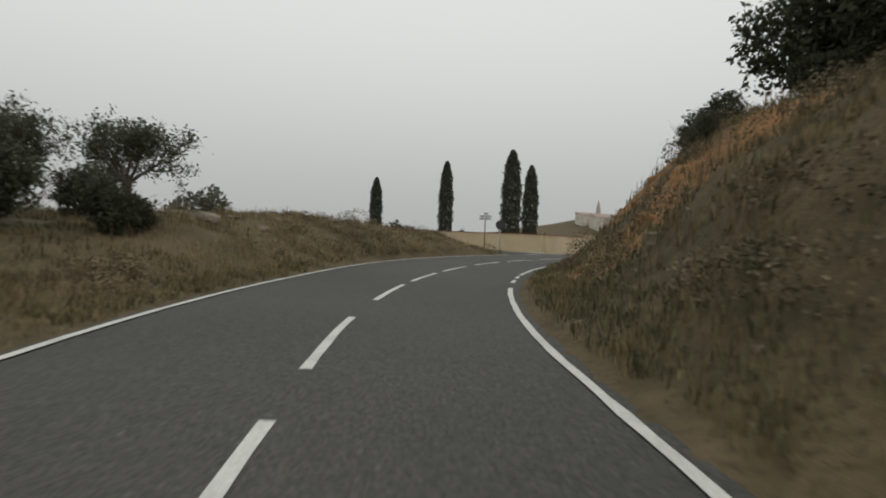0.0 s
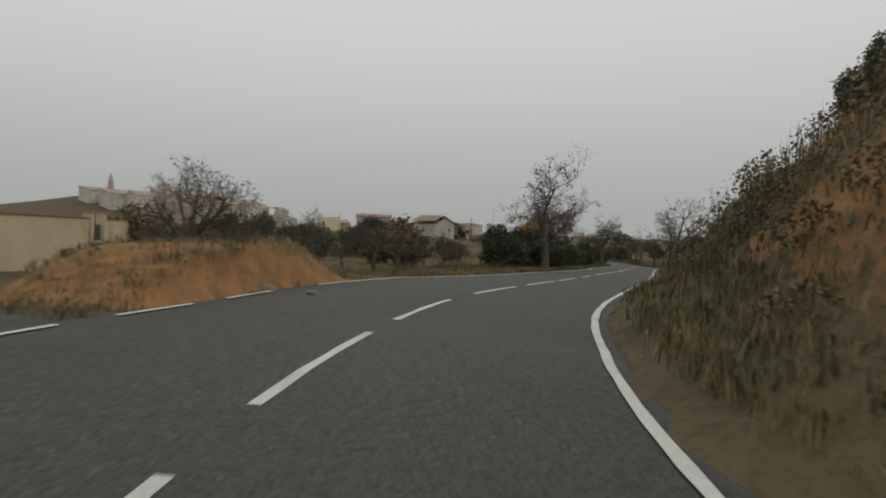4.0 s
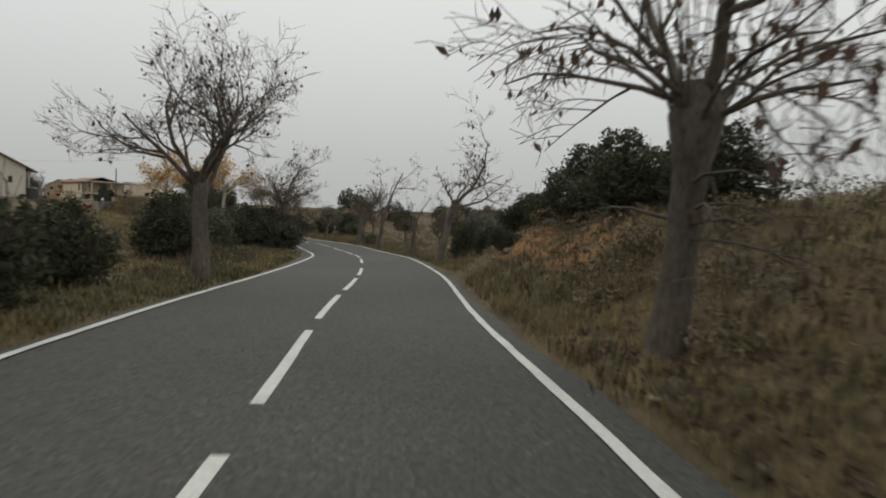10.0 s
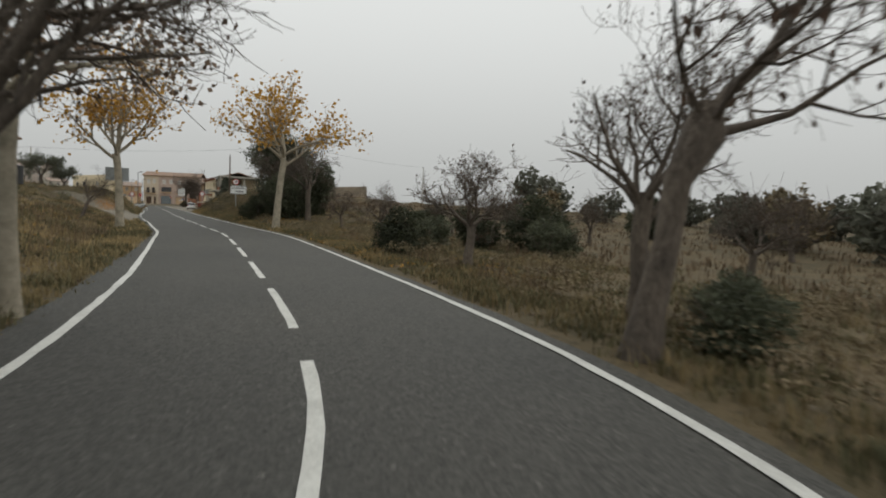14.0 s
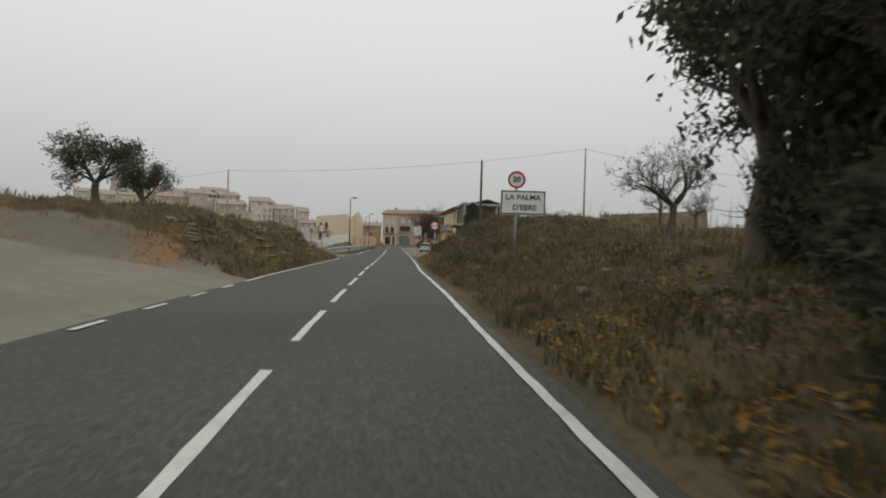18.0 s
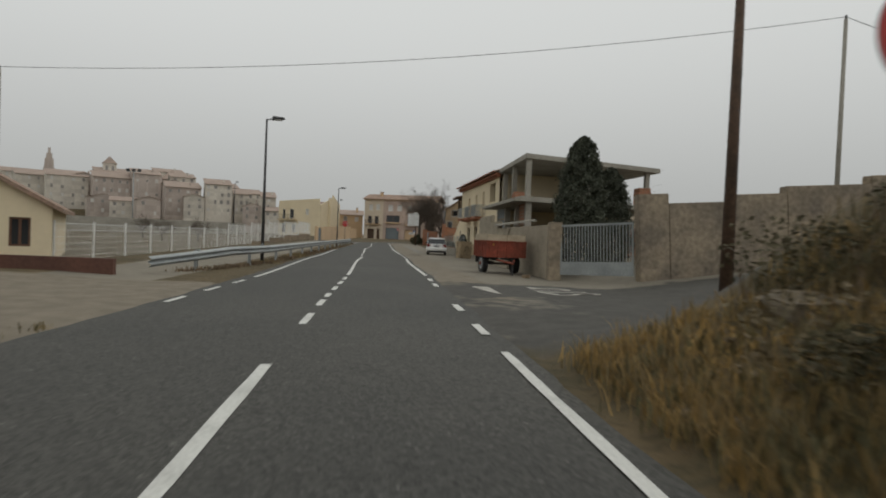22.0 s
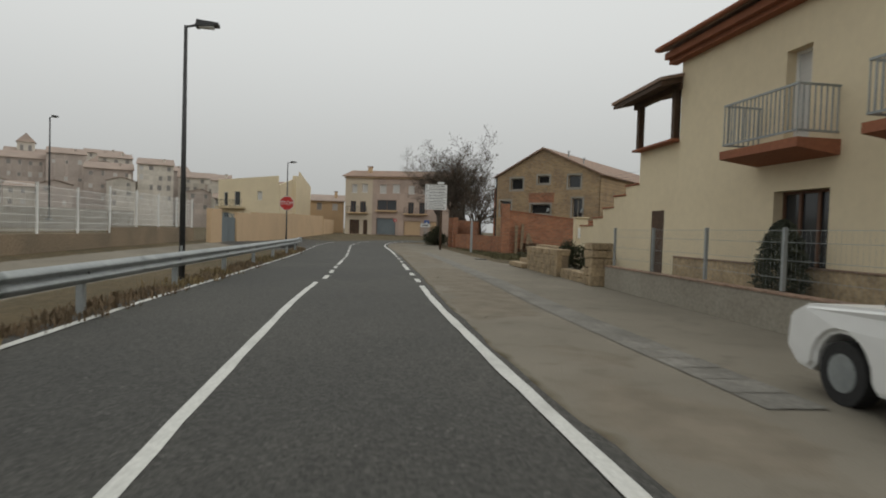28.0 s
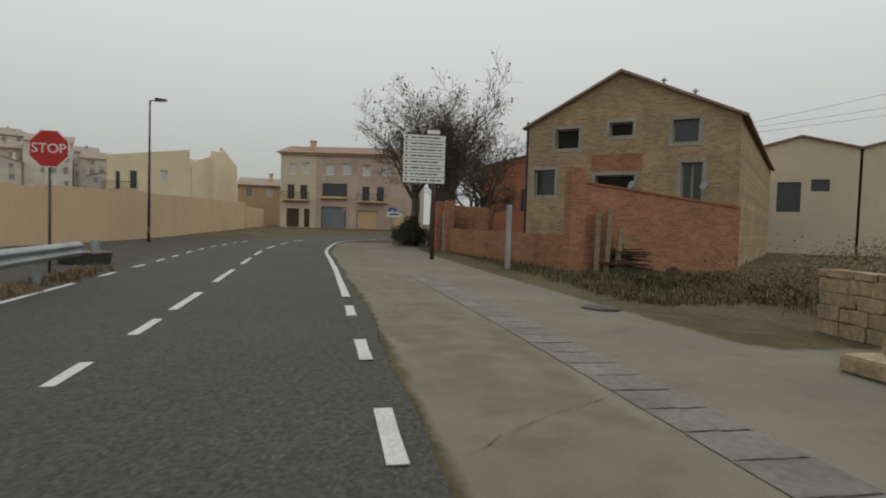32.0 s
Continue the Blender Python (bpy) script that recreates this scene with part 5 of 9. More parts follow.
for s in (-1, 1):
    # grey slabs paint the dark belfry openings, lightened for haze
    part("belfry_opening", boxed(s * 1.1 - 0.45, -2.43, 11.0, s * 1.1 + 0.45, -2.38, 13.0), FAROPENING, tower)
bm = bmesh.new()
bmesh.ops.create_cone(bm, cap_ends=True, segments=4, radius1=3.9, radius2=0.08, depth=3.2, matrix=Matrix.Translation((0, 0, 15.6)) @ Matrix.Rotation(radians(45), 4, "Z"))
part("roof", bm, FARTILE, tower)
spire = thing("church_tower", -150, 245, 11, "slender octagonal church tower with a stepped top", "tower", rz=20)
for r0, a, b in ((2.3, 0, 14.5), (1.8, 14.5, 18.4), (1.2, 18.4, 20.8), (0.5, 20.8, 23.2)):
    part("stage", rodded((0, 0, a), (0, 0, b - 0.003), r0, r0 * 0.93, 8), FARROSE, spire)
# ================= trees and bushes =================
class Wood:
    """Tapered branches gathered into one mesh, and the places of their leaves."""

    def __init__(self, seed):
        self.r = random.Random(seed)
        self.v, self.f, self.tips, self.n = [], [], [], 0

    def tube(self, pts, radii, sides):
        pts = np.asarray(pts, float)
        t = np.gradient(pts, axis=0)
        t /= np.linalg.norm(t, axis=1)[:, None] + 1e-9
        ref = np.array([0.31, 0.87, 0.38])
        a = np.cross(t, ref)
        a /= np.linalg.norm(a, axis=1)[:, None] + 1e-9
        b = np.cross(t, a)
        ang = np.arange(sides) * 2 * math.pi / sides
        rr = np.asarray(radii, float)[:, None, None]
        ring = pts[:, None, :] + rr * (np.cos(ang)[None, :, None] * a[:, None, :] + np.sin(ang)[None, :, None] * b[:, None, :])
        k = len(pts)
        base = self.n
        i, j = np.meshgrid(np.arange(k - 1), np.arange(sides), indexing="ij")
        q = np.stack([base + i * sides + j, base + i * sides + (j + 1) % sides, base + (i + 1) * sides + (j + 1) % sides, base + (i + 1) * sides + j], -1).reshape(-1, 4)
        self.v.append(ring.reshape(-1, 3))
        self.f.append(q)
        self.n += k * sides

    def branch(self, p, d, length, r0, level, depth, spread=0.75, wander=0.22, lift=0.12, kids=(4, 6), shrink=0.62, from_=0.3, droop=0.0):
        """One branch and its children; level counts down to the twigs."""
        r = self.r
        seg = 6 if level >= depth - 1 else (5 if level > 0 else 3)
        pts, radii = [np.array(p, float)], [r0]
        d = np.array(d, float)
        for k in range(seg):
            d = d + np.array([r.gauss(0, wander), r.gauss(0, wander), r.gauss(0, wander * 0.6) + lift - droop * k / seg])
            d /= np.linalg.norm(d)
            pts.append(pts[-1] + d * length / seg)
            radii.append(max(r0 * (1 - 0.75 * (k + 1) / seg), 0.004))
        self.tube(pts, radii, 8 if level == depth else (5 if level >= depth - 1 else (4 if level > 0 else 3)))
        if level == 0:
            self.tips += pts[1:]
            return
        for k in range(r.randint(*kids)):
            f = from_ + (1 - from_) * (k + r.random()) / kids[1]
            f = min(f, 0.98)
            i = min(int(f * seg), seg - 1)
            q = pts[i] + (pts[i + 1] - pts[i]) * (f * seg - i)
            axis = pts[i + 1] - pts[i]
            axis /= np.linalg.norm(axis)
            side = np.array([r.gauss(0, 1), r.gauss(0, 1), r.gauss(0, 0.6)])
            side -= axis * side.dot(axis)
            side /= np.linalg.norm(side) + 1e-9
            nd = axis * (1 - spread * 0.5) + side * spread
            nd /= np.linalg.norm(nd)
            self.branch(q, nd, length * shrink * r.uniform(0.75, 1.2), max(radii[i] * 0.62, 0.006), level - 1, depth, spread, wander, lift, kids, shrink, from_, droop)

    def mesh(self, name, mat):
        return mesh_of(name, np.concatenate(self.v), np.concatenate(self.f), mat, smooth=True)


def leaf_mesh(name, places, size, mat, seed, per=1, jitter=0.08, hang=False, long=1.5):
    """Small folded leaves strewn round places."""
    r = np.random.RandomState(seed)
    c = np.repeat(np.asarray(places, float), per, 0)
    n = len(c)
    c = c + r.normal(0, jitter, c.shape)
    u = r.normal(0, 1, (n, 3))
    if hang:
        u = u * 0.35 + np.array([0, 0, -1.0])
    u /= np.linalg.norm(u, axis=1)[:, None]
    w = np.cross(u, r.normal(0, 1, (n, 3)))
    w /= np.linalg.norm(w, axis=1)[:, None] + 1e-9
    k = np.cross(u, w)
    s = (size * r.uniform(0.6, 1.4, n))[:, None]
    a, b = c - u * s * long / 2, c + u * s * long / 2
    l, m = c + w * s * 0.5 + k * s * 0.18, c - w * s * 0.5 + k * s * 0.18
    v = np.stack([a, l, b, m], 1).reshape(-1, 3)
    i = np.arange(n) * 4
    f = np.concatenate([np.stack([i, i + 1, i + 2], 1), np.stack([i, i + 2, i + 3], 1)])
    return mesh_of(name, v, f, mat)


def clump_points(seed, blobs, n, hollow=0.55):
    """Points in the outer shells of ragged blobs (x, y, z, rx, ry, rz)."""
    r = np.random.RandomState(seed)
    out = []
    vol = np.array([b[3] * b[4] + b[4] * b[5] + b[3] * b[5] for b in blobs])
    for b, share in zip(blobs, vol / vol.sum()):
        k = int(n * share)
        d = r.normal(0, 1, (k, 3))
        d /= np.linalg.norm(d, axis=1)[:, None]
        lump = 1 + 0.22 * np.sin(d[:, 0] * 5 + b[0] * 3) * np.cos(d[:, 1] * 6 + b[1]) + 0.16 * np.sin(d[:, 2] * 9 + b[2] * 5)
        rad = (hollow + (1 - hollow) * r.rand(k) ** 0.6) * lump + r.normal(0, 0.06, k)
        out.append(np.array(b[:3]) + d * rad[:, None] * np.array(b[3:6]))
    p = np.concatenate(out)
    return p[p[:, 2] > 0.02]


KINDS = {}


def kind_of_tree(key, pieces):
    KINDS[key] = pieces


def plant(key, x, y, label, category="tree", group="", scale=1.0, rz=0.0, z=None, lean=(0, 0), name=None, tall=1.0):
    if z is None:
        z = float(land([(x, y)])[0][0]) - 0.05
    ob = new(name or ("bush" if category == "bush" else "tree"))
    ob.matrix_basis = pose(x, y, z, lean[0], lean[1], rz) @ Matrix.Diagonal((scale, scale, scale * tall, 1))
    tagged(ob, label, category, group)
    for part_name, me in KINDS[key]:
        child(part_name, me, ob)
    return ob


# almond: short dark trunk, open round crown, few last leaves
for key, seed, h in (("almond_a", 3, 1.0), ("almond_b", 8, 1.0), ("almond_c", 15, 1.0)):
    w = Wood(seed)
    w.tube([(0, 0, -0.1), (0.03, 0.02, 0.4), (0.1, 0.0, 0.9), (0.12, 0.05, 1.35)], [0.2, 0.15, 0.13, 0.13], 9)
    for k in range(5):
        a = k * 1.257 + w.r.uniform(-0.3, 0.3)
        w.branch((0.12, 0.05, 1.25), (math.cos(a) * 0.85, math.sin(a) * 0.85, 0.75), 1.75, 0.075, 4, 5, 0.8, 0.2, 0.08, (3, 5), 0.6, 0.25)
    kind_of_tree(key, [("trunk", w.mesh("trunk", BARK)), ("leaves", leaf_mesh("leaves", w.tips[::5], 0.045, LEAFBROWN, seed, 1, 0.04))])

# bare ash-like tree: taller, many fine twigs
for key, seed in (("bare_a", 21), ("bare_b", 27)):
    w = Wood(seed)
    w.tube([(0, 0, -0.1), (0.02, 0, 0.8), (-0.03, 0.04, 1.7), (0.05, 0.02, 2.6)], [0.26, 0.19, 0.17, 0.17], 10)
    for k in range(6):
        a = k * 1.05 + w.r.uniform(-0.3, 0.3)
        w.branch((0.02, 0.02, 1.9 + 0.12 * k), (math.cos(a) * 0.6, math.sin(a) * 0.6, 0.95), 2.5, 0.08, 4, 5, 0.72, 0.17, 0.07, (3, 5), 0.6, 0.22)
    kind_of_tree(key, [("trunk", w.mesh("trunk", BARK)), ("leaves", leaf_mesh("leaves", w.tips[::11], 0.06, LEAFBROWN, seed, 1, 0.05, True))])

# pollard: stout trunk with a burr, crown of long shoots, hanging seed bunches
for key, seed in (("pollard_a", 33), ("pollard_b", 39)):
    w = Wood(seed)
    w.tube([(0, 0, -0.15), (0.04, 0, 0.5), (0.0, 0.05, 1.3), (-0.05, 0.08, 2.0), (-0.12, 0.1, 2.55), (-0.15, 0.1, 2.9)], [0.3, 0.2, 0.17, 0.18, 0.29, 0.17], 12)
    w.branch((-0.1, 0.1, 2.6), (0.3, 0.1, 1.0), 2.9, 0.095, 4, 5, 0.75, 0.24, 0.08, (3, 5), 0.6, 0.25)
    w.branch((-0.15, 0.1, 2.65), (-0.45, -0.2, 0.9), 2.5, 0.075, 4, 5, 0.75, 0.22, 0.02, (3, 5), 0.6, 0.25)
    for k in range(9):
        a = k * 0.7 + w.r.uniform(-0.3, 0.3)
        w.branch((-0.12 + 0.2 * math.cos(a), 0.1 + 0.2 * math.sin(a), 2.5 + 0.03 * k), (math.cos(a) * 0.85, math.sin(a) * 0.85, 0.5), 1.9, 0.038, 3, 5, 0.65, 0.18, 0.05, (3, 5), 0.58, 0.2, 0.34)
    for k in range(5):
        a = w.r.uniform(0, 6.28)
        w.branch((0.12 * math.cos(a), 0.08 + 0.12 * math.sin(a), w.r.uniform(1.2, 2.1)), (math.cos(a), math.sin(a), 0.2), 1.3, 0.025, 2, 5, 0.7, 0.2, 0.0, (3, 4), 0.6, 0.2, 0.3)
    for k in range(22):
        a = w.r.uniform(0, 6.28)
        w.branch((-0.12 + 0.25 * math.cos(a), 0.1 + 0.25 * math.sin(a), 2.6), (math.cos(a) * 0.35, math.sin(a) * 0.35, 1.0), w.r.uniform(1.3, 2.5), 0.014, 0, 5, 0.4, 0.06, 0.1)
    kind_of_tree(key, [("trunk", w.mesh("trunk", BARK)), ("leaves", leaf_mesh("leaves", w.tips[::9], 0.075, LEAFBROWN, seed, 1, 0.06, True, 2.0))])

# crooked old tree: slanting thin trunk with a burr, few bent limbs, open twigs
for key, seed in (("crooked_a", 43), ("crooked_b", 48)):
    w = Wood(seed)
    side = 1 if key == "crooked_a" else -1
    w.tube([(0, 0, -0.15), (0.04, 0, 0.5), (0.16 * side, 0.05, 1.2), (0.2 * side, 0.08, 1.8), (0.42 * side, 0.1, 2.3), (0.46 * side, 0.1, 2.6)], [0.25, 0.16, 0.13, 0.14, 0.22, 0.12], 11)
    for dx, dy, dz, length, r0 in ((0.25, 0.1, 1.0, 3.0, 0.085), (0.9, 0.2, 0.35, 2.3, 0.06), (-0.6, -0.3, 0.8, 1.7, 0.045), (0.3, -0.8, 0.5, 1.8, 0.045)):
        w.branch((0.42 * side, 0.1, 2.3), (dx * side, dy, dz), length, r0, 4, 5, 0.78, 0.24, 0.06, (3, 4), 0.58, 0.25, 0.05)
    for k in range(9):
        a = w.r.uniform(0, 6.28)
        w.branch((0.42 * side + 0.2 * math.cos(a), 0.1 + 0.2 * math.sin(a), 2.4), (math.cos(a) * 0.4, math.sin(a) * 0.4, 1.0), w.r.uniform(0.6, 1.3), 0.012, 0, 5, 0.4, 0.06, 0.1)
    kind_of_tree(key, [("trunk", w.mesh("trunk", BARK)), ("leaves", leaf_mesh("leaves", w.tips[::12], 0.07, LEAFBROWN, seed, 1, 0.06, True, 2.0))])

# old leaning pollard with a sawn stub
w = Wood(51)
w.tube([(-0.1, 0, -0.2), (0.0, 0, 0.3), (0.22, 0.0, 1.1), (0.5, 0.02, 1.9), (0.62, 0.02, 2.35)], [0.33, 0.23, 0.2, 0.22, 0.24], 12)
w.tube([(0.5, 0.02, 1.85), (0.95, 0.0, 2.35), (1.35, 0.0, 2.85), (1.62, 0.0, 3.1), (1.9, 0.02, 3.2), (2.2, 0.02, 3.32)], [0.22, 0.18, 0.15, 0.17, 0.14, 0.13], 10)
w.branch((0.6, 0.0, 2.3), (0.0, 0.05, 1.0), 3.5, 0.11, 4, 5, 0.75, 0.1, 0.06, (4, 5), 0.55, 0.25)
w.branch((0.7, 0.0, 2.4), (0.55, 0.1, 0.85), 3.9, 0.105, 4, 5, 0.75, 0.14, 0.0, (4, 5), 0.55, 0.25)
w.branch((0.6, 0.1, 2.4), (-0.55, 0.3, 0.7), 2.3, 0.06, 4, 5, 0.8, 0.2, 0.05, (3, 4), 0.55, 0.25)
for k in range(16):
    a = w.r.uniform(0, 6.28)
    f = w.r.random()
    w.branch((0.9 + 1.1 * f, 0.15 * math.cos(a), 2.4 + 0.8 * f), (0.5, math.cos(a) * 0.6, math.sin(a) * 0.7), w.r.uniform(0.6, 1.3), 0.025, 1, 4, 0.7, 0.2, 0.05, (2, 4), 0.6, 0.3)
kind_of_tree("leaning", [("trunk", w.mesh("trunk", BARK)), ("leaves", leaf_mesh("leaves", w.tips[::9], 0.07, LEAFBROWN, 51, 1, 0.06, True, 2.0))])

# dead stump with whips
w = Wood(57)
w.tube([(0, 0, -0.2), (0, 0.02, 0.8), (0.03, 0, 1.6), (0.05, 0, 2.4), (0.06, 0, 2.48)], [0.19, 0.13, 0.12, 0.135, 0.1], 10)
for k in range(34):
    a = w.r.uniform(0, 6.28)
    z = w.r.choice((0.1, 0.4, 1.6, 2.2, 2.35))
    w.branch((0.16 * math.cos(a), 0.16 * math.sin(a), z), (math.cos(a) * 0.55, math.sin(a) * 0.55, 1.0), w.r.uniform(1.0, 2.0), 0.016, 0, 4, 0.4, 0.1, 0.06)
kind_of_tree("stump", [("trunk", w.mesh("trunk", BARK)), ("leaves", leaf_mesh("leaves", w.tips[::5], 0.1, LEAFBROWN, 57, 1, 0.06, True))])

# dead orchard tree: few bent arms
w = Wood(61)
w.tube([(0, 0, -0.1), (0.03, 0, 1.0), (0, 0.03, 2.0), (0.04, 0, 2.7)], [0.16, 0.12, 0.12, 0.14], 8)
for a, l in ((0.2, 1.3), (1.9, 1.0), (3.3, 1.5), (4.6, 1.0)):
    w.branch((0.04, 0, 2.6), (math.cos(a), math.sin(a), 0.35), l, 0.07, 2, 3, 0.8, 0.3, 0.1, (2, 3), 0.55, 0.4)
kind_of_tree("dead", [("trunk", w.mesh("trunk", BARK))])

# plane tree in autumn
for key, seed in (("plane_a", 71), ("plane_b", 76)):
    w = Wood(seed)
    w.tube([(0, 0, -0.15), (0.02, 0, 0.4), (0.04, 0.02, 1.6), (0.1, 0.02, 2.8), (0.18, 0.0, 3.6)], [0.26, 0.19, 0.165, 0.155, 0.17], 12)
    w.branch((0.15, 0, 3.5), (0.1, 0.05, 1.0), 4.2, 0.13, 3, 4, 0.62, 0.1, 0.06, (5, 7), 0.5, 0.15)
    for k in range(5):
        a = k * 1.3 + w.r.uniform(-0.2, 0.2)
        w.branch((0.16, 0, 3.3 + 0.15 * k), (math.cos(a) * 0.9, math.sin(a) * 0.9, 0.65), 3.2, 0.085, 3, 4, 0.7, 0.13, 0.08, (4, 5), 0.52, 0.2)
    kind_of_tree(key, [("trunk", w.mesh("trunk", PLANEBARK)), ("leaves", leaf_mesh("leaves", w.tips[::2], 0.15, LEAFGOLD, seed, 2, 0.22, False, 1.2))])
    kind_of_tree(key + "_pale", [("trunk", KINDS[key][0][1]), ("leaves", leaf_mesh("leaves", w.tips[::2], 0.12, LEAFPALE, seed + 1, 2, 0.18, False, 1.2))])

# olive: twisted trunk, grey-green ragged crown
for key, seed in (("olive_a", 81), ("olive_b", 86)):
    w = Wood(seed)
    w.tube([(0, 0, -0.1), (0.05, 0, 0.4), (-0.02, 0.05, 0.9), (0.05, 0, 1.3)], [0.26, 0.19, 0.16, 0.15], 9)
    for k in range(6):
        a = k * 1.05 + w.r.uniform(-0.3, 0.3)
        w.branch((0.04, 0, 1.15), (math.cos(a) * 0.75, math.sin(a) * 0.75, 0.9), 1.7, 0.08, 3, 4, 0.8, 0.2, 0.1, (3, 5), 0.6, 0.3)
    kind_of_tree(key, [("trunk", w.mesh("trunk", BARK)), ("leaves", leaf_mesh("leaves", w.tips, 0.055, LEAFOLIVE, seed, 5, 0.13, False, 2.6))])

# evergreen bushes: stems and ragged leaf masses
for key, seed, mat, blobs, n in (
        ("bush_a", 91, LEAFDARK, [(0, 0, 0.9, 1.0, 0.9, 0.95), (0.7, 0.3, 0.7, 0.7, 0.7, 0.7), (-0.6, -0.2, 0.75, 0.75, 0.6, 0.75), (0.1, 0.2, 1.6, 0.6, 0.6, 0.55)], 6500),
        ("bush_b", 95, LEAFDARK, [(0, 0, 0.7, 1.1, 0.8, 0.7), (0.9, -0.1, 0.6, 0.6, 0.6, 0.6), (-0.5, 0.4, 1.1, 0.5, 0.5, 0.55)], 5500),
        ("bush_c", 99, LEAFOLIVE, [(0, 0, 0.8, 0.9, 0.9, 0.8), (0.5, 0.4, 1.2, 0.5, 0.5, 0.5), (-0.5, -0.3, 0.6, 0.6, 0.6, 0.6)], 5500),
        # far bushes: the mist is put into the leaf colour of two kinds
        ("bush_far_a", 131, LEAFHAZED, [(0, 0, 0.8, 0.9, 0.9, 0.8), (0.5, 0.4, 1.2, 0.5, 0.5, 0.5), (-0.5, -0.3, 0.6, 0.6, 0.6, 0.6)], 1300),
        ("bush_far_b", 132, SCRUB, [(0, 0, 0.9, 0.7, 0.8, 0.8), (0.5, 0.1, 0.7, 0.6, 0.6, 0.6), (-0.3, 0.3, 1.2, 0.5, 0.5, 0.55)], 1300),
        ("bush_far_c", 133, LEAFHAZED, [(0, 0, 0.6, 1.2, 0.9, 0.6), (0.6, -0.1, 1.0, 0.5, 0.6, 0.5)], 1300),
        ("scrub", 103, SCRUB, [(0, 0, 0.35, 0.7, 0.7, 0.4), (0.5, 0.2, 0.25, 0.5, 0.5, 0.3)], 2200)):
    w = Wood(seed)
    for k in range(14):
        a = w.r.uniform(0, 6.28)
        w.branch((0.15 * math.cos(a), 0.15 * math.sin(a), -0.05), (math.cos(a) * 0.6, math.sin(a) * 0.6, 0.9), w.r.uniform(0.9, 1.9) if key != "scrub" else 0.6, 0.03, 1, 3, 0.6, 0.2, 0.1, (3, 4), 0.5, 0.4)
    kind_of_tree(key, [("stem", w.mesh("stem", BARK)), ("leaves", leaf_mesh("leaves", clump_points(seed, blobs, n), 0.06 if n > 2000 else 0.11, mat, seed, 1, 0.03, False, 2.0))])

# cypress and dark conifer columns
def column(seed, height, radius, n, top=0.55):
    r = np.random.RandomState(seed)
    f = r.rand(n) ** 0.85
    prof = np.where(f < 0.12, 0.55 + 3.7 * f, np.where(f < top, 1.0, np.sqrt(np.clip(1 - ((f - top) / (1 - top)) ** 2, 0, 1))))
    a = r.rand(n) * 6.283
    lump = 1 + 0.16 * np.sin(a * 4 + f * 30) + 0.13 * np.sin(a * 7 - f * 55) + r.normal(0, 0.07, n)
    q = radius * prof * lump * (0.6 + 0.4 * r.rand(n) ** 0.5)
    return np.stack([np.cos(a) * q, np.sin(a) * q, 0.25 + f * height], 1)


for key, seed, h, r0, n, top in (("cypress_a", 111, 10.0, 0.85, 17000, 0.5), ("cypress_b", 113, 8.0, 0.75, 14000, 0.55), ("conifer", 117, 6.6, 1.6, 16000, 0.2)):
    pts = column(seed, h, r0, n, top)
    w = Wood(seed)
    w.tube([(0, 0, -0.1), (0, 0, h * 0.5), (0, 0, h * 0.95)], [0.2, 0.12, 0.03], 8)
    kind_of_tree(key, [("trunk", w.mesh("trunk", BARK)), ("leaves", leaf_mesh("leaves", pts, 0.09, LEAFCYP, seed, 1, 0.03, False, 2.2))])


# ================= the country road, planted =================
R = lambda s, d: tuple(on_road(np.array([float(s)]), np.array([float(d)]))[0])
AL = "bare dark almond tree in a dry orchard"
for key, x, y, sc, rz in (("almond_a", -63.6, -167.9, 1.3, 20), ("almond_b", -58.0, -160.0, 1.0, 70), ("almond_c", -50.0, -148.5, 0.9, 10), ("almond_b", -47.6, -153.3, 0.75, 200), ("almond_c", -61.4, -164.6, 0.9, 120), ("almond_a", -54.2, -159.6, 0.9, 250)):
    plant(key, x, y, AL, group="almond trees", scale=sc, rz=rz)
for k, (x, y, sc) in enumerate(((-66, -158, 0.8), (-61, -150, 0.8), (-53, -140, 0.8), (-46, -143, 0.8), (-42, -137, 0.75), (-38, -142, 0.6), (-33, -137, 0.7), (-30, -128, 0.8), (-37, -128, 0.8), (-25, -131, 0.7))):
    plant(("almond_a", "almond_b", "almond_c")[k % 3], x, y, AL, group="almond trees", scale=sc, rz=47 * k)
for key, x, y, sc, rz, lab in (("olive_a", -72.8, -216.2, 1.0, 0, "grey-green olive tree on the grassy bank"), ("olive_b", -70.7, -221.0, 0.85, 60, "grey-green olive tree on the grassy bank"), ("bush_c", -69.0, -222.5, 1.2, 10, "dense grey-green shrub under the olives"), ("bush_c", -71.5, -218.3, 1.0, 80, "dense grey-green shrub under the olives"), ("bush_a", -67.0, -225.5, 1.2, 30, "dark shrub on the bank"), ("bush_b", -68.2, -219.5, 0.9, 130, "low dark shrub on the bank")):
    plant(key, x, y, lab, "bush" if "bush" in key else "tree", scale=sc, rz=rz)
for x, y, z, key, tall, sc in ((-112.1, -140.4, -0.15, "cypress_b", 1.72, 1.35), (-91.9, -152.3, 0.62, "cypress_a", 1.41, 1.12), (-78.6, -160.6, 1.10, "cypress_a", 1.37, 1.3), (-79.0, -151.6, 0.77, "cypress_a", 1.32, 1.15)):
    plant(key, x, y, "tall dark green cypress behind the cemetery wall", group="cypresses", scale=sc, tall=tall / sc, z=z)
for x, y, sc in ((-86.5, -157.0, 0.9), (-104.0, -149.0, 1.0)):
    plant("bush_b", x, y, "round clipped bush behind the cemetery wall", "bush", scale=sc * 1.7, z=2.4)
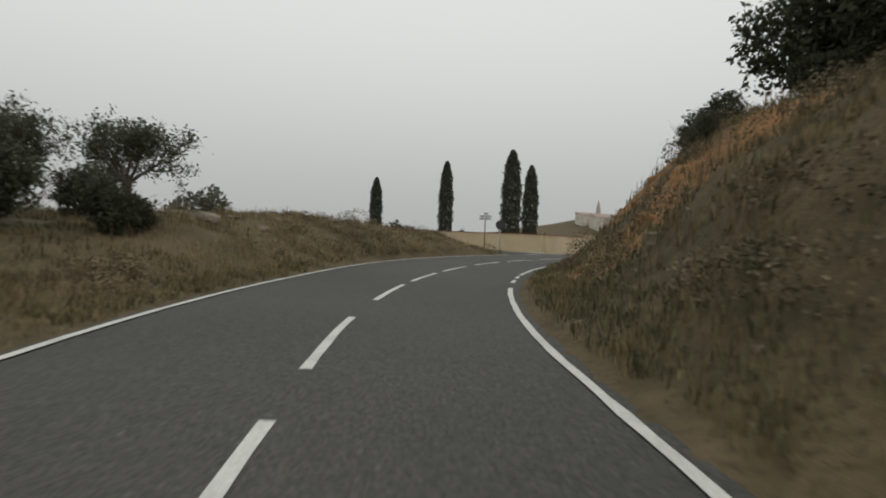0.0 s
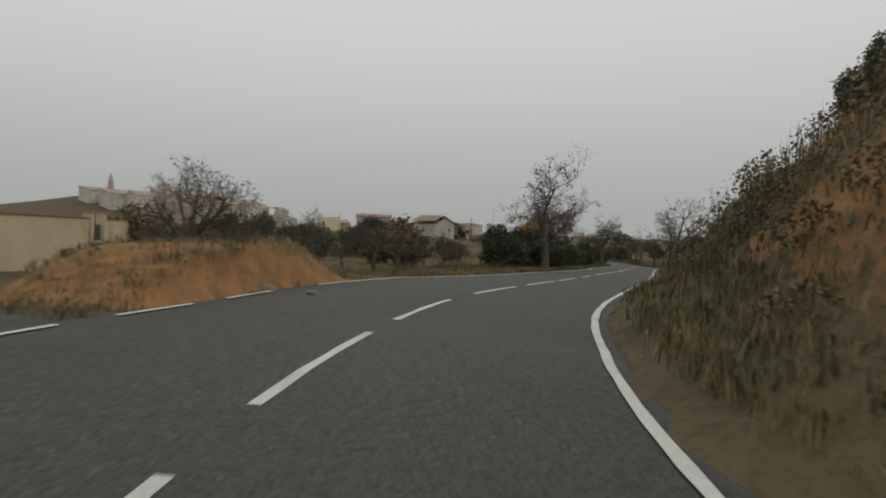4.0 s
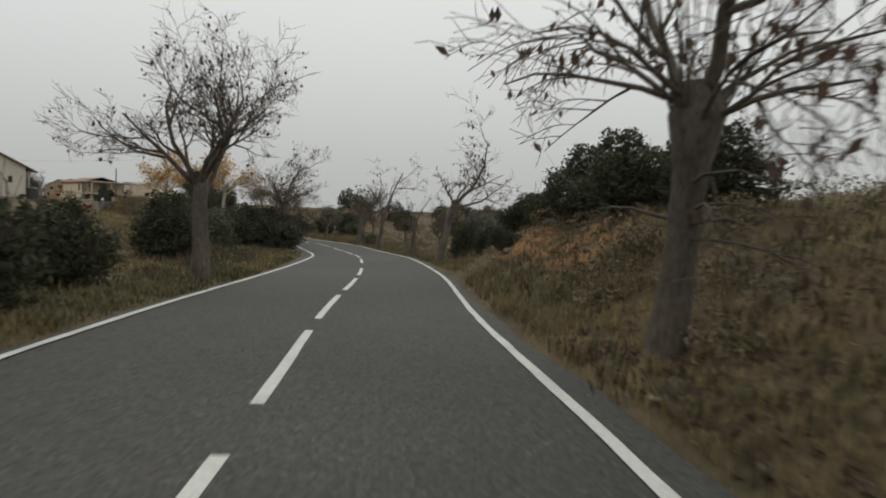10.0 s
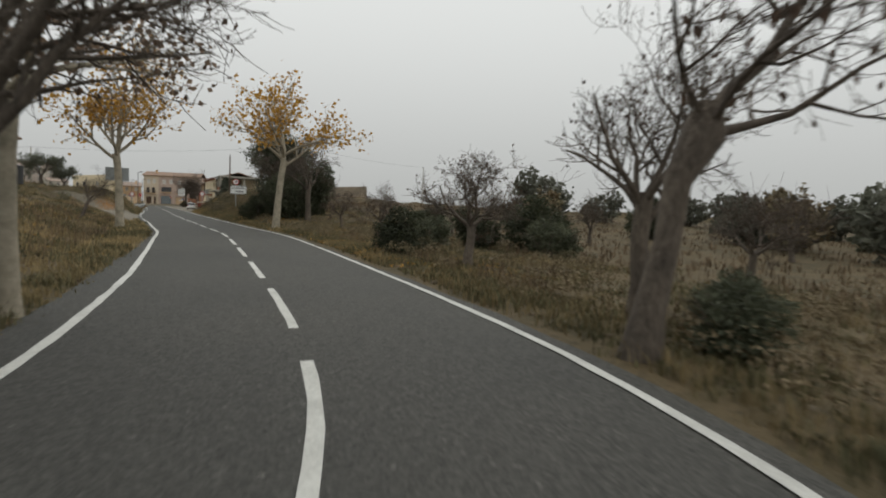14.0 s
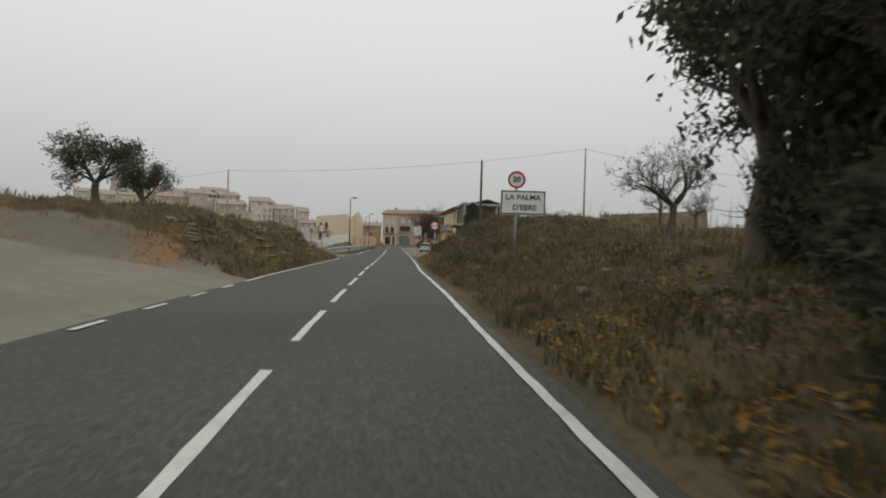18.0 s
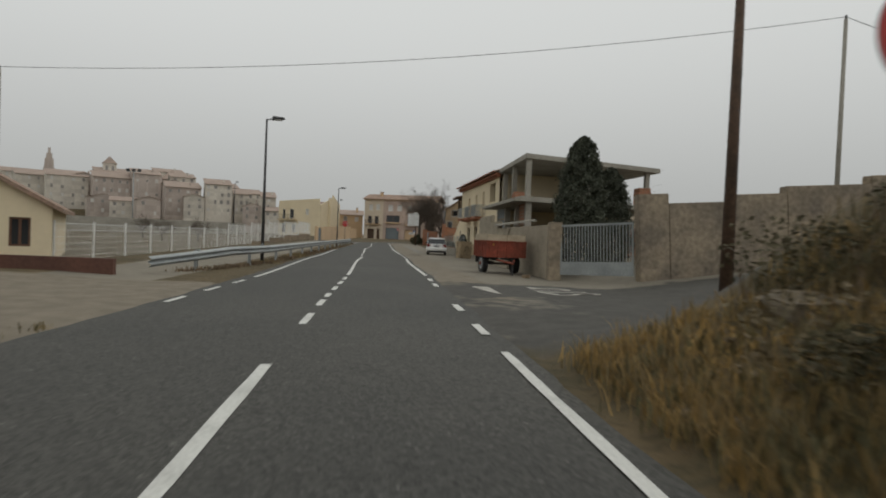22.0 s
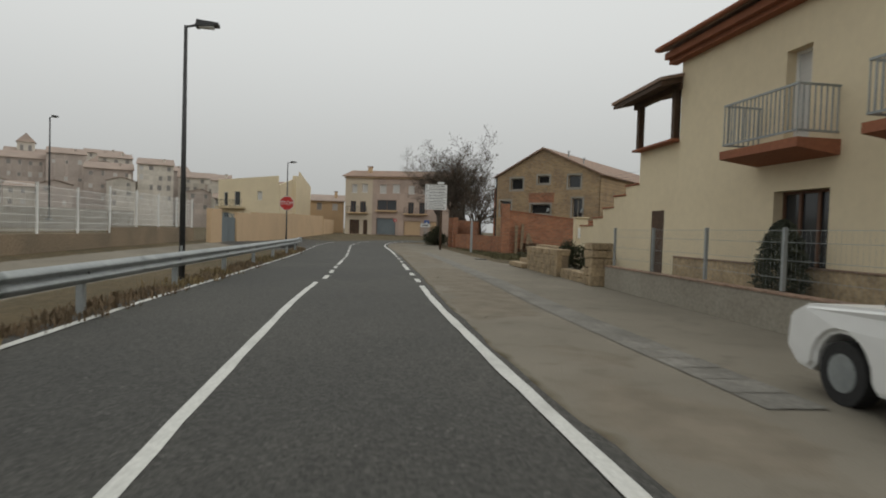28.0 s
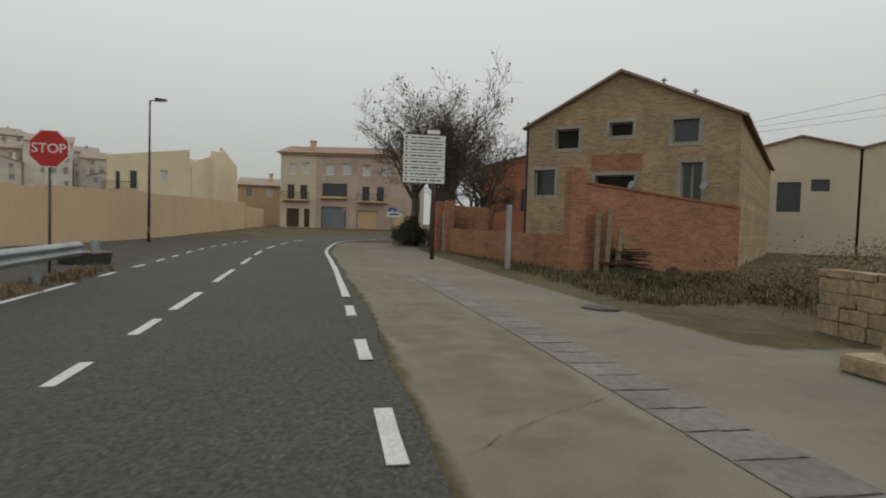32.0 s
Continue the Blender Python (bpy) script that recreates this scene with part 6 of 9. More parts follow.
# top of the cutting
for key, x, y, sc, rz in (("bush_a", -54.2, -205.5, 1.0, 0), ("bush_c", -55.0, -207.2, 0.7, 40), ("bush_a", -51.4, -209.8, 1.9, 0), ("bush_a", -49.9, -211.6, 2.1, 80), ("bush_b", -50.2, -208.6, 1.7, 30), ("bush_c", -54.3, -211.4, 0.55, 90), ("bush_c", -51.6, -222, 0.6, 150), ("bush_b", -51.5, -212.0, 0.8, 200), ("bush_a", -50.4, -185.6, 0.55, 0), ("bush_b", -48.9, -184.0, 0.6, 40), ("bush_c", -51.0, -186.7, 0.6, 0), ("bush_a", -45.6, -179.2, 0.7, 0), ("bush_b", -52.5, -193.0, 0.5, 60)):
    plant(key, x, y, "spreading evergreen oak on top of the bank" if sc > 1.5 else "dark evergreen shrub on the orange earth bank" if "bush" in key else "spreading holm oak on top of the bank", "bush" if "bush" in key else "tree", "bank shrubs", sc, rz)
for x, y, sc in ((-43.0, -180.7, 0.7), (-41.2, -179.4, 0.6), (-38.6, -176.2, 0.6)):
    plant("dead", x, y, "small bare tree on top of the bank", scale=sc, rz=x * 40)
# left of the road, second stretch
plant("pollard_a", -43.1, -160.0, "old pollarded mulberry with hanging brown seed bunches", scale=1.15, rz=20)
plant("bare_a", -36.9, -150.2, "bare roadside tree with fine twigs", scale=1.05)
plant("bare_b", -33.4, -146.5, "bare roadside tree with fine twigs", scale=0.9, rz=130)
for s, d, key, sc, rz in ((113, -6.4, "bush_a", 1.4, 40), (115.5, -6.6, "bush_c", 1.5, 90), (118, -6.2, "bush_a", 1.45, 120), (120, -5.6, "bush_b", 1.5, 0), (122.5, -6.0, "bush_a", 1.5, 70), (125, -5.8, "bush_c", 1.5, 30), (127.5, -5.9, "bush_a", 1.4, 140), (130, -5.6, "bush_b", 1.4, 60), (133, -5.6, "bush_a", 1.2, 90), (142, -5.8, "bush_c", 1.4, 60), (144, -5.2, "bush_a", 1.3, 200), (146.3, -5.4, "bush_b", 1.3, 120), (149, -5.3, "bush_a", 0.85, 20), (158, -6.6, "bush_a", 1.15, 20), (161, -7.0, "bush_c", 1.0, 80), (177, -5.4, "bush_a", 1.15, 0), (179.5, -5.0, "bush_b", 1.3, 40), (182, -5.0, "bush_a", 1.2, 100), (184.5, -5.4, "bush_c", 1.1, 0), (174, -7.0, "bush_b", 1.2, 0), (187, -5.8, "bush_a", 1.0, 50)):
    x, y = R(s, d)
    plant(key, x, y, "dense dark green roadside bush", "bush", "roadside bushes", sc, rz)
plant("bare_a", -19.0, -131.0, "bare walnut tree with a stout trunk", scale=1.05, rz=60)
for k, (x, y, sc) in enumerate(((-13.4, -118.0, 1.1), (-11.2, -115.8, 1.2), (-9.2, -113.3, 1.2), (-7.6, -111.2, 1.15), (-6.3, -108.8, 1.0), (-14.5, -116.0, 1.2), (-10.5, -110.5, 1.3))):
    plant(("bush_c", "bush_b", "bush_a")[k % 3], x, y, "dense dark green roadside bush", "bush", "roadside bushes", sc, 57 * k)
plant("pollard_b", -4.6, -109.0, "pollarded tree above dark bushes", scale=1.15, rz=0)
for k, (x, y, sc) in enumerate(((-5.8, -110.9, 1.25), (-5.1, -108.5, 1.2), (-4.7, -106.2, 1.15), (-6.8, -112.8, 1.25), (-6.2, -109.2, 1.45), (-5.4, -107.2, 1.3))):
    plant(("bush_a", "bush_c")[k % 2], x, y, "dark bush round the pollard's trunk", "bush", "roadside bushes", 0.88 * sc, 71 * k)
plant("bare_b", -3.0, -104.5, "bare roadside tree with a slanting trunk", scale=0.95, rz=0, lean=(0, 14))
plant("plane_a_pale", -2.7, -102.0, "young plane tree with pale withered leaves", scale=0.72, rz=90)
# right of the road, second stretch
plant("leaning", -23.1, -148.1, "old leaning pollard tree with a sawn-off stub", scale=1.05, rz=-40)
plant("pollard_b", -18.5, -142.7, "old pollard tree with long shoots", scale=1.0, rz=210, lean=(0, 8))
plant("dead", -9.6, -152.1, "small dead tree standing on the hillside", scale=1.35, rz=30)
plant("bush_a", -16.4, -149.4, "round dark bush on the grassy bank", "bush", scale=1.05)
plant("bush_c", -14.5, -151.0, "grey-green bush on the grassy bank", "bush", scale=0.8)
for k, (s, d, sc) in enumerate(((131, 15, .5), (118, 13, .7), (113, 12, .8), (110, 11, .9), (124, 16, .6), (137, 14, .6), (142, 9, .7), (106, 10.5, .9), (103, 10, .9))):
    x, y = R(s, d)
    plant(("bush_b", "bush_c", "bush_a")[k % 3], x, y, "low dark shrub on the grassy bank", "bush", "bank shrubs", sc, 50 * k)
for k, (s, d, sc) in enumerate(((150, 6.3, .95), (152.5, 6.8, 1.1), (155, 7, 1.05), (157.5, 6.6, .95), (159.5, 6.4, .8), (151, 8.5, 1.1), (154, 9, 1.0), (161, 6.9, .6), (148, 7.4, .8), (156.5, 4.9, .5), (160.5, 5.1, .5))):
    x, y = R(s, d)
    plant(("bush_a", "bush_b")[k % 2], x, y, "dark evergreen bush over the earth outcrop", "bush", "outcrop bushes", sc, 77 * k)
plant("crooked_a", -4.6, -124.6, "old pollard tree with wide twisted branches", scale=1.25, rz=-40, lean=(0, 4))
plant("bush_a", -2.0, -124.0, "dark bush beside the old pollard", "bush", scale=0.95)
plant("almond_a", 1.1, -126.6, "bare almond tree in the dry field", scale=0.9, group="almond trees")
plant("stump", -1.2, -118.7, "dead tree stump with thin shoots", scale=1.0)
plant("crooked_b", 1.65, -111.7, "old pollard tree with a split trunk", scale=1.15, rz=170, lean=(0, 5))
plant("crooked_a", 3.6, -106.1, "old pollard tree with a split trunk", scale=1.1, rz=-20, lean=(0, 4))
plant("bare_b", 5.7, -104.0, "bare field tree with a crooked trunk", scale=0.8, rz=0)
plant("almond_c", 7.4, -95.4, "bare almond tree in the dry field", scale=1.0, group="almond trees")
for k, (x, y, sc) in enumerate(((10.7, -108.6, .85), (15.1, -83.7, .9), (25.6, -94, .9), (20, -110, .8), (16, -118, .85), (30, -105, .8), (24, -122, .9), (10, -81, .8), (10.3, -72.5, .75), (17, -76, .85), (22, -84, .8), (14, -100, .8), (34, -88, .8))):
    plant(("almond_a", "almond_b", "almond_c")[k % 3], x, y, AL, group="almond trees", scale=sc, rz=61 * k)
for k, (x, y, sc) in enumerate(((4.9, -106.3, .6), (12.9, -86.5, 1.2), (15.5, -88, 1.3), (14, -91, 1.0), (28, -112, 1.5), (33, -100, 1.6), (38, -92, 1.6), (36, -110, 1.8), (31, -80, 1.5), (26, -70, 1.4), (40, -118, 1.8), (22, -128, 1.5), (30, -126, 1.6), (18, -70, 1.2), (6.2, -92.5, .8), (9, -89, .9))):
    plant(("bush_c", "bush_b", "bush_a")[k % 3], x, y, "bushy dark growth at the edge of the field", "bush", "field bushes", sc, 43 * k)
# third stretch
plant("plane_a", 5.5, -74.5, "young plane tree with pale bark and golden autumn leaves", scale=1.2, rz=30, lean=(0, 5))
plant("plane_b", -2.6, -79.0, "young plane tree with pale bark and golden autumn leaves", scale=1.0, rz=200)
plant("bare_b", -4.3, -78.2, "small leaning bare tree under the plane", scale=0.45, rz=40, lean=(0, 25))
for x, y, sc, rz, key in ((5.9, -63.6, .95, 0, "bush_a"), (7.4, -64.6, 1.15, 80, "bush_b"), (8.9, -65.0, 1.15, 20, "bush_a"), (10.4, -64.0, 1.1, 200, "bush_a"), (7.0, -62.0, 1.0, 130, "bush_c"), (8.6, -59.5, 1.2, 10, "bush_c"), (9.6, -61.5, 1.3, 60, "bush_a")):
    plant(key, x, y, "dense dark bush beside the road", "bush", "roadside bushes", sc, rz)
plant("bare_a", 7.6, -63.4, "bare dark tree rising from the bushes", scale=0.9, rz=10)
plant("olive_b", 8.6, -60.0, "tall grey-green olive beside the road", scale=1.5, rz=60, tall=1.2)
for k, (x, y, sc, tl) in enumerate(((7.6, -63.0, 1.5, 1.5), (8.8, -61.0, 1.6, 1.7), (8.2, -65.0, 1.4, 1.4), (9.6, -58.0, 1.5, 1.5), (10.5, -63.5, 1.6, 1.6))):
    plant(("bush_c", "bush_a")[k % 2], x, y, "tall dark thicket beside the road", "bush", "roadside bushes", sc, 67 * k, tall=tl)
plant("olive_b", 8.9, -56.3, "tall grey-green olive beside the road", scale=1.5, rz=200, tall=1.25)
plant("olive_a", 10.3, -56.0, "tall grey-green olive beside the road", scale=1.3, rz=80, tall=1.2)
plant("bush_c", 9.5, -56.6, "dense dark bush beside the road", "bush", "roadside bushes", 1.1, 20, tall=1.2)
plant("bare_b", 9.4, -66.5, "bare dark tree rising from the bushes", scale=1.05, rz=80)
plant("almond_b", 12.0, -46.1, "bare almond tree on the bank", scale=0.95, rz=0, group="almond trees")
plant("almond_c", 18.9, -30.0, "bare almond tree on the bank", scale=0.7, rz=0, group="almond trees")
plant("almond_a", 20.7, -31.3, "bare almond tree on the bank", scale=0.7, rz=90, group="almond trees")
plant("olive_a", -11.7, -38.6, "grey-green olive tree on the terrace", scale=1.0, rz=10)
plant("olive_b", -9.7, -38.2, "grey-green olive tree on the terrace", scale=0.75, rz=120)
# street
plant("conifer", 10.2, -0.4, "dark conifer behind the yard gate", scale=0.68, tall=1.32)
plant("conifer", 11.9, 0.6, "dark conifer behind the yard gate", scale=0.62, rz=60, tall=1.12)
plant("conifer", 9.0, 31.5, "small dark conifer at the house door", scale=0.28, z=-0.1)
plant("bare_a", 8.6, 77.5, "bare street tree with a dense twiggy crown", scale=1.75, rz=0)
plant("bare_b", 9.6, 79.5, "bare street tree with a dense twiggy crown", scale=1.65, rz=120)
plant("bare_a", 7.0, 78.6, "bare street tree with a dense twiggy crown", scale=1.5, rz=220)
plant("bare_b", 8.3, 78.9, "bare street tree with a dense twiggy crown", scale=1.45, rz=300)
plant("bare_a", 8.9, 76.9, "bare street tree with a dense twiggy crown", scale=1.35, rz=75)
plant("bush_a", 6.6, 77.6, "dark shrub at the foot of the street tree", "bush", scale=0.9)
plant("bush_c", 9.4, 70.3, "yellowing climber inside the brick yard", "bush", scale=0.8)
plant("almond_c", 9.6, 73.8, "thin bare tree inside the brick yard", scale=1.5)
plant("bare_b", 10.6, 75.0, "bare tree inside the brick yard", scale=1.2, rz=40)
plant("bush_b", 8.7, 42.4, "dark shrub over the stone wall", "bush", scale=0.65, z=0.1)
plant("bush_c", 8.8, 40.8, "dark shrub over the stone wall", "bush", scale=0.5, z=0.1)
for x, y, sc in ((-13.5, 22, .5), (-15.5, 20, .5), (-21, 30, .6)):
    plant("almond_b", x, y, "small pruned tree beside the sports ground", scale=sc, rz=x * 9)
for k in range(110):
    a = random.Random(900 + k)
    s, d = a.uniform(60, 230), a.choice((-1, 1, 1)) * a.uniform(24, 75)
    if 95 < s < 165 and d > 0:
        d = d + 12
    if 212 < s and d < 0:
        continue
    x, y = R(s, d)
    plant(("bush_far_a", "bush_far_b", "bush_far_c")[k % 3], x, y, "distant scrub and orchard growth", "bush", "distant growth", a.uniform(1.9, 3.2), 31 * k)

# ================= things along the country road =================
def ground_at(x, y):
    return float(land([(x, y)])[0][0])


def sign_post(ob, h, r=0.035, mat=GALV, x=0.0, y=0.03):
    return part("post", rodded((x, y, -0.4), (x, y, h), r, n=10), mat, ob, smooth=True)


def disc(parent, name, z, r, y, mat, n=40, thick=0.012, x=0.0, label=""):
    return part(name, rodded((x, y, z), (x, y - thick, z), r, n=n), mat, parent, label)


def ring(parent, name, z, r0, r1, y, mat, n=40, thick=0.006):
    bm = bmesh.new()
    rows = []
    for rr, yy in ((r0, y), (r0, y - thick), (r1, y - thick), (r1, y)):
        rows.append([bm.verts.new((rr * math.cos(a * 2 * math.pi / n), yy, z + rr * math.sin(a * 2 * math.pi / n))) for a in range(n)])
    for k in range(4):
        p, q = rows[k], rows[(k + 1) % 4]
        for a in range(n):
            bm.faces.new((p[a], p[(a + 1) % n], q[(a + 1) % n], q[a]))
    return part(name, bm, mat, parent)


def round_sign(x, y, z, h, label, r=0.3, rz=0, group="round road signs"):
    ob = thing("road_sign", x, y, z, label, "road sign", group, rz)
    sign_post(ob, h - z + r * 0.9)
    plate = disc(ob, "plate", h - z, r, 0.0, GALV, label="grey metal back plate")
    disc(plate, "face", h - z, r * 0.99, -0.014, SIGNWHITE, thick=0.004)
    ring(plate, "rim", h - z, r * 0.76, r, -0.019, SIGNRED)
    return ob, plate, h - z


def little_car(parent, x, z, s, mat, y=-0.024):
    bm = bmesh.new()
    box(bm, x - s, y - 0.003, z - 0.35 * s, x + s, y, z + 0.2 * s)
    prism(bm, [(x - 0.8 * s, z + 0.2 * s), (x + 0.8 * s, z + 0.2 * s), (x + 0.55 * s, z + 0.75 * s), (x - 0.55 * s, z + 0.75 * s)], "y", y - 0.003, y)
    box(bm, x - 0.85 * s, y - 0.003, z - 0.7 * s, x - 0.5 * s, y, z - 0.35 * s)
    box(bm, x + 0.5 * s, y - 0.003, z - 0.7 * s, x + 0.85 * s, y, z - 0.35 * s)
    part("car_symbol", bm, mat, parent)
    part("symbol_window", boxed(x - 0.5 * s, y - 0.005, z + 0.28 * s, x + 0.5 * s, y - 0.003, z + 0.6 * s), SIGNWHITE, parent)


def no_overtaking(x, y, z, h, label, r=0.42, rz=0):
    ob, plate, c = round_sign(x, y, z, h, label, r, rz)
    little_car(plate, -0.13 * r / 0.3, c, 0.085 * r / 0.3, SIGNRED)
    little_car(plate, 0.13 * r / 0.3, c, 0.085 * r / 0.3, SIGNBLACK)
    return ob


def octagon(parent, name, z, r, y, mat, thick=0.012, label=""):
    pts = [(r * math.cos(math.radians(22.5 + 45 * k)), z + r * math.sin(math.radians(22.5 + 45 * k))) for k in range(8)]
    return part(name, prism(bmesh.new(), pts, "y", y - thick, y), mat, parent, label)


# the cemetery wall and its gate
CORNER = (-72.4, -166.1)
cem = thing("cemetery_wall", *CORNER, 2.76, "cream rendered cemetery wall with a thin tile coping", "wall", kind="structure")
def cem_run(p, q, h0, h1, z):
    p, q = (p[0] - CORNER[0], p[1] - CORNER[1]), (q[0] - CORNER[0], q[1] - CORNER[1])
    run_wall(cem, p, q, h0, h1, WALLCREAM, 0.3, "wall", z)
    n = math.hypot(q[0] - p[0], q[1] - p[1])
    bm = prism(bmesh.new(), [(-0.05, h0), (n + 0.05, h1), (n + 0.05, h1 + 0.07), (-0.05, h0 + 0.07)], "y", -0.22, 0.22)
    part("coping", bm, TERRACOTTA, cem, "thin terracotta coping", facing(p, q))


cem_run((-72.55, -166.05), (-116, -150.3), 1.9, 1.9, -3)
cem_run((-72.4, -166.0), (-72.0, -146.6), 1.9, 1.75, -3)
cem_run((-71.85, -142.4), (-71.4, -128.0), 1.7, 1.6, -3)
for x, y in ((-72.0, -146.2), (-71.9, -142.8)):
    p = part("gate_pillar", boxed(x - CORNER[0] - 0.3, y - CORNER[1] - 0.3, -3, x - CORNER[0] + 0.3, y - CORNER[1] + 0.3, 2.15, bevel=0.02), WALLCREAM, cem)
    part("pillar_cap", boxed(x - CORNER[0] - 0.38, y - CORNER[1] - 0.38, 2.15, x - CORNER[0] + 0.38, y - CORNER[1] + 0.38, 2.27, bevel=0.02), STONE, p)
bm = bmesh.new()
for k in range(16):
    rod(bm, (0.42 + 0.006 * k, 20.25 + 0.18 * k, -1.5), (0.42 + 0.006 * k, 20.25 + 0.18 * k, 1.3), 0.02, n=5)
for z in (-1.2, 1.1):
    rod(bm, (0.42, 20.2, z), (0.52, 23.0, z), 0.025, n=5)
part("gate", bm, DARKMETAL, cem, "dark iron bar gate")
niche = part("meter_niche", boxed(-1.75, -0.45, -1.45, -0.95, -0.13, -0.5), WALLCREAM, cem, "small rendered meter box with a dark door", pose(0, 0, 0, 0, 0, -20))
part("niche_door", boxed(-1.55, -0.47, -0.95, -1.15, -0.445, -0.62), DARKMETAL, niche)
part("niche_roof", boxed(-1.82, -0.51, -0.5, -0.88, -0.13, -0.43), TERRACOTTA, niche)
part("urn", rodded((-0.1, 0, 1.97), (-0.1, 0, 2.3), 0.1, 0.2, 12), STONE, cem, "round stone urn on the corner", smooth=True)

# signs at the cemetery turning
ds = thing("direction_sign", -71.4, -186.5, 2.87, "white direction plates on a brown post", "road sign")
sign_post(ds, 3.35, 0.04, DARKWOOD)
for z0, z1, u0, u1 in ((3.02, 3.2, -0.52, 0.55), (3.22, 3.42, -0.5, 0.58), (3.46, 3.62, -0.12, 0.28)):
    pl8 = part("plate", boxed(u0, -0.03, z0 - 0.2, u1, -0.005, z1 - 0.2, bevel=0.004), SIGNWHITE, ds)
    bm = bmesh.new()
    for a, b in ((0.12, 0.4), (0.46, 0.7), (0.76, 0.9)):
        box(bm, u0 + a * (u1 - u0), -0.035, z0 - 0.2 + 0.06, u0 + b * (u1 - u0), -0.03, z0 - 0.2 + 0.13)
    part("text_bar", bm, SIGNBLACK, pl8)
sb = thing("stop_sign", -69.2, -188.8, 3.13, "dark back of an octagonal sign on a steel post", "road sign", rz=8)
sign_post(sb, 2.45, 0.035)
octagon(sb, "plate", 2.17, 0.37, -0.02, DARKMETAL)

# the road sign by the planes, seen from behind
rs = thing("road_sign", -2.75, -75.5, 0, "ribbed grey metal back of a road sign", "road sign", rz=6)
part("post", boxed(-0.04, 0.0, -0.4, 0.04, 0.08, 3.2), GALV, rs)
panel = part("panel", boxed(-0.7, 0.09, 2.45, 0.4, 0.12, 3.15), GALV, rs)
for k in range(5):
    part("rib", boxed(-0.7, 0.06, 2.47 + 0.155 * k, 0.4, 0.09, 2.5 + 0.155 * k), GALV, panel)

# the village name sign
ts = thing("town_sign", 6.95, -44.7, 0.85, "white place-name sign with black border under a red-ringed speed sign", "road sign", rz=-4)
sign_post(ts, 3.2, 0.05, GALV, -0.24)
plate = part("name_plate", boxed(-0.78, -0.045, 1.62, 0.78, -0.01, 2.5, bevel=0.01), SIGNWHITE, ts)
for a in ((-0.76, 1.64, 0.76, 1.68), (-0.76, 2.44, 0.76, 2.48), (-0.76, 1.68, -0.72, 2.44), (0.72, 1.68, 0.76, 2.44)):
    part("border", boxed(a[0], -0.049, a[1], a[2], -0.044, a[3]), SIGNBLACK, plate)
lettering("LA PALMA", 0.27, SIGNBLACK, plate, pose(0, -0.047, 2.24, 90, 0, 0), bold=0.005)
lettering("D'EBRE", 0.27, SIGNBLACK, plate, pose(0.06, -0.047, 1.88, 90, 0, 0), bold=0.005)
sp = disc(ts, "speed_plate", 2.88, 0.31, -0.02, SIGNWHITE)
ring(sp, "rim", 2.88, 0.235, 0.31, -0.034, SIGNRED)
lettering("50", 0.27, SIGNBLACK, sp, pose(0, -0.036, 2.88, 90, 0, 0), bold=0.01)
sp.location.x = -0.24
ts.scale = (1.08, 1.0, 1.04)

# signs before the village
no_overtaking(4.8, -22.4, 0.4, 2.7, "red-ringed no-overtaking sign on a steel post", 0.34, rz=-3)
no_overtaking(-4.0, -20, 0.75, 2.27, "red-ringed no-overtaking sign beside a warning sign", 0.32, rz=8)
ws = thing("warning_sign", -4.1, -19.2, 0.75, "grey back of a triangular warning sign", "road sign", rz=8)
sign_post(ws, 1.3)
part("plate", prism(bmesh.new(), [(-0.45, 1.15), (0.45, 1.15), (0.0, 1.95)], "y", 0.06, 0.075), GALV, ws)
rb = thing("road_sign", -4.9, -19.6, 0.6, "dark back of a round sign on a thin post", "road sign", "round road signs")
sign_post(rb, 1.6, 0.025, DARKMETAL)
disc(rb, "plate", 1.5, 0.19, 0.06, GALV)

# utility poles and their wires
POLES = {"a": (-20, 8.4, 9.7), "b": (9.5, -12.9, 9.1), "c": (23.7, 1.1, 13.0), "d": (-39, 20, 9.4), "e": (52, 6, 11)}
for key, (x, y, top) in POLES.items():
    z = ground_at(x, y)
    po = thing("utility_pole", x, y, z, "tall weathered grey utility pole with a wire", "pole", "utility poles")
    part("pole", rodded((0, 0, -0.6), (0, 0, top - z), 0.16 if key == "b" else 0.13, 0.09, 10), RAWCONC if key != "b" else DARKWOOD, po, smooth=True)
    part("insulator", rodded((0, 0, top - z), (0, 0, top - z + 0.18), 0.05, n=8), DARKMETAL, po)


def wire(p, q, sag, r=0.014, group="overhead wires"):
    p, q = np.array(p, float), np.array(q, float)
    u = np.linspace(0, 1, 15)[:, None]
    pts = p + (q - p) * u
    pts[:, 2] -= sag * 4 * (u * (1 - u))[:, 0]
    w = Wood(1)
    w.tube(pts, [r] * 15, 4)
    ob = new("overhead_wire", w.mesh("overhead_wire", DARKMETAL))
    tagged(ob, "thin dark overhead wire hung between poles", "wire", group)


def pole_top(k):
    x, y, t = POLES[k]
    return (x, y, t + 0.1)


wire(pole_top("a"), pole_top("c"), 0.9)
wire(pole_top("c"), pole_top("e"), 0.6)
wire(pole_top("a"), pole_top("d"), 0.5)

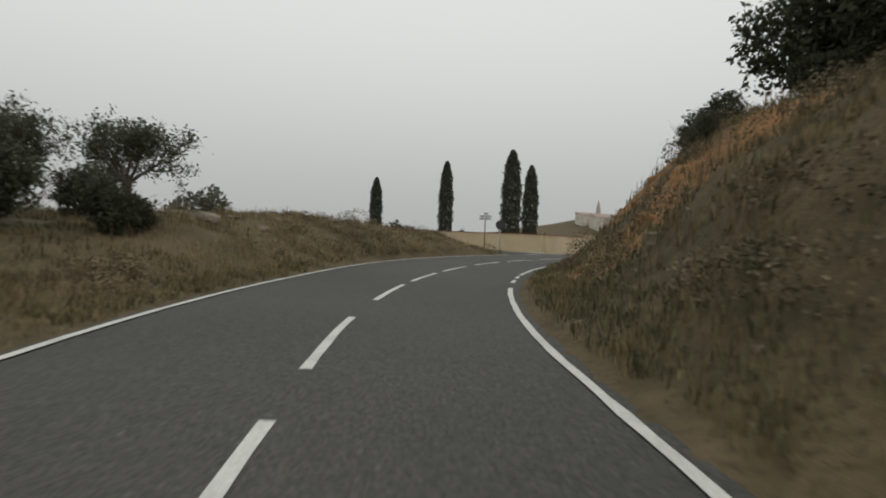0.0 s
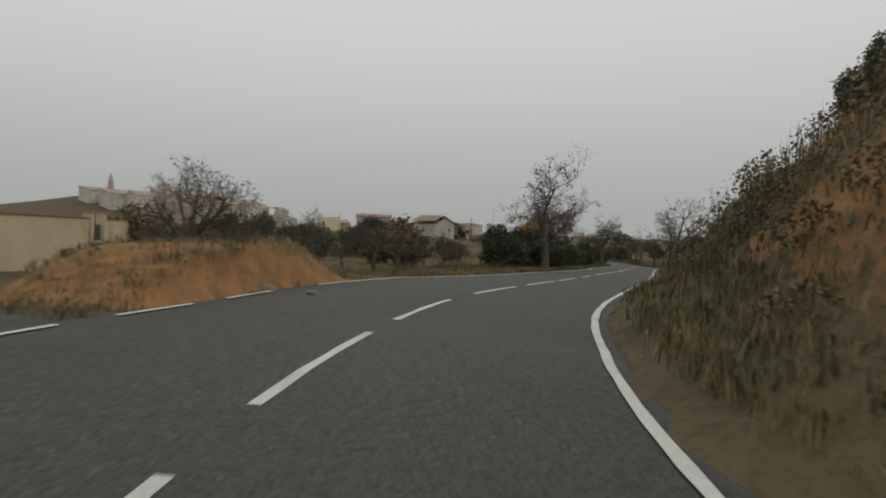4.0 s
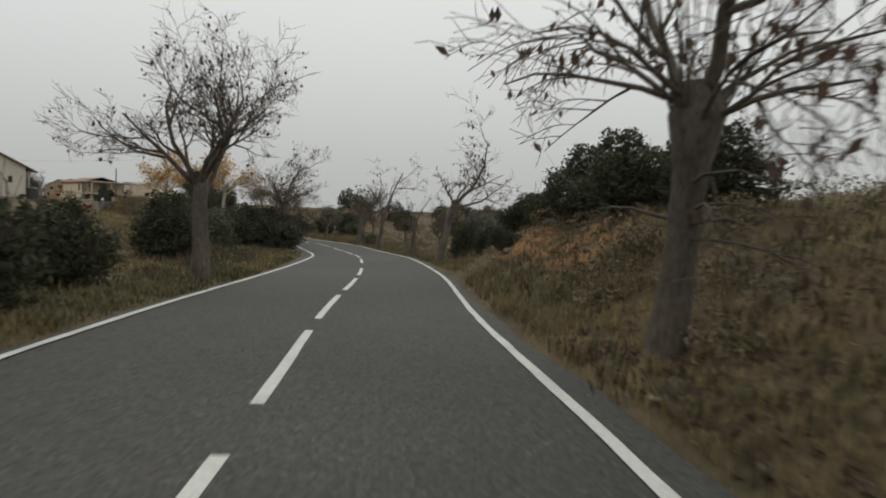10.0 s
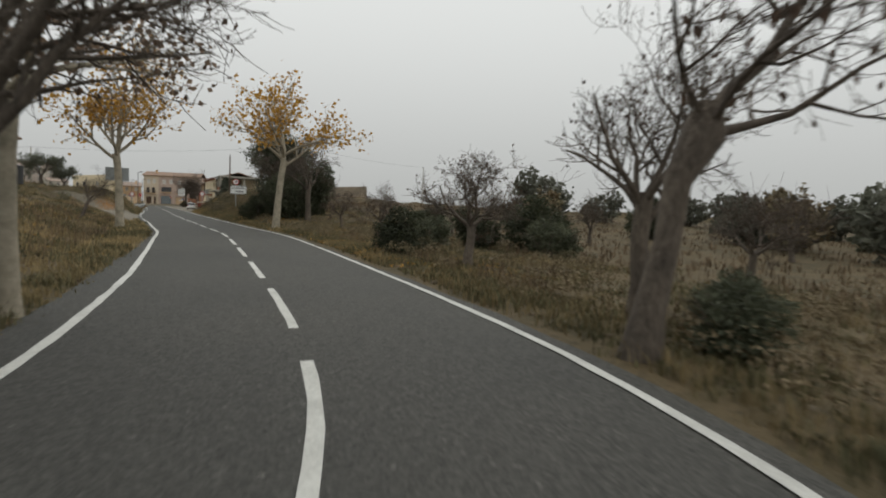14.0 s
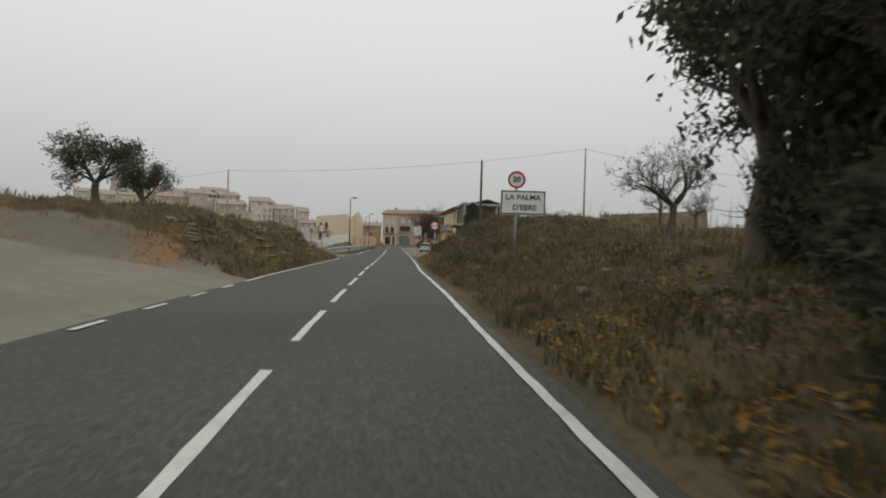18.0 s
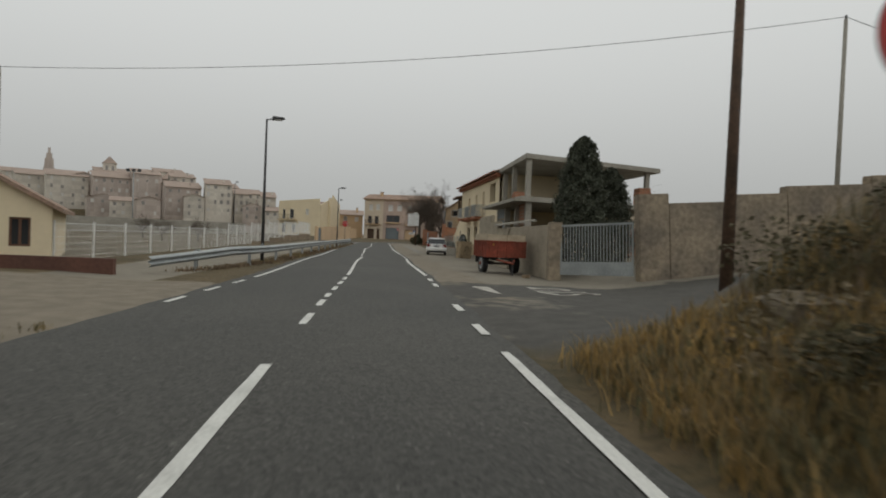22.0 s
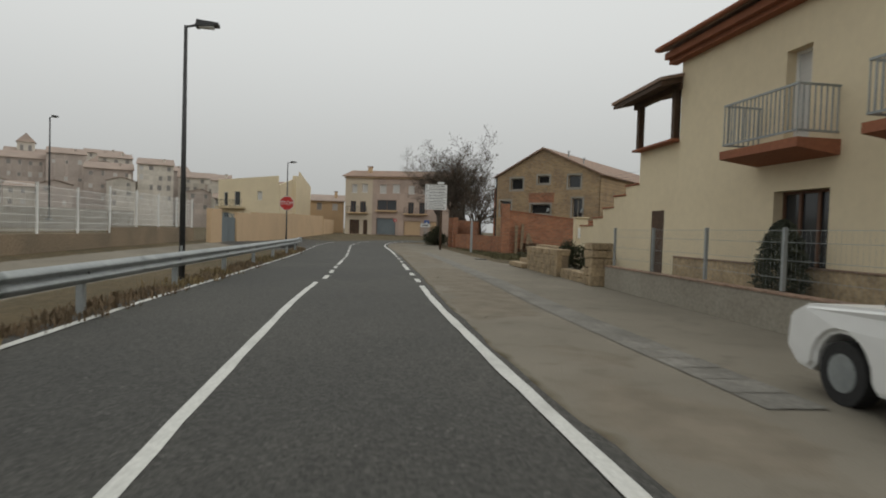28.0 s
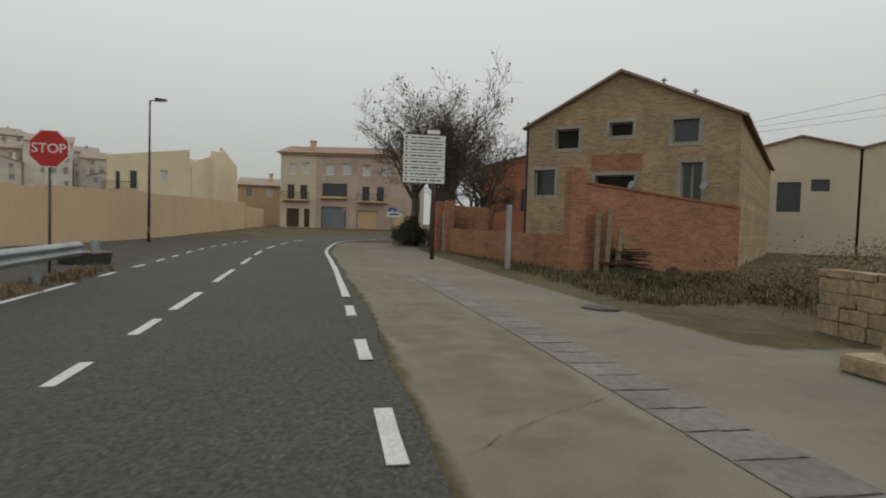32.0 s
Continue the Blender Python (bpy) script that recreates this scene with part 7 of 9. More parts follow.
# house with the porch on the terrace
ph = thing("porch_house", -13.9, -56.9, 2.3, "cream rendered house with an overhanging tiled eave", "house", rz=30)
walls(ph, 3.0, 9.0, 5.0, [(0.2, 2.6, 0.9, 3.6)], PALE, 0.2)
part("gable", prism(bmesh.new(), [(-6, 0), (0, 0), (0, 5.0), (-2.6, 6.3), (-6, 4.6)], "y", 0.0, 9.0), PALE, ph)
part("gable_cap", prism(bmesh.new(), [(0, 5.0), (3.0, 5.0), (3.0, 5.15), (-2.6, 7.45), (-2.6, 6.2), (0, 4.9)], "y", 0.02, 0.3), PALE, ph)
tile_roof(ph, [(4.75, 4.55), (-2.6, 7.6), (-7.0, 5.8)], -0.5, 9.5)
window_in(ph, 0.2, 2.6, 0.9, 3.6, 0.2)
pr = part("porch_pillar", boxed(3.55, 0.2, 0, 3.78, 0.45, 4.75), RAWCONC, ph)
part("porch_beam", boxed(3.5, 0.2, 4.6, 3.85, 9.0, 4.85), DARKWOOD, ph)
part("porch_floor", boxed(3.0, 0.0, -1.2, 4.8, 9.0, 0.1), CONCRETE, ph)
part("base_wall", boxed(-6, 0.0, -1.2, 3.0, 9.0, 0.0), RAWCONC, ph)
wt = thing("water_tank", -11.06, -55.2, 2.38, "dark ribbed water tank standing under the porch", "tank")
part("body", rodded((0, 0, 0), (0, 0, 1.75), 0.85, 0.85, 20), DARKMETAL, wt, smooth=False)
part("lid", rodded((0, 0, 1.75), (0, 0, 1.95), 0.85, 0.35, 20), DARKMETAL, wt)
for k in range(4):
    part("rib", rodded((0, 0, 0.3 + 0.42 * k), (0, 0, 0.38 + 0.42 * k), 0.885, n=20), DARKMETAL, wt)

for ob in (ph, wt):
    ob.scale = (0.8, 0.8, 0.8)

# small gabled house below the road
sh = thing("gabled_house", -12.8, -8.1, 0.1, "small beige gabled house with brown tiled roof", "house", rz=25)
walls(sh, 4.3, 7.0, 1.75, [(1.75, 0.5, 2.3, 1.4), (3.2, 0.5, 3.75, 1.4)], CREAM, 0.15, gable=(2.15, 3.0))
tile_roof(sh, [(-0.3, 1.72), (2.15, 3.12), (4.6, 1.72)], -0.25, 7.2)
for u0, u1 in ((1.75, 2.3), (3.2, 3.75)):
    window_in(sh, u0, 0.5, u1, 1.4, 0.12)
lw = thing("low_wall", -13.2, -9.2, 0, "low brown-painted wall beside the small house", "wall")
run_wall(lw, (-2, 0), (7.4, 0.3), 0.5, 0.45, material("brown_wall_paint", (0.13, 0.062, 0.043), (0.10, 0.05, 0.037), 0.5, 0.2, 1.0, 10.0, 0.85, bump=0.1), 0.2, "wall", -0.3)

# rocks and stones
def rock_mesh(seed, flatness, subdiv=2):
    bm = bmesh.new()
    bmesh.ops.create_icosphere(bm, subdivisions=subdiv, radius=0.5)
    r = np.random.RandomState(seed)
    planes = r.normal(0, 1, (12, 3))
    planes /= np.linalg.norm(planes, axis=1)[:, None]
    cut = r.uniform(0.24, 0.42, 12)
    for v in bm.verts:
        p = np.array(v.co)
        for n, c in zip(planes, cut):
            e = p.dot(n) - c
            if e > 0:
                p = p - n * e
        p = p * (1 + r.normal(0, 0.04))
        v.co = Vector((p[0] * 1.25, p[1], p[2] * flatness))
    me = bpy.data.meshes.new("rock")
    bm.to_mesh(me)
    bm.free()
    me.materials.append(ROCK)
    return me


ROCKS = [rock_mesh(k, f, 3) for k, f in ((1, 0.85), (2, 0.7), (3, 1.0), (4, 0.6), (5, 0.8))]
PEBBLES = [rock_mesh(k + 20, 0.65, 1) for k in range(4)]


def rock(x, y, size, seed, label, group, dz=0.0, tall=1.0, wide=1.0):
    r = random.Random(seed)
    ob = new("rock", ROCKS[seed % 5])
    ob.matrix_basis = pose(x, y, ground_at(x, y) + dz, r.uniform(-8, 8), r.uniform(-8, 8), r.uniform(0, 360)) @ Matrix.Diagonal((size * wide, size, size * tall, 1))
    tagged(ob, label, "rock", group)


rr = random.Random(5)
# ledges on the left mound
for k in range(16):
    p = on_road(54 + k * 0.85 + rr.uniform(-0.3, 0.3), -6.2 - rr.random() * 4.0)
    rock(p[0], p[1], rr.uniform(0.5, 1.3), k, "flat weathered limestone slab on the mound", "mound slabs", -0.12, 0.55, 1.3)
# crumbling earth ledges of the first bank
LEDGE = material("orange_earth_rock", (0.30, 0.165, 0.07), (0.21, 0.118, 0.056), 0.45, 0.3, 0.8, 9.0, 0.95, bump=0.6, random_tint=0.2)
LEDGES = []
for me in ROCKS:
    LEDGES.append(me.copy())
    LEDGES[-1].materials.clear()
    LEDGES[-1].materials.append(LEDGE)
for k in range(70):
    p = on_road(rr.uniform(50, 80), rr.choice((5.5, 6.1, 6.7, 7.3)) + rr.uniform(-0.2, 0.2))
    size = rr.uniform(0.4, 1.0)
    ob = new("earth_ledge", LEDGES[k % 5])
    ob.matrix_basis = pose(p[0], p[1], ground_at(p[0], p[1]) - 0.62 * size, rr.uniform(-8, 8), rr.uniform(-8, 8), rr.uniform(0, 360)) @ Matrix.Diagonal((size * 1.25, size * 1.0, size * 1.15, 1))
    tagged(ob, "crumbling orange earth ledge in the cut bank", "ledge", "earth ledges")
# ledges of the left bank before the village
for k in range(170):
    s = rr.uniform(243.5, 270.5)
    p = on_road(s, -rr.choice((4.3, 4.8, 5.3, 5.8, 6.4)) + rr.uniform(-0.15, 0.15))
    rock(p[0], p[1], rr.uniform(0.25, 0.7), k, "brown layered limestone rock in the bank", "bank rocks", rr.uniform(-0.12, 0.04), 0.6, 1.6)
# the outcrop on the right
for k in range(40):
    s = rr.uniform(258.5, 269.5)
    d = rr.uniform(4.7, 8.2)
    p = on_road(s, d)
    rock(p[0], p[1], rr.uniform(0.35, 0.85), k + 2, "lichen-grey limestone boulder sunk in the bank", "outcrop boulders", rr.uniform(-0.2, 0.02), 0.75, 1.4)
p = on_road(266.5, 6.8)
rock(p[0], p[1], 0.9, 1, "large lichen-grey limestone boulder in the bank", "outcrop boulders", 0.1, 1.2, 0.9)
# scattered rocks of the long banks
for k in range(46):
    s = rr.choice((rr.uniform(42, 98), rr.uniform(147, 160), rr.uniform(228, 262)))
    p = on_road(s, rr.uniform(4.3, 7.0))
    rock(p[0], p[1], rr.uniform(0.15, 0.5), k, "small broken rock lying on the bank", "loose rocks", 0.0)
# rubble on the orange heap, and a stone block by the almond
for k in range(20):
    x, y = -62.4 + rr.uniform(-3.0, 3.0), -176.0 + rr.uniform(-4.5, 5)
    rock(x, y, rr.uniform(0.15, 0.4), k, "loose pale stone on the orange heap", "heap stones", 0.02)
rock(-64.6, -171.0, 0.85, 0, "square weathered stone block under the almond tree", "", 0.2, 1.3, 0.7)

# ================= the village street =================
# guard rail along the left edge
rail = thing("guardrail", -3.5, 0, 0, "galvanised steel guardrail on short posts", "guardrail")
PROFILE = [(0.0, 0.44), (0.03, 0.47), (0.085, 0.51), (0.085, 0.54), (0.0, 0.58), (0.0, 0.62), (0.085, 0.66), (0.085, 0.69), (0.03, 0.73), (0.0, 0.76)]


def rail_x(y):
    return np.interp(y, [-8, -5, 0, 40, 52, 57], [-5.3, -4.2, -3.55, -3.45, -3.55, -3.9])


ys = np.arange(-8, 57.1, 4.0)
for y0, y1 in zip(ys[:-1], ys[1:]):
    yy = np.linspace(y0 - 0.15, y1, 5)
    drop = np.interp(yy, [-8, -4.5], [0.25, 0.0])
    v, q = [], []
    m = len(PROFILE)
    for back in (0.0, -0.006):
        for y, dz in zip(yy, drop):
            x = float(rail_x(y)) + 3.5
            v += [(x + 0.09 + px + back, y, pz_ - dz) for px, pz_ in PROFILE]
    k = 5 * m
    for i in range(4):
        for j in range(m - 1):
            a = i * m + j
            q += [(a, a + m, a + m + 1, a + 1), (k + a, k + a + 1, k + a + m + 1, k + a + m)]
    child("beam", mesh_of("beam", v, np.array(q), GALV, smooth=True), rail)
for y in np.arange(-6, 56.1, 4.0):
    x = float(rail_x(y)) + 3.5
    bm = boxed(x - 0.06, y - 0.05, -0.4, x + 0.05, y + 0.05, 0.68, bevel=0.008)
    po = part("post", bm, GALV, rail)
    part("spacer", boxed(x + 0.04, y - 0.07, 0.5, x + 0.1, y + 0.07, 0.7), GALV, po)
    part("bolt", rodded((x + 0.09, y, 0.6), (x + 0.112, y, 0.6), 0.018, n=6), DARKMETAL, po)
part("end_cap", rodded((float(rail_x(57)) + 3.6, 57, 0.44), (float(rail_x(57)) + 3.6, 57, 0.76), 0.1, n=12), GALV, rail)


# street lamps
def street_lamp(x, y, z, h, arm, rz=0.0):
    ob = thing("street_lamp", x, y, z, "slim grey street lamp with a short flat head", "street lamp", "street lamps", rz)
    part("base_plate", boxed(-0.16, -0.16, -0.1, 0.16, 0.16, 0.03, bevel=0.01), GALV, ob)
    part("pole", rodded((0, 0, 0), (0, 0, h), 0.075, 0.04, 12), DARKMETAL, ob, smooth=True)
    part("arm", rodded((0, 0, h - 0.03), (arm * 0.4, 0, h + 0.05), 0.03, n=8), DARKMETAL, ob)
    hd = part("head", prism(bmesh.new(), [(0.3 * arm, h - 0.02), (arm, h + 0.04), (arm, h + 0.1), (0.35 * arm, h + 0.14)], "y", -0.13, 0.13), DARKMETAL, ob)
    part("diffuser", boxed(0.4 * arm, -0.09, h - 0.02, 0.85 * arm, 0.09, h + 0.02), SIGNWHITE, hd)
    part("access_door", boxed(-0.03, -0.08, 0.5, 0.03, -0.06, 0.85), GALV, ob)
    return ob


street_lamp(-3.75, 0.0, 0, 6.2, 0.75, 4)
street_lamp(-3.75, 35.3, 0, 6.1, 0.75, 4)
street_lamp(-7.1, 72.8, 0, 7.0, 0.75, 4)
street_lamp(-21.7, 63.4, 1.4, 7.0, 0.5, 0)
mast = thing("floodlight_mast", -49.8, 95, -1.2, "slender mast with three floodlights", "mast")
part("pole", rodded((0, 0, 0), (0, 0, 13.3), 0.14, 0.09, 10), GALV, mast, smooth=True)
part("crossbar", boxed(-1.3, -0.05, 13.2, 1.3, 0.05, 13.32), GALV, mast)
for x in (-1.1, 0.0, 1.1):
    part("floodlight", boxed(x - 0.32, -0.2, 13.35, x + 0.32, 0.12, 13.85, bevel=0.03), DARKMETAL, mast)

# white mesh fence beside the sports ground
fence = thing("mesh_fence", -9.0, 0, 0, "stepped white welded mesh fence on a low wall", "fence")
GROUPS = [(-6.0, 14.0, 1.36), (14.0, 20.4, 1.66), (20.4, 26.9, 1.88), (26.9, 34.3, 2.14), (34.3, 43.5, 2.36), (43.5, 53.0, 2.58)]
for a, b, top in GROUPS:
    n = max(2, round((b - a) / 2.4))
    base = top - 1.42
    for k in range(n + 1):
        if k < n or b > 52:
            y = a + (b - a) * k / n
            po = part("post", boxed(-0.027, y - 0.027, -0.2, 0.027, y + 0.027, top + 0.08), WHITEPAINT, fence)
            part("post_cap", boxed(-0.042, y - 0.042, top + 0.08, 0.042, y + 0.042, top + 0.1), WHITEPAINT, po)
        if k < n:
            y0, y1 = a + (b - a) * k / n + 0.04, a + (b - a) * (k + 1) / n - 0.04
            bm = bmesh.new()
            for y in np.linspace(y0, y1, 22):
                rod(bm, (0, y, base + 0.06), (0, y, top + 0.03), 0.006, n=3)
            for z in np.linspace(base + 0.12, top, 7):
                rod(bm, (0.006, y0, z), (0.006, y1, z), 0.006, n=3)
            part("mesh_panel", bm, WHITEPAINT, fence)
    part("low_wall", boxed(-0.1, a, -0.4, 0.1, b, base), DIRT if top > 1.5 else CONCRETE, fence)
# a terrace of dry grass and a far low wall behind the fence
tw = thing("terrace_wall", -40, 52, 0, "long grey retaining wall below the old houses", "wall")
run_wall(tw, (-40, 10), (14, 36), 2.6, 2.6, RAWCONC, 0.4, "wall", -0.5)
run_wall(tw, (-45, -30), (16, 6), 1.1, 1.1, CONCRETE, 0.3, "wall", -0.5)

# stop sign at the junction, with a bin ring
ss = thing("stop_sign", -4.6, 56.6, 0, "red octagonal stop sign on a dark post", "road sign", rz=-2)
sign_post(ss, 2.7, 0.03, DARKMETAL)
oc = octagon(ss, "plate", 2.8, 0.45, 0.0, SIGNWHITE)
octagon(oc, "face", 2.8, 0.425, -0.014, SIGNRED, 0.004)
lettering("STOP", 0.30, SIGNWHITE, oc, pose(0, -0.021, 2.8, 90, 0, 0))
bn = thing("bin_ring", -4.95, 59.5, 0, "dark low concrete ring beside the junction", "ring")
part("ring_wall", rodded((0, 0, 0), (0, 0, 0.32), 0.62, 0.66, 20), DARKMETAL, bn)
part("soil", rodded((0, 0, 0.3), (0, 0, 0.335), 0.55, n=20), DIRT, bn)


def no_entry(x, y, z, h, rz=0, r=0.3):
    ob = thing("road_sign", x, y, z, "round red no-entry sign with a white bar", "road sign", "no-entry signs", rz)
    sign_post(ob, h - z + 0.25, 0.03, DARKMETAL)
    d = disc(ob, "plate", h - z, r, 0.0, SIGNWHITE)
    disc(d, "face", h - z, r * 0.93, -0.014, SIGNRED, thick=0.004)
    part("bar", boxed(-0.7 * r, -0.024, h - z - 0.16 * r, 0.7 * r, -0.018, h - z + 0.16 * r), SIGNWHITE, d)


no_entry(3.6, 112.0, 0, 2.9)

# the finger plates at the bend
fp = thing("direction_sign", 5.35, 65.3, 0, "stack of eight white direction plates on a brown post", "road sign", rz=-3)
part("post", rodded((0.45, 0.08, -0.4), (0.45, 0.08, 4.95), 0.09, n=12), DARKWOOD, fp, smooth=True)
part("strut", boxed(-0.5, 0.02, 3.0, -0.44, 0.06, 4.9), GALV, fp)
rb_ = random.Random(3)
for k in range(8):
    z = 3.05 + 0.245 * k
    pl8 = part("plate", boxed(-0.85, -0.03, z, 0.85, 0.01, z + 0.215, bevel=0.004), SIGNWHITE, fp)
    u = -0.55
    bm = bmesh.new()
    while u < 0.6:
        w = rb_.uniform(0.12, 0.34)
        box(bm, u, -0.034, z + 0.085, min(u + w, 0.72), -0.03, z + 0.135)
        u += w + 0.05
    part("text_bar", bm, SIGNBLACK, pl8)
    part("arrow", prism(bmesh.new(), [(-0.8, z + 0.11), (-0.7, z + 0.17), (-0.7, z + 0.05)], "y", -0.034, -0.03), SIGNBLACK, pl8)
part("top_plate", boxed(0.1, -0.03, 5.04, 0.62, 0.01, 5.2), SIGNWHITE, fp)
ar = thing("direction_sign", 5.6, 78.0, 0, "small white arrow-shaped direction sign", "road sign")
sign_post(ar, 2.1)
pl8 = part("plate", prism(bmesh.new(), [(-0.45, 1.75), (0.4, 1.75), (0.62, 1.92), (0.4, 2.1), (-0.45, 2.1)], "y", -0.03, 0.0), SIGNWHITE, ar)
part("text_bar", boxed(-0.3, -0.035, 1.88, 0.3, -0.03, 1.97), SIGNBLACK, pl8)
cr = thing("road_sign", 6.6, 88.0, 0, "blue square crossing sign with white triangle", "road sign")
sign_post(cr, 2.6)
pl8 = part("plate", boxed(-0.3, -0.03, 2.0, 0.3, 0.0, 2.6, bevel=0.01), SIGNBLUE, cr)
part("triangle", prism(bmesh.new(), [(-0.22, 2.08), (0.22, 2.08), (0, 2.5)], "y", -0.036, -0.03), SIGNWHITE, pl8)
ps = thing("post", 7.4, 60.2, 0, "square white-grey steel post at the yard corner", "post")
part("shaft", boxed(-0.07, -0.07, 0, 0.07, 0.07, 2.1), GALV, ps)


# the parked hatchback
def wheel(parent, x, y, r, w, side, spokes=True):
    t = part("wheel", rodded((x - w / 2, y, r), (x + w / 2, y, r), r, n=28), TYRE, parent, "black tyre", smooth=False)
    xo = x + side * (w / 2 + 0.004)
    rim = part("rim", rodded((xo - side * 0.02, y, r), (xo, y, r), r * 0.6, n=24), bpy.data.materials.get("dull_rim") or GALV, t, "grey steel wheel disc")
    return rim


TAILRED = material("tail_light_red", (0.17, 0.018, 0.014), None, 0.5, 0.1, 3.0, 20.0, 0.25, bump=0.0)
car = thing("hatchback_car", 5.72, 23.0, -0.07, "white older hatchback car parked on the concrete", "car", rz=-5)
half = 0.86
low = [(-0.70, 0.38), (-0.72, 0.55), (-0.66, 0.62), (-0.60, 0.92), (3.05, 0.90), (3.25, 0.74), (3.28, 0.40), (3.1, 0.24)]
arch = []
for cy, first in ((2.47, True), (0.0, False)):
    arch += [(cy + 0.36 * math.cos(math.radians(a)), 0.29 + 0.36 * math.sin(math.radians(a))) for a in range(0, 181, 20)]
outline = low[:4] + [(2.0, 0.93), (3.0, 0.86)] + low[5:] + [(2.9, 0.22)] + [(y, z) for y, z in arch[:10]] + [(2.05, 0.2), (0.42, 0.2)] + arch[10:] + [(-0.45, 0.24)]
bm = bmesh.new()
lo = [bm.verts.new((-half, y, z)) for y, z in outline]
hi = [bm.verts.new((half, y, z)) for y, z in outline]
n = len(outline)
for i in range(n):
    bm.faces.new((lo[i], lo[(i + 1) % n], hi[(i + 1) % n], hi[i]))
f1, f2 = bm.faces.new(lo[::-1]), bm.faces.new(hi)
bmesh.ops.recalc_face_normals(bm, faces=bm.faces[:])
bmesh.ops.bevel(bm, geom=list({e for f in (f1, f2) for e in f.edges}), offset=0.045, segments=3, affect="EDGES")
for v in bm.verts:
    v.co.x *= 1.0 - 0.06 * max(0, (v.co.z - 0.6)) - 0.05 * max(0, (v.co.y - 2.6)) - 0.14 * max(0, -0.35 - v.co.y)
body = part("body", bm, CARWHITE, car)


def cabin(bm, outline, half_w, lean):
    prism(bm, outline, "x", -half_w, half_w)
    for v in bm.verts:
        v.co.x *= 1 - lean * max(0, v.co.z - 0.9)
    bmesh.ops.recalc_face_normals(bm, faces=bm.faces[:])
    return bm


part("window_glass", cabin(bmesh.new(), [(-0.57, 0.90), (-0.30, 1.36), (1.35, 1.37), (2.05, 0.92)], 0.785, 0.34), PANE, car, "dark tinted car windows")
roof_bm = cabin(bmesh.new(), [(-0.34, 1.335), (-0.28, 1.40), (0.5, 1.435), (1.25, 1.40), (1.42, 1.335)], 0.80, 0.34)
bmesh.ops.bevel(roof_bm, geom=roof_bm.edges[:], offset=0.02, segments=2, affect="EDGES")
part("roof_panel", roof_bm, CARWHITE, car, smooth=True)
for sgn in (-1, 1):
    def pillar(name, pts, mat=CARWHITE):
        bm = bmesh.new()
        out = []
        for t in (0.0, 0.012):
            out.append([bm.verts.new((sgn * (0.787 + t) * (1 - 0.34 * max(0, z - 0.9)), y, z)) for y, z in pts])
        k = len(pts)
        bm.faces.new(out[0]); bm.faces.new(out[1][::-1])
        for i in range(k):
            bm.faces.new((out[0][i], out[0][(i + 1) % k], out[1][(i + 1) % k], out[1][i]))
        bmesh.ops.recalc_face_normals(bm, faces=bm.faces[:])
        part(name, bm, mat, car)
    pillar("rear_pillar", [(-0.585, 0.89), (-0.30, 1.36), (-0.02, 1.36), (-0.16, 1.2), (-0.2, 0.89)])
    pillar("door_pillar", [(0.70, 0.9), (0.68, 1.36), (0.76, 1.36), (0.80, 0.9)])
    pillar("front_pillar", [(1.30, 1.36), (1.40, 1.36), (2.10, 0.90), (1.98, 0.90)])
    mz = 0.56
    part("side_moulding", boxed(sgn * 0.828, 0.42, 0.50, sgn * 0.845, 2.05, 0.57), DARKMETAL, car, "black rubber side strip")
    mir = part("wing_mirror", boxed(sgn * 0.80, 1.72, 0.94, sgn * 0.99, 1.84, 1.06, bevel=0.03), DARKMETAL, car)
    part("door_handle", boxed(sgn * 0.815, 0.86, 0.80, sgn * 0.838, 1.02, 0.835), DARKMETAL, car)
    part("rear_door_handle", boxed(sgn * 0.815, 0.05, 0.80, sgn * 0.838, 0.18, 0.835), DARKMETAL, car)
    part("door_seam", boxed(sgn * 0.812, 0.735, 0.25, sgn * 0.829, 0.745, 0.89), SIGNBLACK, car)
    tl = part("tail_light", boxed(sgn * 0.52, -0.68, 0.66, sgn * 0.81, -0.55, 0.90, bevel=0.015), TAILRED, car, "dark red tail light cluster")
    part("reverse_lamp", boxed(sgn * 0.53, -0.688, 0.68, sgn * 0.64, -0.675, 0.74), SIGNWHITE, tl)
    for y in (0.0, 2.47):
        wheel(car, sgn * 0.73, y, 0.29, 0.18, sgn)
    part("bolt_cover", rodded((sgn * 0.82, 0, 0.29), (sgn * 0.832, 0, 0.29), 0.05, n=10), DARKMETAL, car)
part("rear_window_frame", prism(bmesh.new(), [(-0.60, 0.885), (-0.575, 0.885), (-0.555, 0.93), (-0.58, 0.93)], "x", -0.76, 0.76), CARWHITE, car)
bp = part("rear_bumper", boxed(-0.82, -0.80, 0.36, 0.82, -0.55, 0.58, bevel=0.05), CARWHITE, car)
part("bumper_valance", boxed(-0.74, -0.74, 0.24, 0.74, -0.5, 0.37, bevel=0.02), DARKMETAL, bp)
plate = part("number_plate", boxed(-0.27, -0.695, 0.655, 0.27, -0.66, 0.77), SIGNWHITE, car)
part("plate_bar", boxed(-0.21, -0.70, 0.685, 0.21, -0.694, 0.74), SIGNBLACK, plate)
part("boot_handle", boxed(-0.3, -0.68, 0.80, 0.3, -0.62, 0.825), DARKMETAL, car)
part("wiper", rodded((0.0, -0.60, 0.93), (0.42, -0.585, 0.96), 0.012, n=6), DARKMETAL, car)
part("badge", rodded((0, -0.635, 0.875), (0, -0.645, 0.875), 0.045, n=16), GALV, car)
part("exhaust", rodded((-0.5, -0.72, 0.24), (-0.5, -0.3, 0.24), 0.025, n=10), DARKMETAL, car)
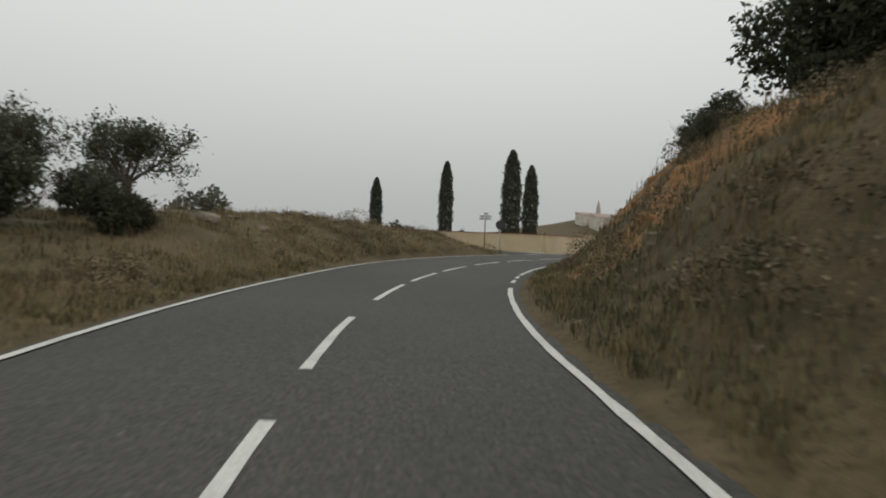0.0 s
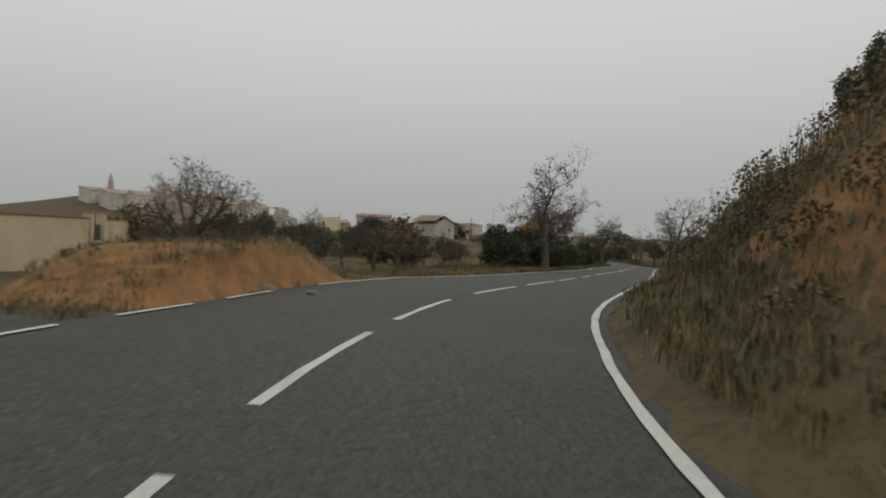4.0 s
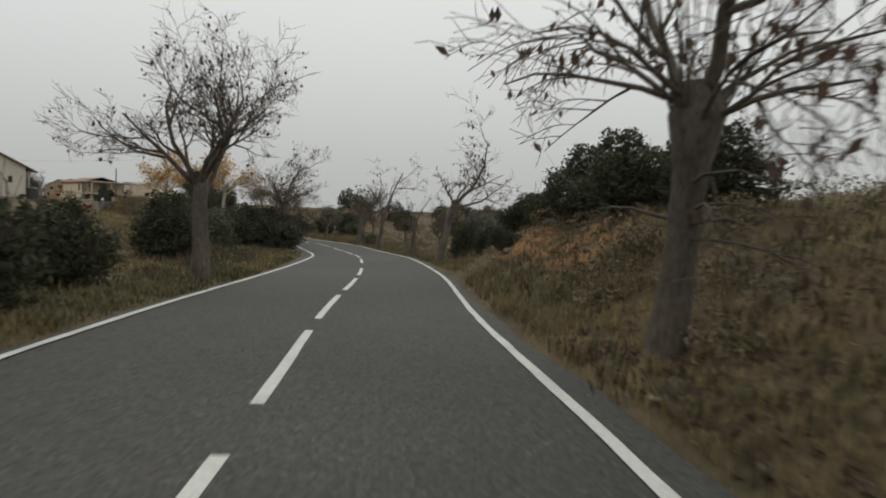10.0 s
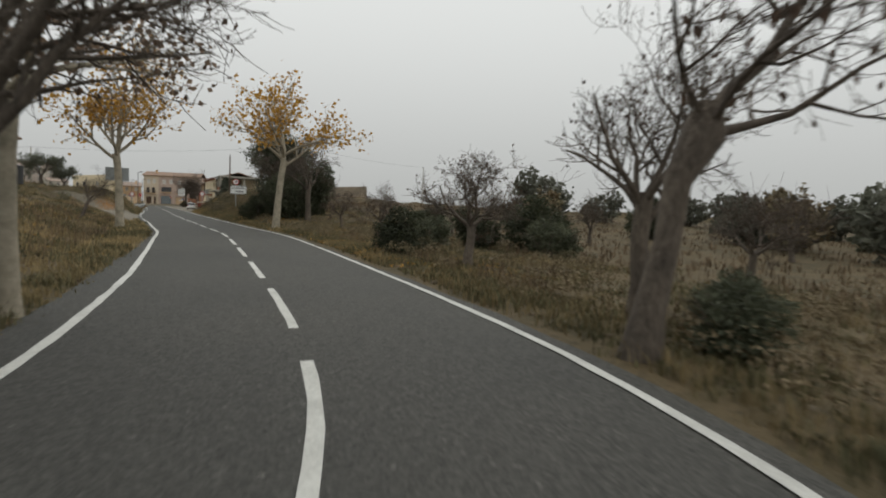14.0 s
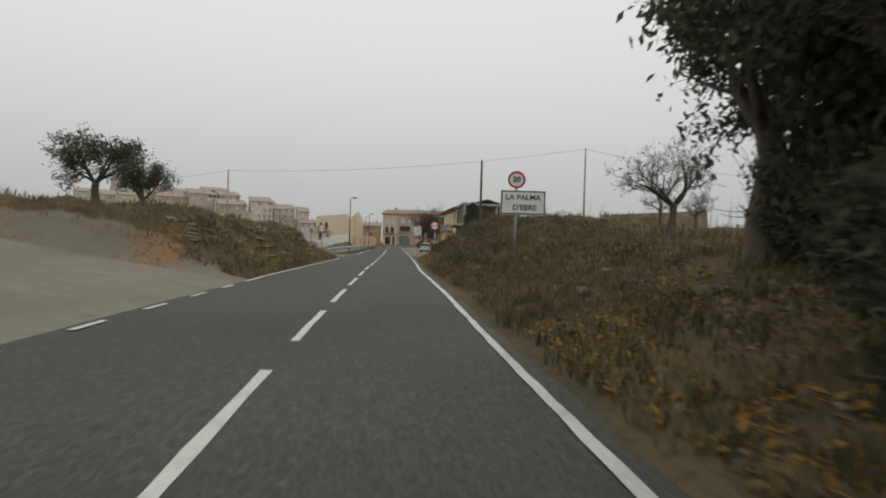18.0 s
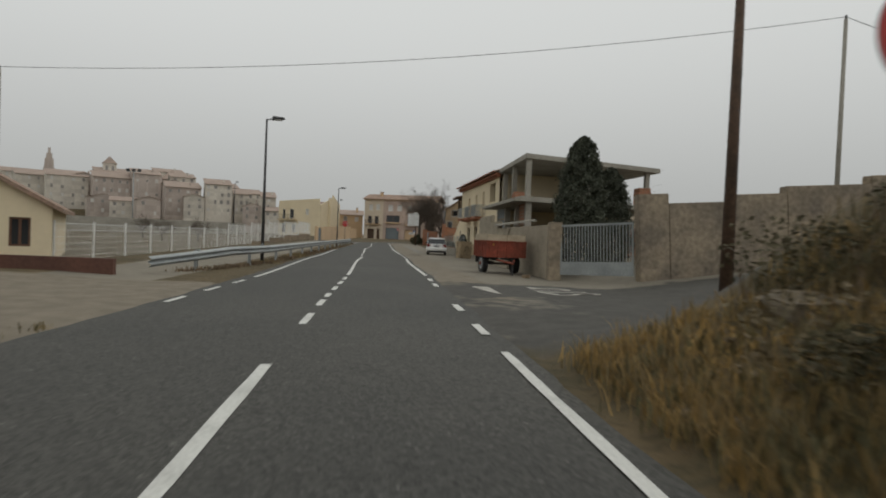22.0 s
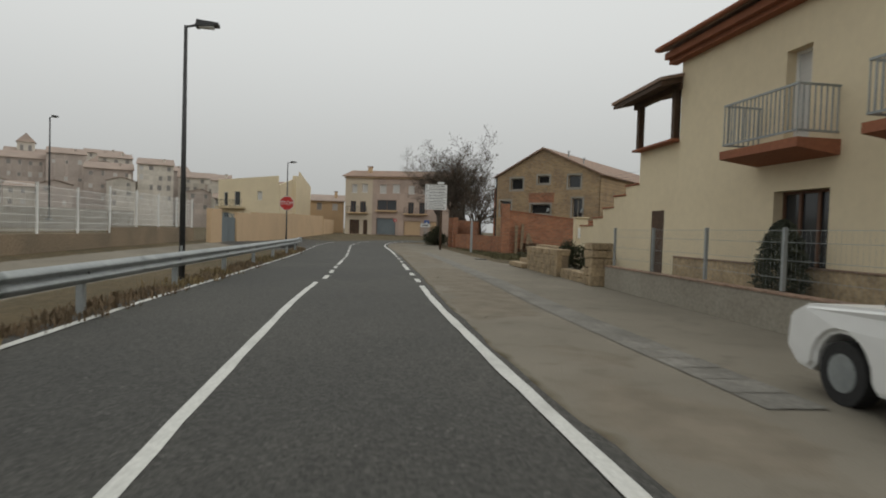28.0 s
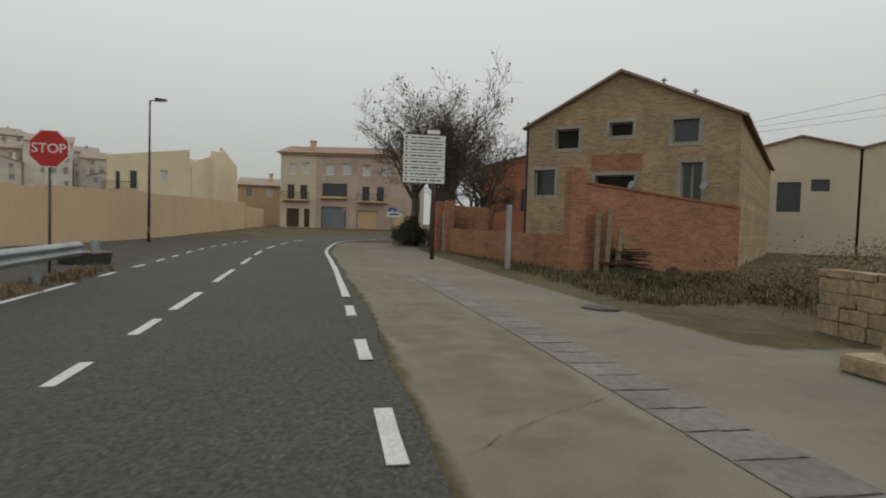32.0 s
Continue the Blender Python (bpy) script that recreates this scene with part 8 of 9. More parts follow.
part("underside", boxed(-0.7, -0.5, 0.2, 0.7, 3.0, 0.35), DARKMETAL, car)

# the farm trailer
PLANK = material("weathered_board", (0.40, 0.34, 0.25), (0.30, 0.25, 0.18), 0.45, 0.2, 1.2, 10.0, 0.9, stretch=(1, 1, 4), bump=0.2, random_tint=0.2)
tr = thing("farm_trailer", 6.68, 0.12, -0.08, "rusty red two-wheeled farm trailer with board sides", "trailer", rz=8)
W, Y0, Y1 = 0.88, -1.0, 1.0
bed = part("bed", boxed(-W, Y0, 0.72, W, Y1, 0.80), RUST, tr)
for sx in (-1, 1):
    sd = part("side_panel", boxed(sx * (W - 0.04), Y0, 0.80, sx * W, Y1, 1.40), RUST, tr)
    for k in range(7):
        y = Y0 + 0.04 + k * (Y1 - Y0 - 0.14) / 6
        part("rib", boxed(sx * W, y, 0.74, sx * (W + 0.04), y + 0.06, 1.40), RUST, sd)
    part("top_rim", boxed(sx * (W - 0.05), Y0, 1.40, sx * (W + 0.05), Y1, 1.45), RUST, sd)
    for k in range(3):
        a = Y0 + k * (Y1 - Y0) / 3
        part("side_board", boxed(sx * (W - 0.07), a + 0.01, 1.45, sx * (W - 0.02), a + (Y1 - Y0) / 3 - 0.01, 1.74, bevel=0.006), PLANK, sd)
for y, s in ((Y0, -1), (Y1, 1)):
    en = part("end_panel", boxed(-W + 0.05, y, 0.80, W - 0.05, y - s * 0.04, 1.40), RUST, tr)
    for k in range(5):
        x = -W + 0.1 + k * (2 * W - 0.26) / 4
        part("rib", boxed(x, y, 0.74, x + 0.06, y + s * 0.04, 1.40), RUST, en)
    part("top_rim", boxed(-W, y - 0.05, 1.40, W, y + 0.05, 1.448), RUST, en)
    for k in range(2):
        part("end_board", boxed(-W + 0.02 + k * W, y - s * 0.02, 1.448, -W + 0.02 + (k + 1) * W - 0.04, y - s * 0.07, 1.72), PLANK, en)
part("reflector", rodded((-W + 0.25, Y0 - 0.06, 1.28), (-W + 0.25, Y0 - 0.07, 1.28), 0.05, n=12), LEAFGOLD, tr, "small orange round reflector")
part("chassis_beam", boxed(-0.45, Y0 + 0.1, 0.58, -0.33, Y1 - 0.2, 0.72), DARKMETAL, tr)
part("chassis_beam", boxed(0.33, Y0 + 0.1, 0.58, 0.45, Y1 - 0.2, 0.72), DARKMETAL, tr)
part("axle", rodded((-0.8, 0, 0.42), (0.8, 0, 0.42), 0.05, n=10), DARKMETAL, tr)
for sx in (-1, 1):
    part("leaf_spring", boxed(sx * 0.42 - 0.04, -0.5, 0.46, sx * 0.42 + 0.04, 0.5, 0.54), DARKMETAL, tr)
    w = wheel(tr, sx * 0.74, 0, 0.42, 0.22, sx)
    part("hub", rodded((sx * 0.84, 0, 0.42), (sx * 0.9, 0, 0.42), 0.08, n=12), RUST, tr)
bm = bmesh.new()
rod(bm, (-0.4, Y0 + 0.1, 0.62), (0.0, Y0 - 0.8, 0.5), 0.045, n=8)
rod(bm, (0.4, Y0 + 0.1, 0.62), (0.0, Y0 - 0.8, 0.5), 0.045, n=8)
part("drawbar", bm, RUST, tr)
part("jack", rodded((0.05, Y0 - 0.68, 0.0), (0.05, Y0 - 0.68, 0.6), 0.035, n=8), DARKMETAL, tr)
part("mudguard", boxed(-0.95, 0.5, 0.45, -0.55, 0.53, 0.72), TYRE, tr)
rk = thing("wood_block", 7.3, -2.6, -0.1, "rough orange-brown wooden chock on the ground", "block", rz=30)
part("block", boxed(-0.15, -0.1, 0, 0.15, 0.1, 0.14, bevel=0.015), WOODOLD, rk)


# honey-coloured stonework
def stone_mesh(seed):
    bm = boxed(-0.5, -0.5, -0.5, 0.5, 0.5, 0.5)
    r = random.Random(seed)
    for v in bm.verts:
        v.co += Vector((r.uniform(-0.07, 0.07), r.uniform(-0.05, 0.05), r.uniform(-0.09, 0.09)))
    bmesh.ops.bevel(bm, geom=bm.edges[:], offset=0.06, segments=1, affect="EDGES")
    me = bpy.data.meshes.new("stone")
    bm.to_mesh(me)
    bm.free()
    me.materials.append(STONE)
    return me


STONES = [stone_mesh(k) for k in range(8)]


def stone_wall(p, q, h, thick, course, long, label, seed, name="stone_wall", z=-0.12):
    """Courses of single stones round a mortar core, from p to q."""
    ob = thing(name, p[0], p[1], z, label, "wall" if "wall" in name else "post")
    m = facing((0, 0), (q[0] - p[0], q[1] - p[1]))
    ob.matrix_basis = pose(p[0], p[1], z, 0, 0, 0) @ m
    n = math.hypot(q[0] - p[0], q[1] - p[1])
    part("core", boxed(0.05, -thick / 2 + 0.05, -0.2, n - 0.05, thick / 2 - 0.05, h - 0.06), DIRT, ob)
    r = random.Random(seed)
    zz = 0.0
    while zz < h - 0.05:
        ch = min(course * r.uniform(0.8, 1.25), h - zz)
        if h - zz - ch < 0.07:
            ch = h - zz
        top = zz + ch >= h - 0.01
        sides = ((-1, thick / 2),) if n > 3 else ((-1, thick / 2), (1, thick / 2))
        for sgn, off in sides:
            u = -0.02
            while u < n - 0.02:
                l = min(long * r.uniform(0.6, 1.4), n - u + 0.02)
                if n - u - l < 0.12:
                    l = n - u + 0.02
                d = thick * 0.5 if len(sides) == 2 else (thick if top else 0.2)
                y = sgn * (off - d / 2) if len(sides) == 2 else -(off - d / 2)
                me = STONES[r.randrange(8)]
                child("stone", me, ob, "", pose(u + l / 2, y + r.uniform(-0.015, 0.015), zz + ch / 2, 0, 0, r.choice((0, 180))) @ Matrix.Diagonal((l - 0.01, d, ch - 0.008, 1)))
                u += l
        zz += ch
    return ob


stone_wall((7.0, 18.2), (7.9, 18.5), 1.3, 0.75, 0.27, 0.4, "square honey-coloured stone gate post", 1, "stone_post")
stone_wall((7.3, 37.6), (8.0, 37.6), 1.3, 0.6, 0.24, 0.36, "square honey-coloured stone gate post", 2, "stone_post")
stone_wall((9.3, 49.7), (8.85, 45.0), 1.0, 0.4, 0.19, 0.34, "rough stone wall behind the garden steps", 6)
stone_wall((7.6, 45.0), (7.55, 40.7), 0.98, 0.5, 0.19, 0.34, "honey-coloured rough stone garden wall", 3)
stone_wall((7.6, 40.5), (7.6, 38.2), 0.33, 0.4, 0.17, 0.34, "low honey-coloured stone garden wall", 4)
st = thing("garden_steps", 7.25, 45.1, -0.1, "two honey-coloured stone garden steps", "steps")
part("step", boxed(-0.1, 0, 0, 1.35, 2.35, 0.19, bevel=0.02), STONE, st)
part("step", boxed(0.4, 0.05, 0.19, 1.35, 2.3, 0.37, bevel=0.02), STONE, st)
# low wall with a wire fence before the yellow house
gw = thing("garden_wall", 7.7, 20.2, -0.12, "low rendered garden wall with wire fence", "wall")
part("wall", boxed(-0.12, 0, -0.2, 0.12, 16.8, 0.62, bevel=0.01), CONCRETE, gw)
part("coping", boxed(-0.14, -0.02, 0.62, 0.14, 16.82, 0.655, bevel=0.008), TILE, gw, "thin brown tile coping")
for k in range(8):
    part("fence_post", boxed(-0.03, 0.3 + 2.3 * k, 0.68, 0.03, 0.36 + 2.3 * k, 1.75), GALV, gw)
for z in (0.9, 1.2, 1.5, 1.7):
    part("fence_wire", rodded((0, 0.3, z), (0, 16.5, z), 0.004, n=4), GALV, gw)
bm = bmesh.new()
for k in range(160):
    rod(bm, (0, 0.35 + 0.1 * k, 0.7), (0, 0.35 + 0.1 * k, 1.7), 0.0018, n=3)
part("mesh_wire", bm, GALV, gw)
PALLET = material("raw_pallet_wood", (0.40, 0.245, 0.115), (0.31, 0.19, 0.095), 0.5, 0.25, 1.5, 14.0, 0.85, bump=0.2, random_tint=0.2)
pa = new("pallet")
pa.matrix_basis = pose(9.25, 18.1, -0.1, 68, 0, -25)
tagged(pa, "orange-brown wooden pallet leaning by the gate", "pallet")
for k in range(6):
    part("slat", boxed(-0.5, 0.02 + k * 0.18, 0.1, 0.5, 0.13 + k * 0.18, 0.122), PALLET, pa)
for x in (-0.5, -0.05, 0.4):
    part("bearer", boxed(x, 0.0, 0.0, x + 0.1, 1.05, 0.1), PALLET, pa)
hp = thing("plank_heap", 11.6, 60.3, -0.1, "dark heap of old planks before the brick wall", "wood heap", rz=-40)
rh = random.Random(12)
for k in range(16):
    a, z = rh.uniform(-25, 25), 0.05 + 0.05 * k
    part("plank", boxed(-0.9, -0.07, -0.02, 0.9, 0.07, 0.02), DARKWOOD, hp, "", pose(rh.uniform(-0.3, 0.3), rh.uniform(-0.3, 0.3), z, rh.uniform(-5, 5), rh.uniform(-7, 7), a))
mb = thing("meter_post", 10.75, 47.9, -0.1, "white post with a meter box", "post")
part("column", boxed(-0.3, -0.2, 0, 0.3, 0.2, 2.32, bevel=0.02), CREAM, mb)
part("meter_box", boxed(-0.2, -0.26, 1.35, 0.14, -0.2, 1.85, bevel=0.01), WHITEPAINT, mb)
part("cap", boxed(-0.34, -0.25, 2.32, 0.34, 0.25, 2.38, bevel=0.01), CREAM, mb)
# drain, manhole, gutter
dr = thing("drain_grate", 3.6, 18.6, -0.028, "rusty iron drain grate set in concrete", "grate", rz=0)
# solid black slab under the bars paints the dark of the drain hole
part("frame", boxed(-0.48, -0.3, -0.05, 0.48, 0.3, 0.0), SIGNBLACK, dr)
for k in range(12):
    part("bar", boxed(-0.45 + 0.078 * k, -0.27, 0.0, -0.41 + 0.078 * k, 0.27, 0.014), DARKMETAL, dr)
for x, y in ((6.6, 52.0),):
    mh = thing("manhole_cover", x, y, -0.075, "round iron manhole cover in the pavement", "manhole")
    part("ring", rodded((0, 0, -0.05), (0, 0, 0.0), 0.36, n=28), DARKMETAL, mh)
    part("lid", rodded((0, 0, -0.03), (0, 0, 0.008), 0.31, n=28), DARKMETAL, mh)
gt = tagged(new("gutter"), "shallow grey concrete gutter strip", "gutter", kind="structure")
for y in np.arange(25.2, 58, 0.5):
    strip("gutter_slab", at_y(y), at_y(y + 0.475), 4.61, 4.90, -0.041, GULLY, gt, step=0.25, wear=0.006)
    strip("gutter_slab", at_y(y), at_y(y + 0.475), 4.91, 5.21, -0.046, GULLY, gt, step=0.25, wear=0.006)
# cracks and a ragged joint in the concrete verge
CRACK = material("dirt_filled_crack", (0.075, 0.066, 0.052), (0.055, 0.05, 0.04), 0.5, 0.2, 1.0, 12.0, 0.95, bump=0.0)
cracks = tagged(new("verge_cracks"), "dark dirt-filled cracks in the concrete verge", "cracks", kind="structure")
for k, (s0, s1, d0, d1, amp) in enumerate(((at_y(30), at_y(31.2), 3.0, 4.6, 0.1), (at_y(38), at_y(39), 3.0, 4.6, 0.12), (at_y(45.5), at_y(46.6), 3.0, 4.6, 0.12), (at_y(51), at_y(51.6), 3.0, 4.6, 0.1), (at_y(22), at_y(22.8), 3.0, 4.6, 0.1), (at_y(48), at_y(48.6), 5.3, 7.6, 0.08))):
    n = max(24, int((s1 - s0) / 0.2))
    u = np.linspace(0, 1, n)
    w = np.random.RandomState(40 + k)
    wob = np.cumsum(w.normal(0, 1, n))
    wob = amp * (wob - np.linspace(wob[0], wob[-1], n)) / (np.abs(wob).max() + 1e-6)
    along, off = s0 + (s1 - s0) * u + (wob if s1 - s0 < 3 else 0), d0 + (d1 - d0) * u + wob
    half = 0.009 + 0.007 * w.rand(n)
    a, b = on_road(along, off - half), on_road(along + (0.012 if s1 - s0 < 3 else 0), off + half)
    za, zb = land(a)[0] + 0.006, land(b)[0] + 0.006
    i = np.arange(n - 1)
    child("crack", mesh_of("crack", np.r_[np.c_[a, za], np.c_[b, zb]], np.stack([i, i + n, i + n + 1, i + 1], 1), CRACK), cracks)
# thin wires over the warehouse
for z0, z1 in ((6.0, 11.6), (5.8, 9.7), (5.6, 9.0)):
    wire((18.3, 62.9, z0 - 0.1), (37.7, 47.8, z1), 0.3, 0.006, "warehouse wires")

# blocks of the unfinished yard wall, laid in courses
bm = boxed(-0.5, -0.5, -0.5, 0.5, 0.5, 0.5)
bmesh.ops.bevel(bm, geom=bm.edges[:], offset=0.025, segments=1, affect="EDGES")
BLOCK_MESH = bpy.data.meshes.new("block")
bm.to_mesh(BLOCK_MESH)
bm.free()
BLOCK_MESH.materials.append(BLOCK)
BLOCK_WALL = bpy.data.objects["block_wall"]
inv = BLOCK_WALL.matrix_basis.inverted()
rk_ = random.Random(8)
for row in range(15):
    z = -0.12 + 0.2 * row
    y = 4.45 + (0.2 if row % 2 else 0.0)
    while y < 14.1:
        top = 3.1 if y > 9.8 else (2.65 if y > 7.2 else 2.2)
        if z + 0.2 <= top:
            child("block", BLOCK_MESH, BLOCK_WALL, "", inv @ pose(7.985 + rk_.uniform(-0.004, 0.004), y + 0.2, z + 0.1) @ Matrix.Diagonal((0.05, 0.39, 0.19, 1)))
        y += 0.4
YARD_WALL = bpy.data.objects["yard_wall"]
for row in range(11):
    for k in range(18):
        y = -2.6 + 0.4 * k + (0.2 if row % 2 else 0.0) - 0.1
        child("block", BLOCK_MESH, YARD_WALL, "", pose(8.115 - 0.0109 * (y - 1) + rk_.uniform(-0.004, 0.004), y + 0.1, 0.2 * row + 0.1) @ Matrix.Diagonal((0.05, 0.39, 0.19, 1)))

# ================= dry grass, weeds and fallen leaves =================
def mask_at(values, p):
    i = np.clip(np.searchsorted(gx, p[:, 0]), 0, ni - 1)
    j = np.clip(np.searchsorted(gy, p[:, 1]), 0, nj - 1)
    return values.reshape(ni, nj)[i, j]


BARE = np.maximum(np.maximum(stone, dust), tar)


def strewn(seed, n, s0, s1, d0, d1, keep=1.0, clump=0.0, skip_earth=0.0):
    """Places on the land off the road, thinned by slow patches."""
    r = np.random.RandomState(seed)
    s = r.uniform(s0, s1, n)
    d = d0 + (d1 - d0) * r.rand(n) ** 1.5
    p = on_road(s, d)
    z, ss, dd = land(p)
    ok = np.where(dd > 0, dd > right_edge(ss) + 0.6, dd < np.minimum(-3.1, left_edge(ss) - 0.4)) & (mask_at(BARE, p) < 0.35)
    ok &= (mask_at(earth, p) < 0.5) | (r.rand(n) > skip_earth)
    # swept ground before the cemetery wall
    ok &= ~((p[:, 0] > -80) & (p[:, 0] < -65.5) & (p[:, 1] > -189) & (p[:, 1] < -164))
    if clump:
        ok &= bumps(p[:, 0], p[:, 1], 1.6, seed) + 0.6 * bumps(p[:, 0], p[:, 1], 0.6, seed + 1) > clump * r.rand(n) - 0.25
    return np.c_[p, z][ok], r


def blades(name, label, places, r, per, height, spread, mat, width=0.008, lean=0.95):
    if not len(places):
        return
    c = np.repeat(places, per, 0)
    n = len(c)
    tall = np.repeat(height * (0.55 + 0.9 * r.rand(len(places))), per) * r.uniform(0.5, 1.1, n)
    c = c + np.c_[r.normal(0, spread, (n, 2)), np.zeros(n)]
    a = r.uniform(0, 6.283, n)
    dirn = np.stack([np.cos(a), np.sin(a)], 1)
    off = dirn * (tall * lean * r.rand(n))[:, None]
    side = np.stack([-dirn[:, 1], dirn[:, 0]], 1) * (width * r.uniform(0.6, 1.6, n))[:, None]
    base = c[:, :2]
    mid = base + off * 0.4
    v = np.stack([np.c_[base - side, c[:, 2] - 0.04], np.c_[base + side, c[:, 2] - 0.04], np.c_[mid + side * 0.8, c[:, 2] + tall * 0.6], np.c_[mid - side * 0.8, c[:, 2] + tall * 0.6], np.c_[base + off, c[:, 2] + tall]], 1).reshape(-1, 3)
    i = np.arange(n) * 5
    ob = new(name, mesh_of(name, v, [np.stack([i, i + 1, i + 2, i + 3], 1), np.stack([i + 3, i + 2, i + 4], 1)], mat))
    tagged(ob, label, "grass", kind="stuff")


GRASSGREEN = material("withering_grass_blade", (0.14, 0.122, 0.06), (0.092, 0.088, 0.044), 0.5, 0.3, 0.5, 4.0, 0.9, bump=0.0, random_tint=0.45)
STALK = material("brown_weed_stalk", (0.20, 0.14, 0.084), (0.13, 0.096, 0.058), 0.5, 0.3, 0.5, 4.0, 0.9, bump=0.0, random_tint=0.45)
for k, (s0, s1) in enumerate(((36, 72), (72, 108), (108, 150), (150, 195), (195, 232), (232, 273))):
    for side in (1, -1):
        q, r = strewn(100 + 10 * k + side, 5200, s0, s1, side * 3.2, side * 13, clump=0.5, skip_earth=0.5)
        blades("dry_grass", "tufts of straw-coloured dry grass on the verge", q, r, 9, 0.17, 0.1, STRAW)
        q, r = strewn(200 + 10 * k + side, 4600, s0, s1, side * 3.2, side * 15, clump=0.3, skip_earth=0.55)
        blades("green_grass", "tufts of withering dark green grass", q, r, 9, 0.17, 0.12, GRASSGREEN, 0.01)
        q, r = strewn(300 + 10 * k + side, 1500, s0, s1, side * 4.6, side * 16, clump=0.7, skip_earth=0.45)
        blades("weeds", "tall brown dead weeds on the bank", q, r, 9, 0.36, 0.14, STALK, 0.007, 0.7)
# short grass along the edge of the tar, and long straw on the last bank
for k, (s0, s1) in enumerate(((36, 100), (100, 165), (165, 232), (232, 272))):
    for side in (1, -1):
        q, r = strewn(850 + 10 * k + side, 3000, s0, s1, side * 3.2, side * 6.0)
        blades("verge_grass", "short dry grass along the tar edge", q, r, 6, 0.1, 0.1, (STRAW, GRASSGREEN)[(k + (side > 0)) % 2], 0.012)
q, r = strewn(871, 1700, 240, 272, 3.4, 10)
blades("straw_grass", "long golden straw grass on the bank", q, r, 8, 0.28, 0.1, STRAW, 0.008, 0.9)
q, r = strewn(873, 1700, 256, 274, 3.2, 6.0)
blades("straw_grass", "dense golden straw grass at the foot of the bank", q, r, 11, 0.2, 0.12, GOLDGRASS, 0.006, 1.5)
q, r = strewn(876, 2800, 241, 268, 3.5, 7.5)
blades("green_grass", "tufts of withering dark green grass", q, r, 10, 0.18, 0.12, GRASSGREEN, 0.009, 1.1)
q, r = strewn(874, 130, 236, 270, 6.5, 12)
blades("tall_weeds", "tall thin dead weeds along the top of the bank", q, r, 6, 1.1, 0.16, STALK, 0.007, 0.25)
q, r = strewn(875, 300, 62, 104, 6.5, 13)
blades("tall_weeds", "tall thin dead weeds along the top of the bank", q, r, 6, 0.8, 0.16, STALK, 0.007, 0.35)
q, r = strewn(872, 1800, 245, 272, -3.4, -9)
blades("straw_grass", "long golden straw grass on the bank", q, r, 8, 0.3, 0.1, STRAW, 0.012, 0.7)
# coarse grass of the fields farther off
for k, (s0, s1, side) in enumerate(((100, 160, 1), (160, 232, 1), (100, 200, -1), (232, 275, 1), (240, 275, -1))):
    q, r = strewn(800 + k, 2400, s0, s1, side * 12, side * 48)
    blades("field_grass", "coarse dry grass of the open field", q, r, 5, 0.34, 0.2, (STRAW, STALK)[k % 2], 0.022)
# low scrub on the banks
for k, (s0, s1, side, n) in enumerate(((40, 100, 1, 150), (40, 76, -1, 50), (100, 162, 1, 190), (105, 195, -1, 90), (163, 232, 1, 110), (225, 272, -1, 45), (225, 240, 1, 8), (246, 271, 1, 105), (245, 269, 1, 110))):
    q, r = strewn(400 + k, n, s0, s1, side * 4.4, side * 13, skip_earth=0.6)
    if not len(q):
        continue
    pts = []
    for c in q:
        h = r.uniform(0.25, 0.6)
        m = 420
        u = r.normal(0, 1, (m, 3))
        u /= np.linalg.norm(u, axis=1)[:, None]
        pts.append(c + np.array([0, 0, h * 0.5]) + u * np.array([h * 1.3, h * 1.3, h * 0.8]) * (0.5 + 0.5 * r.rand(m) ** 0.5)[:, None])
    ob = new("low_scrub", leaf_mesh("low_scrub", np.concatenate(pts), 0.04, SCRUBDARK if k in (6, 7) else SCRUB if k == 8 else ((LEAFDARK, SCRUB, LEAFOLIVE)[k % 3] if k % 2 else SCRUB), 500 + k, 1, 0.03))
    tagged(ob, "low brown and dark green scrub on the bank", "scrub", kind="stuff")


def litter(seed, n, s0, s1, d0, d1, mat, size, label, lift=0.015):
    q, r = strewn(seed, n, s0, s1, d0, d1, clump=0.45)
    q[:, 2] += lift + 0.03 * r.rand(len(q))
    m = len(q)
    a = r.uniform(0, 6.283, m)
    s = size * r.uniform(0.5, 1.3, m)
    u = np.c_[np.cos(a), np.sin(a), r.normal(0, 0.35, m)] * s[:, None]
    w = np.c_[-np.sin(a), np.cos(a), r.normal(0, 0.35, m)] * s[:, None] * 0.7
    v = np.stack([q - u, q - 0.5 * w, q + u, q + 0.5 * w + np.array([0, 0, 0.01])], 1).reshape(-1, 3)
    i = np.arange(m) * 4
    ob = new("fallen_leaves", mesh_of("fallen_leaves", v, np.stack([i, i + 1, i + 2, i + 3], 1), mat))
    tagged(ob, label, "leaves", kind="stuff")


litter(601, 15000, 193, 234, 3.0, 8.5, LEAFGOLD, 0.08, "golden fallen plane leaves on the verge")
litter(602, 5000, 193, 234, 3.0, 9, LEAFBROWN, 0.08, "brown fallen plane leaves on the verge")
litter(603, 3500, 196, 224, -3.0, -8, LEAFGOLD, 0.07, "golden fallen plane leaves on the verge")
litter(604, 16000, 108, 150, 3.1, 7, LEAFBROWN, 0.07, "brown fallen leaves under the old trees")
litter(605, 11000, 108, 150, 3.1, 6.5, LEAFPALE, 0.06, "pale withered leaves under the old trees")
litter(606, 4000, 165, 195, -2.9, -6, LEAFBROWN, 0.06, "brown fallen leaves under the old trees")
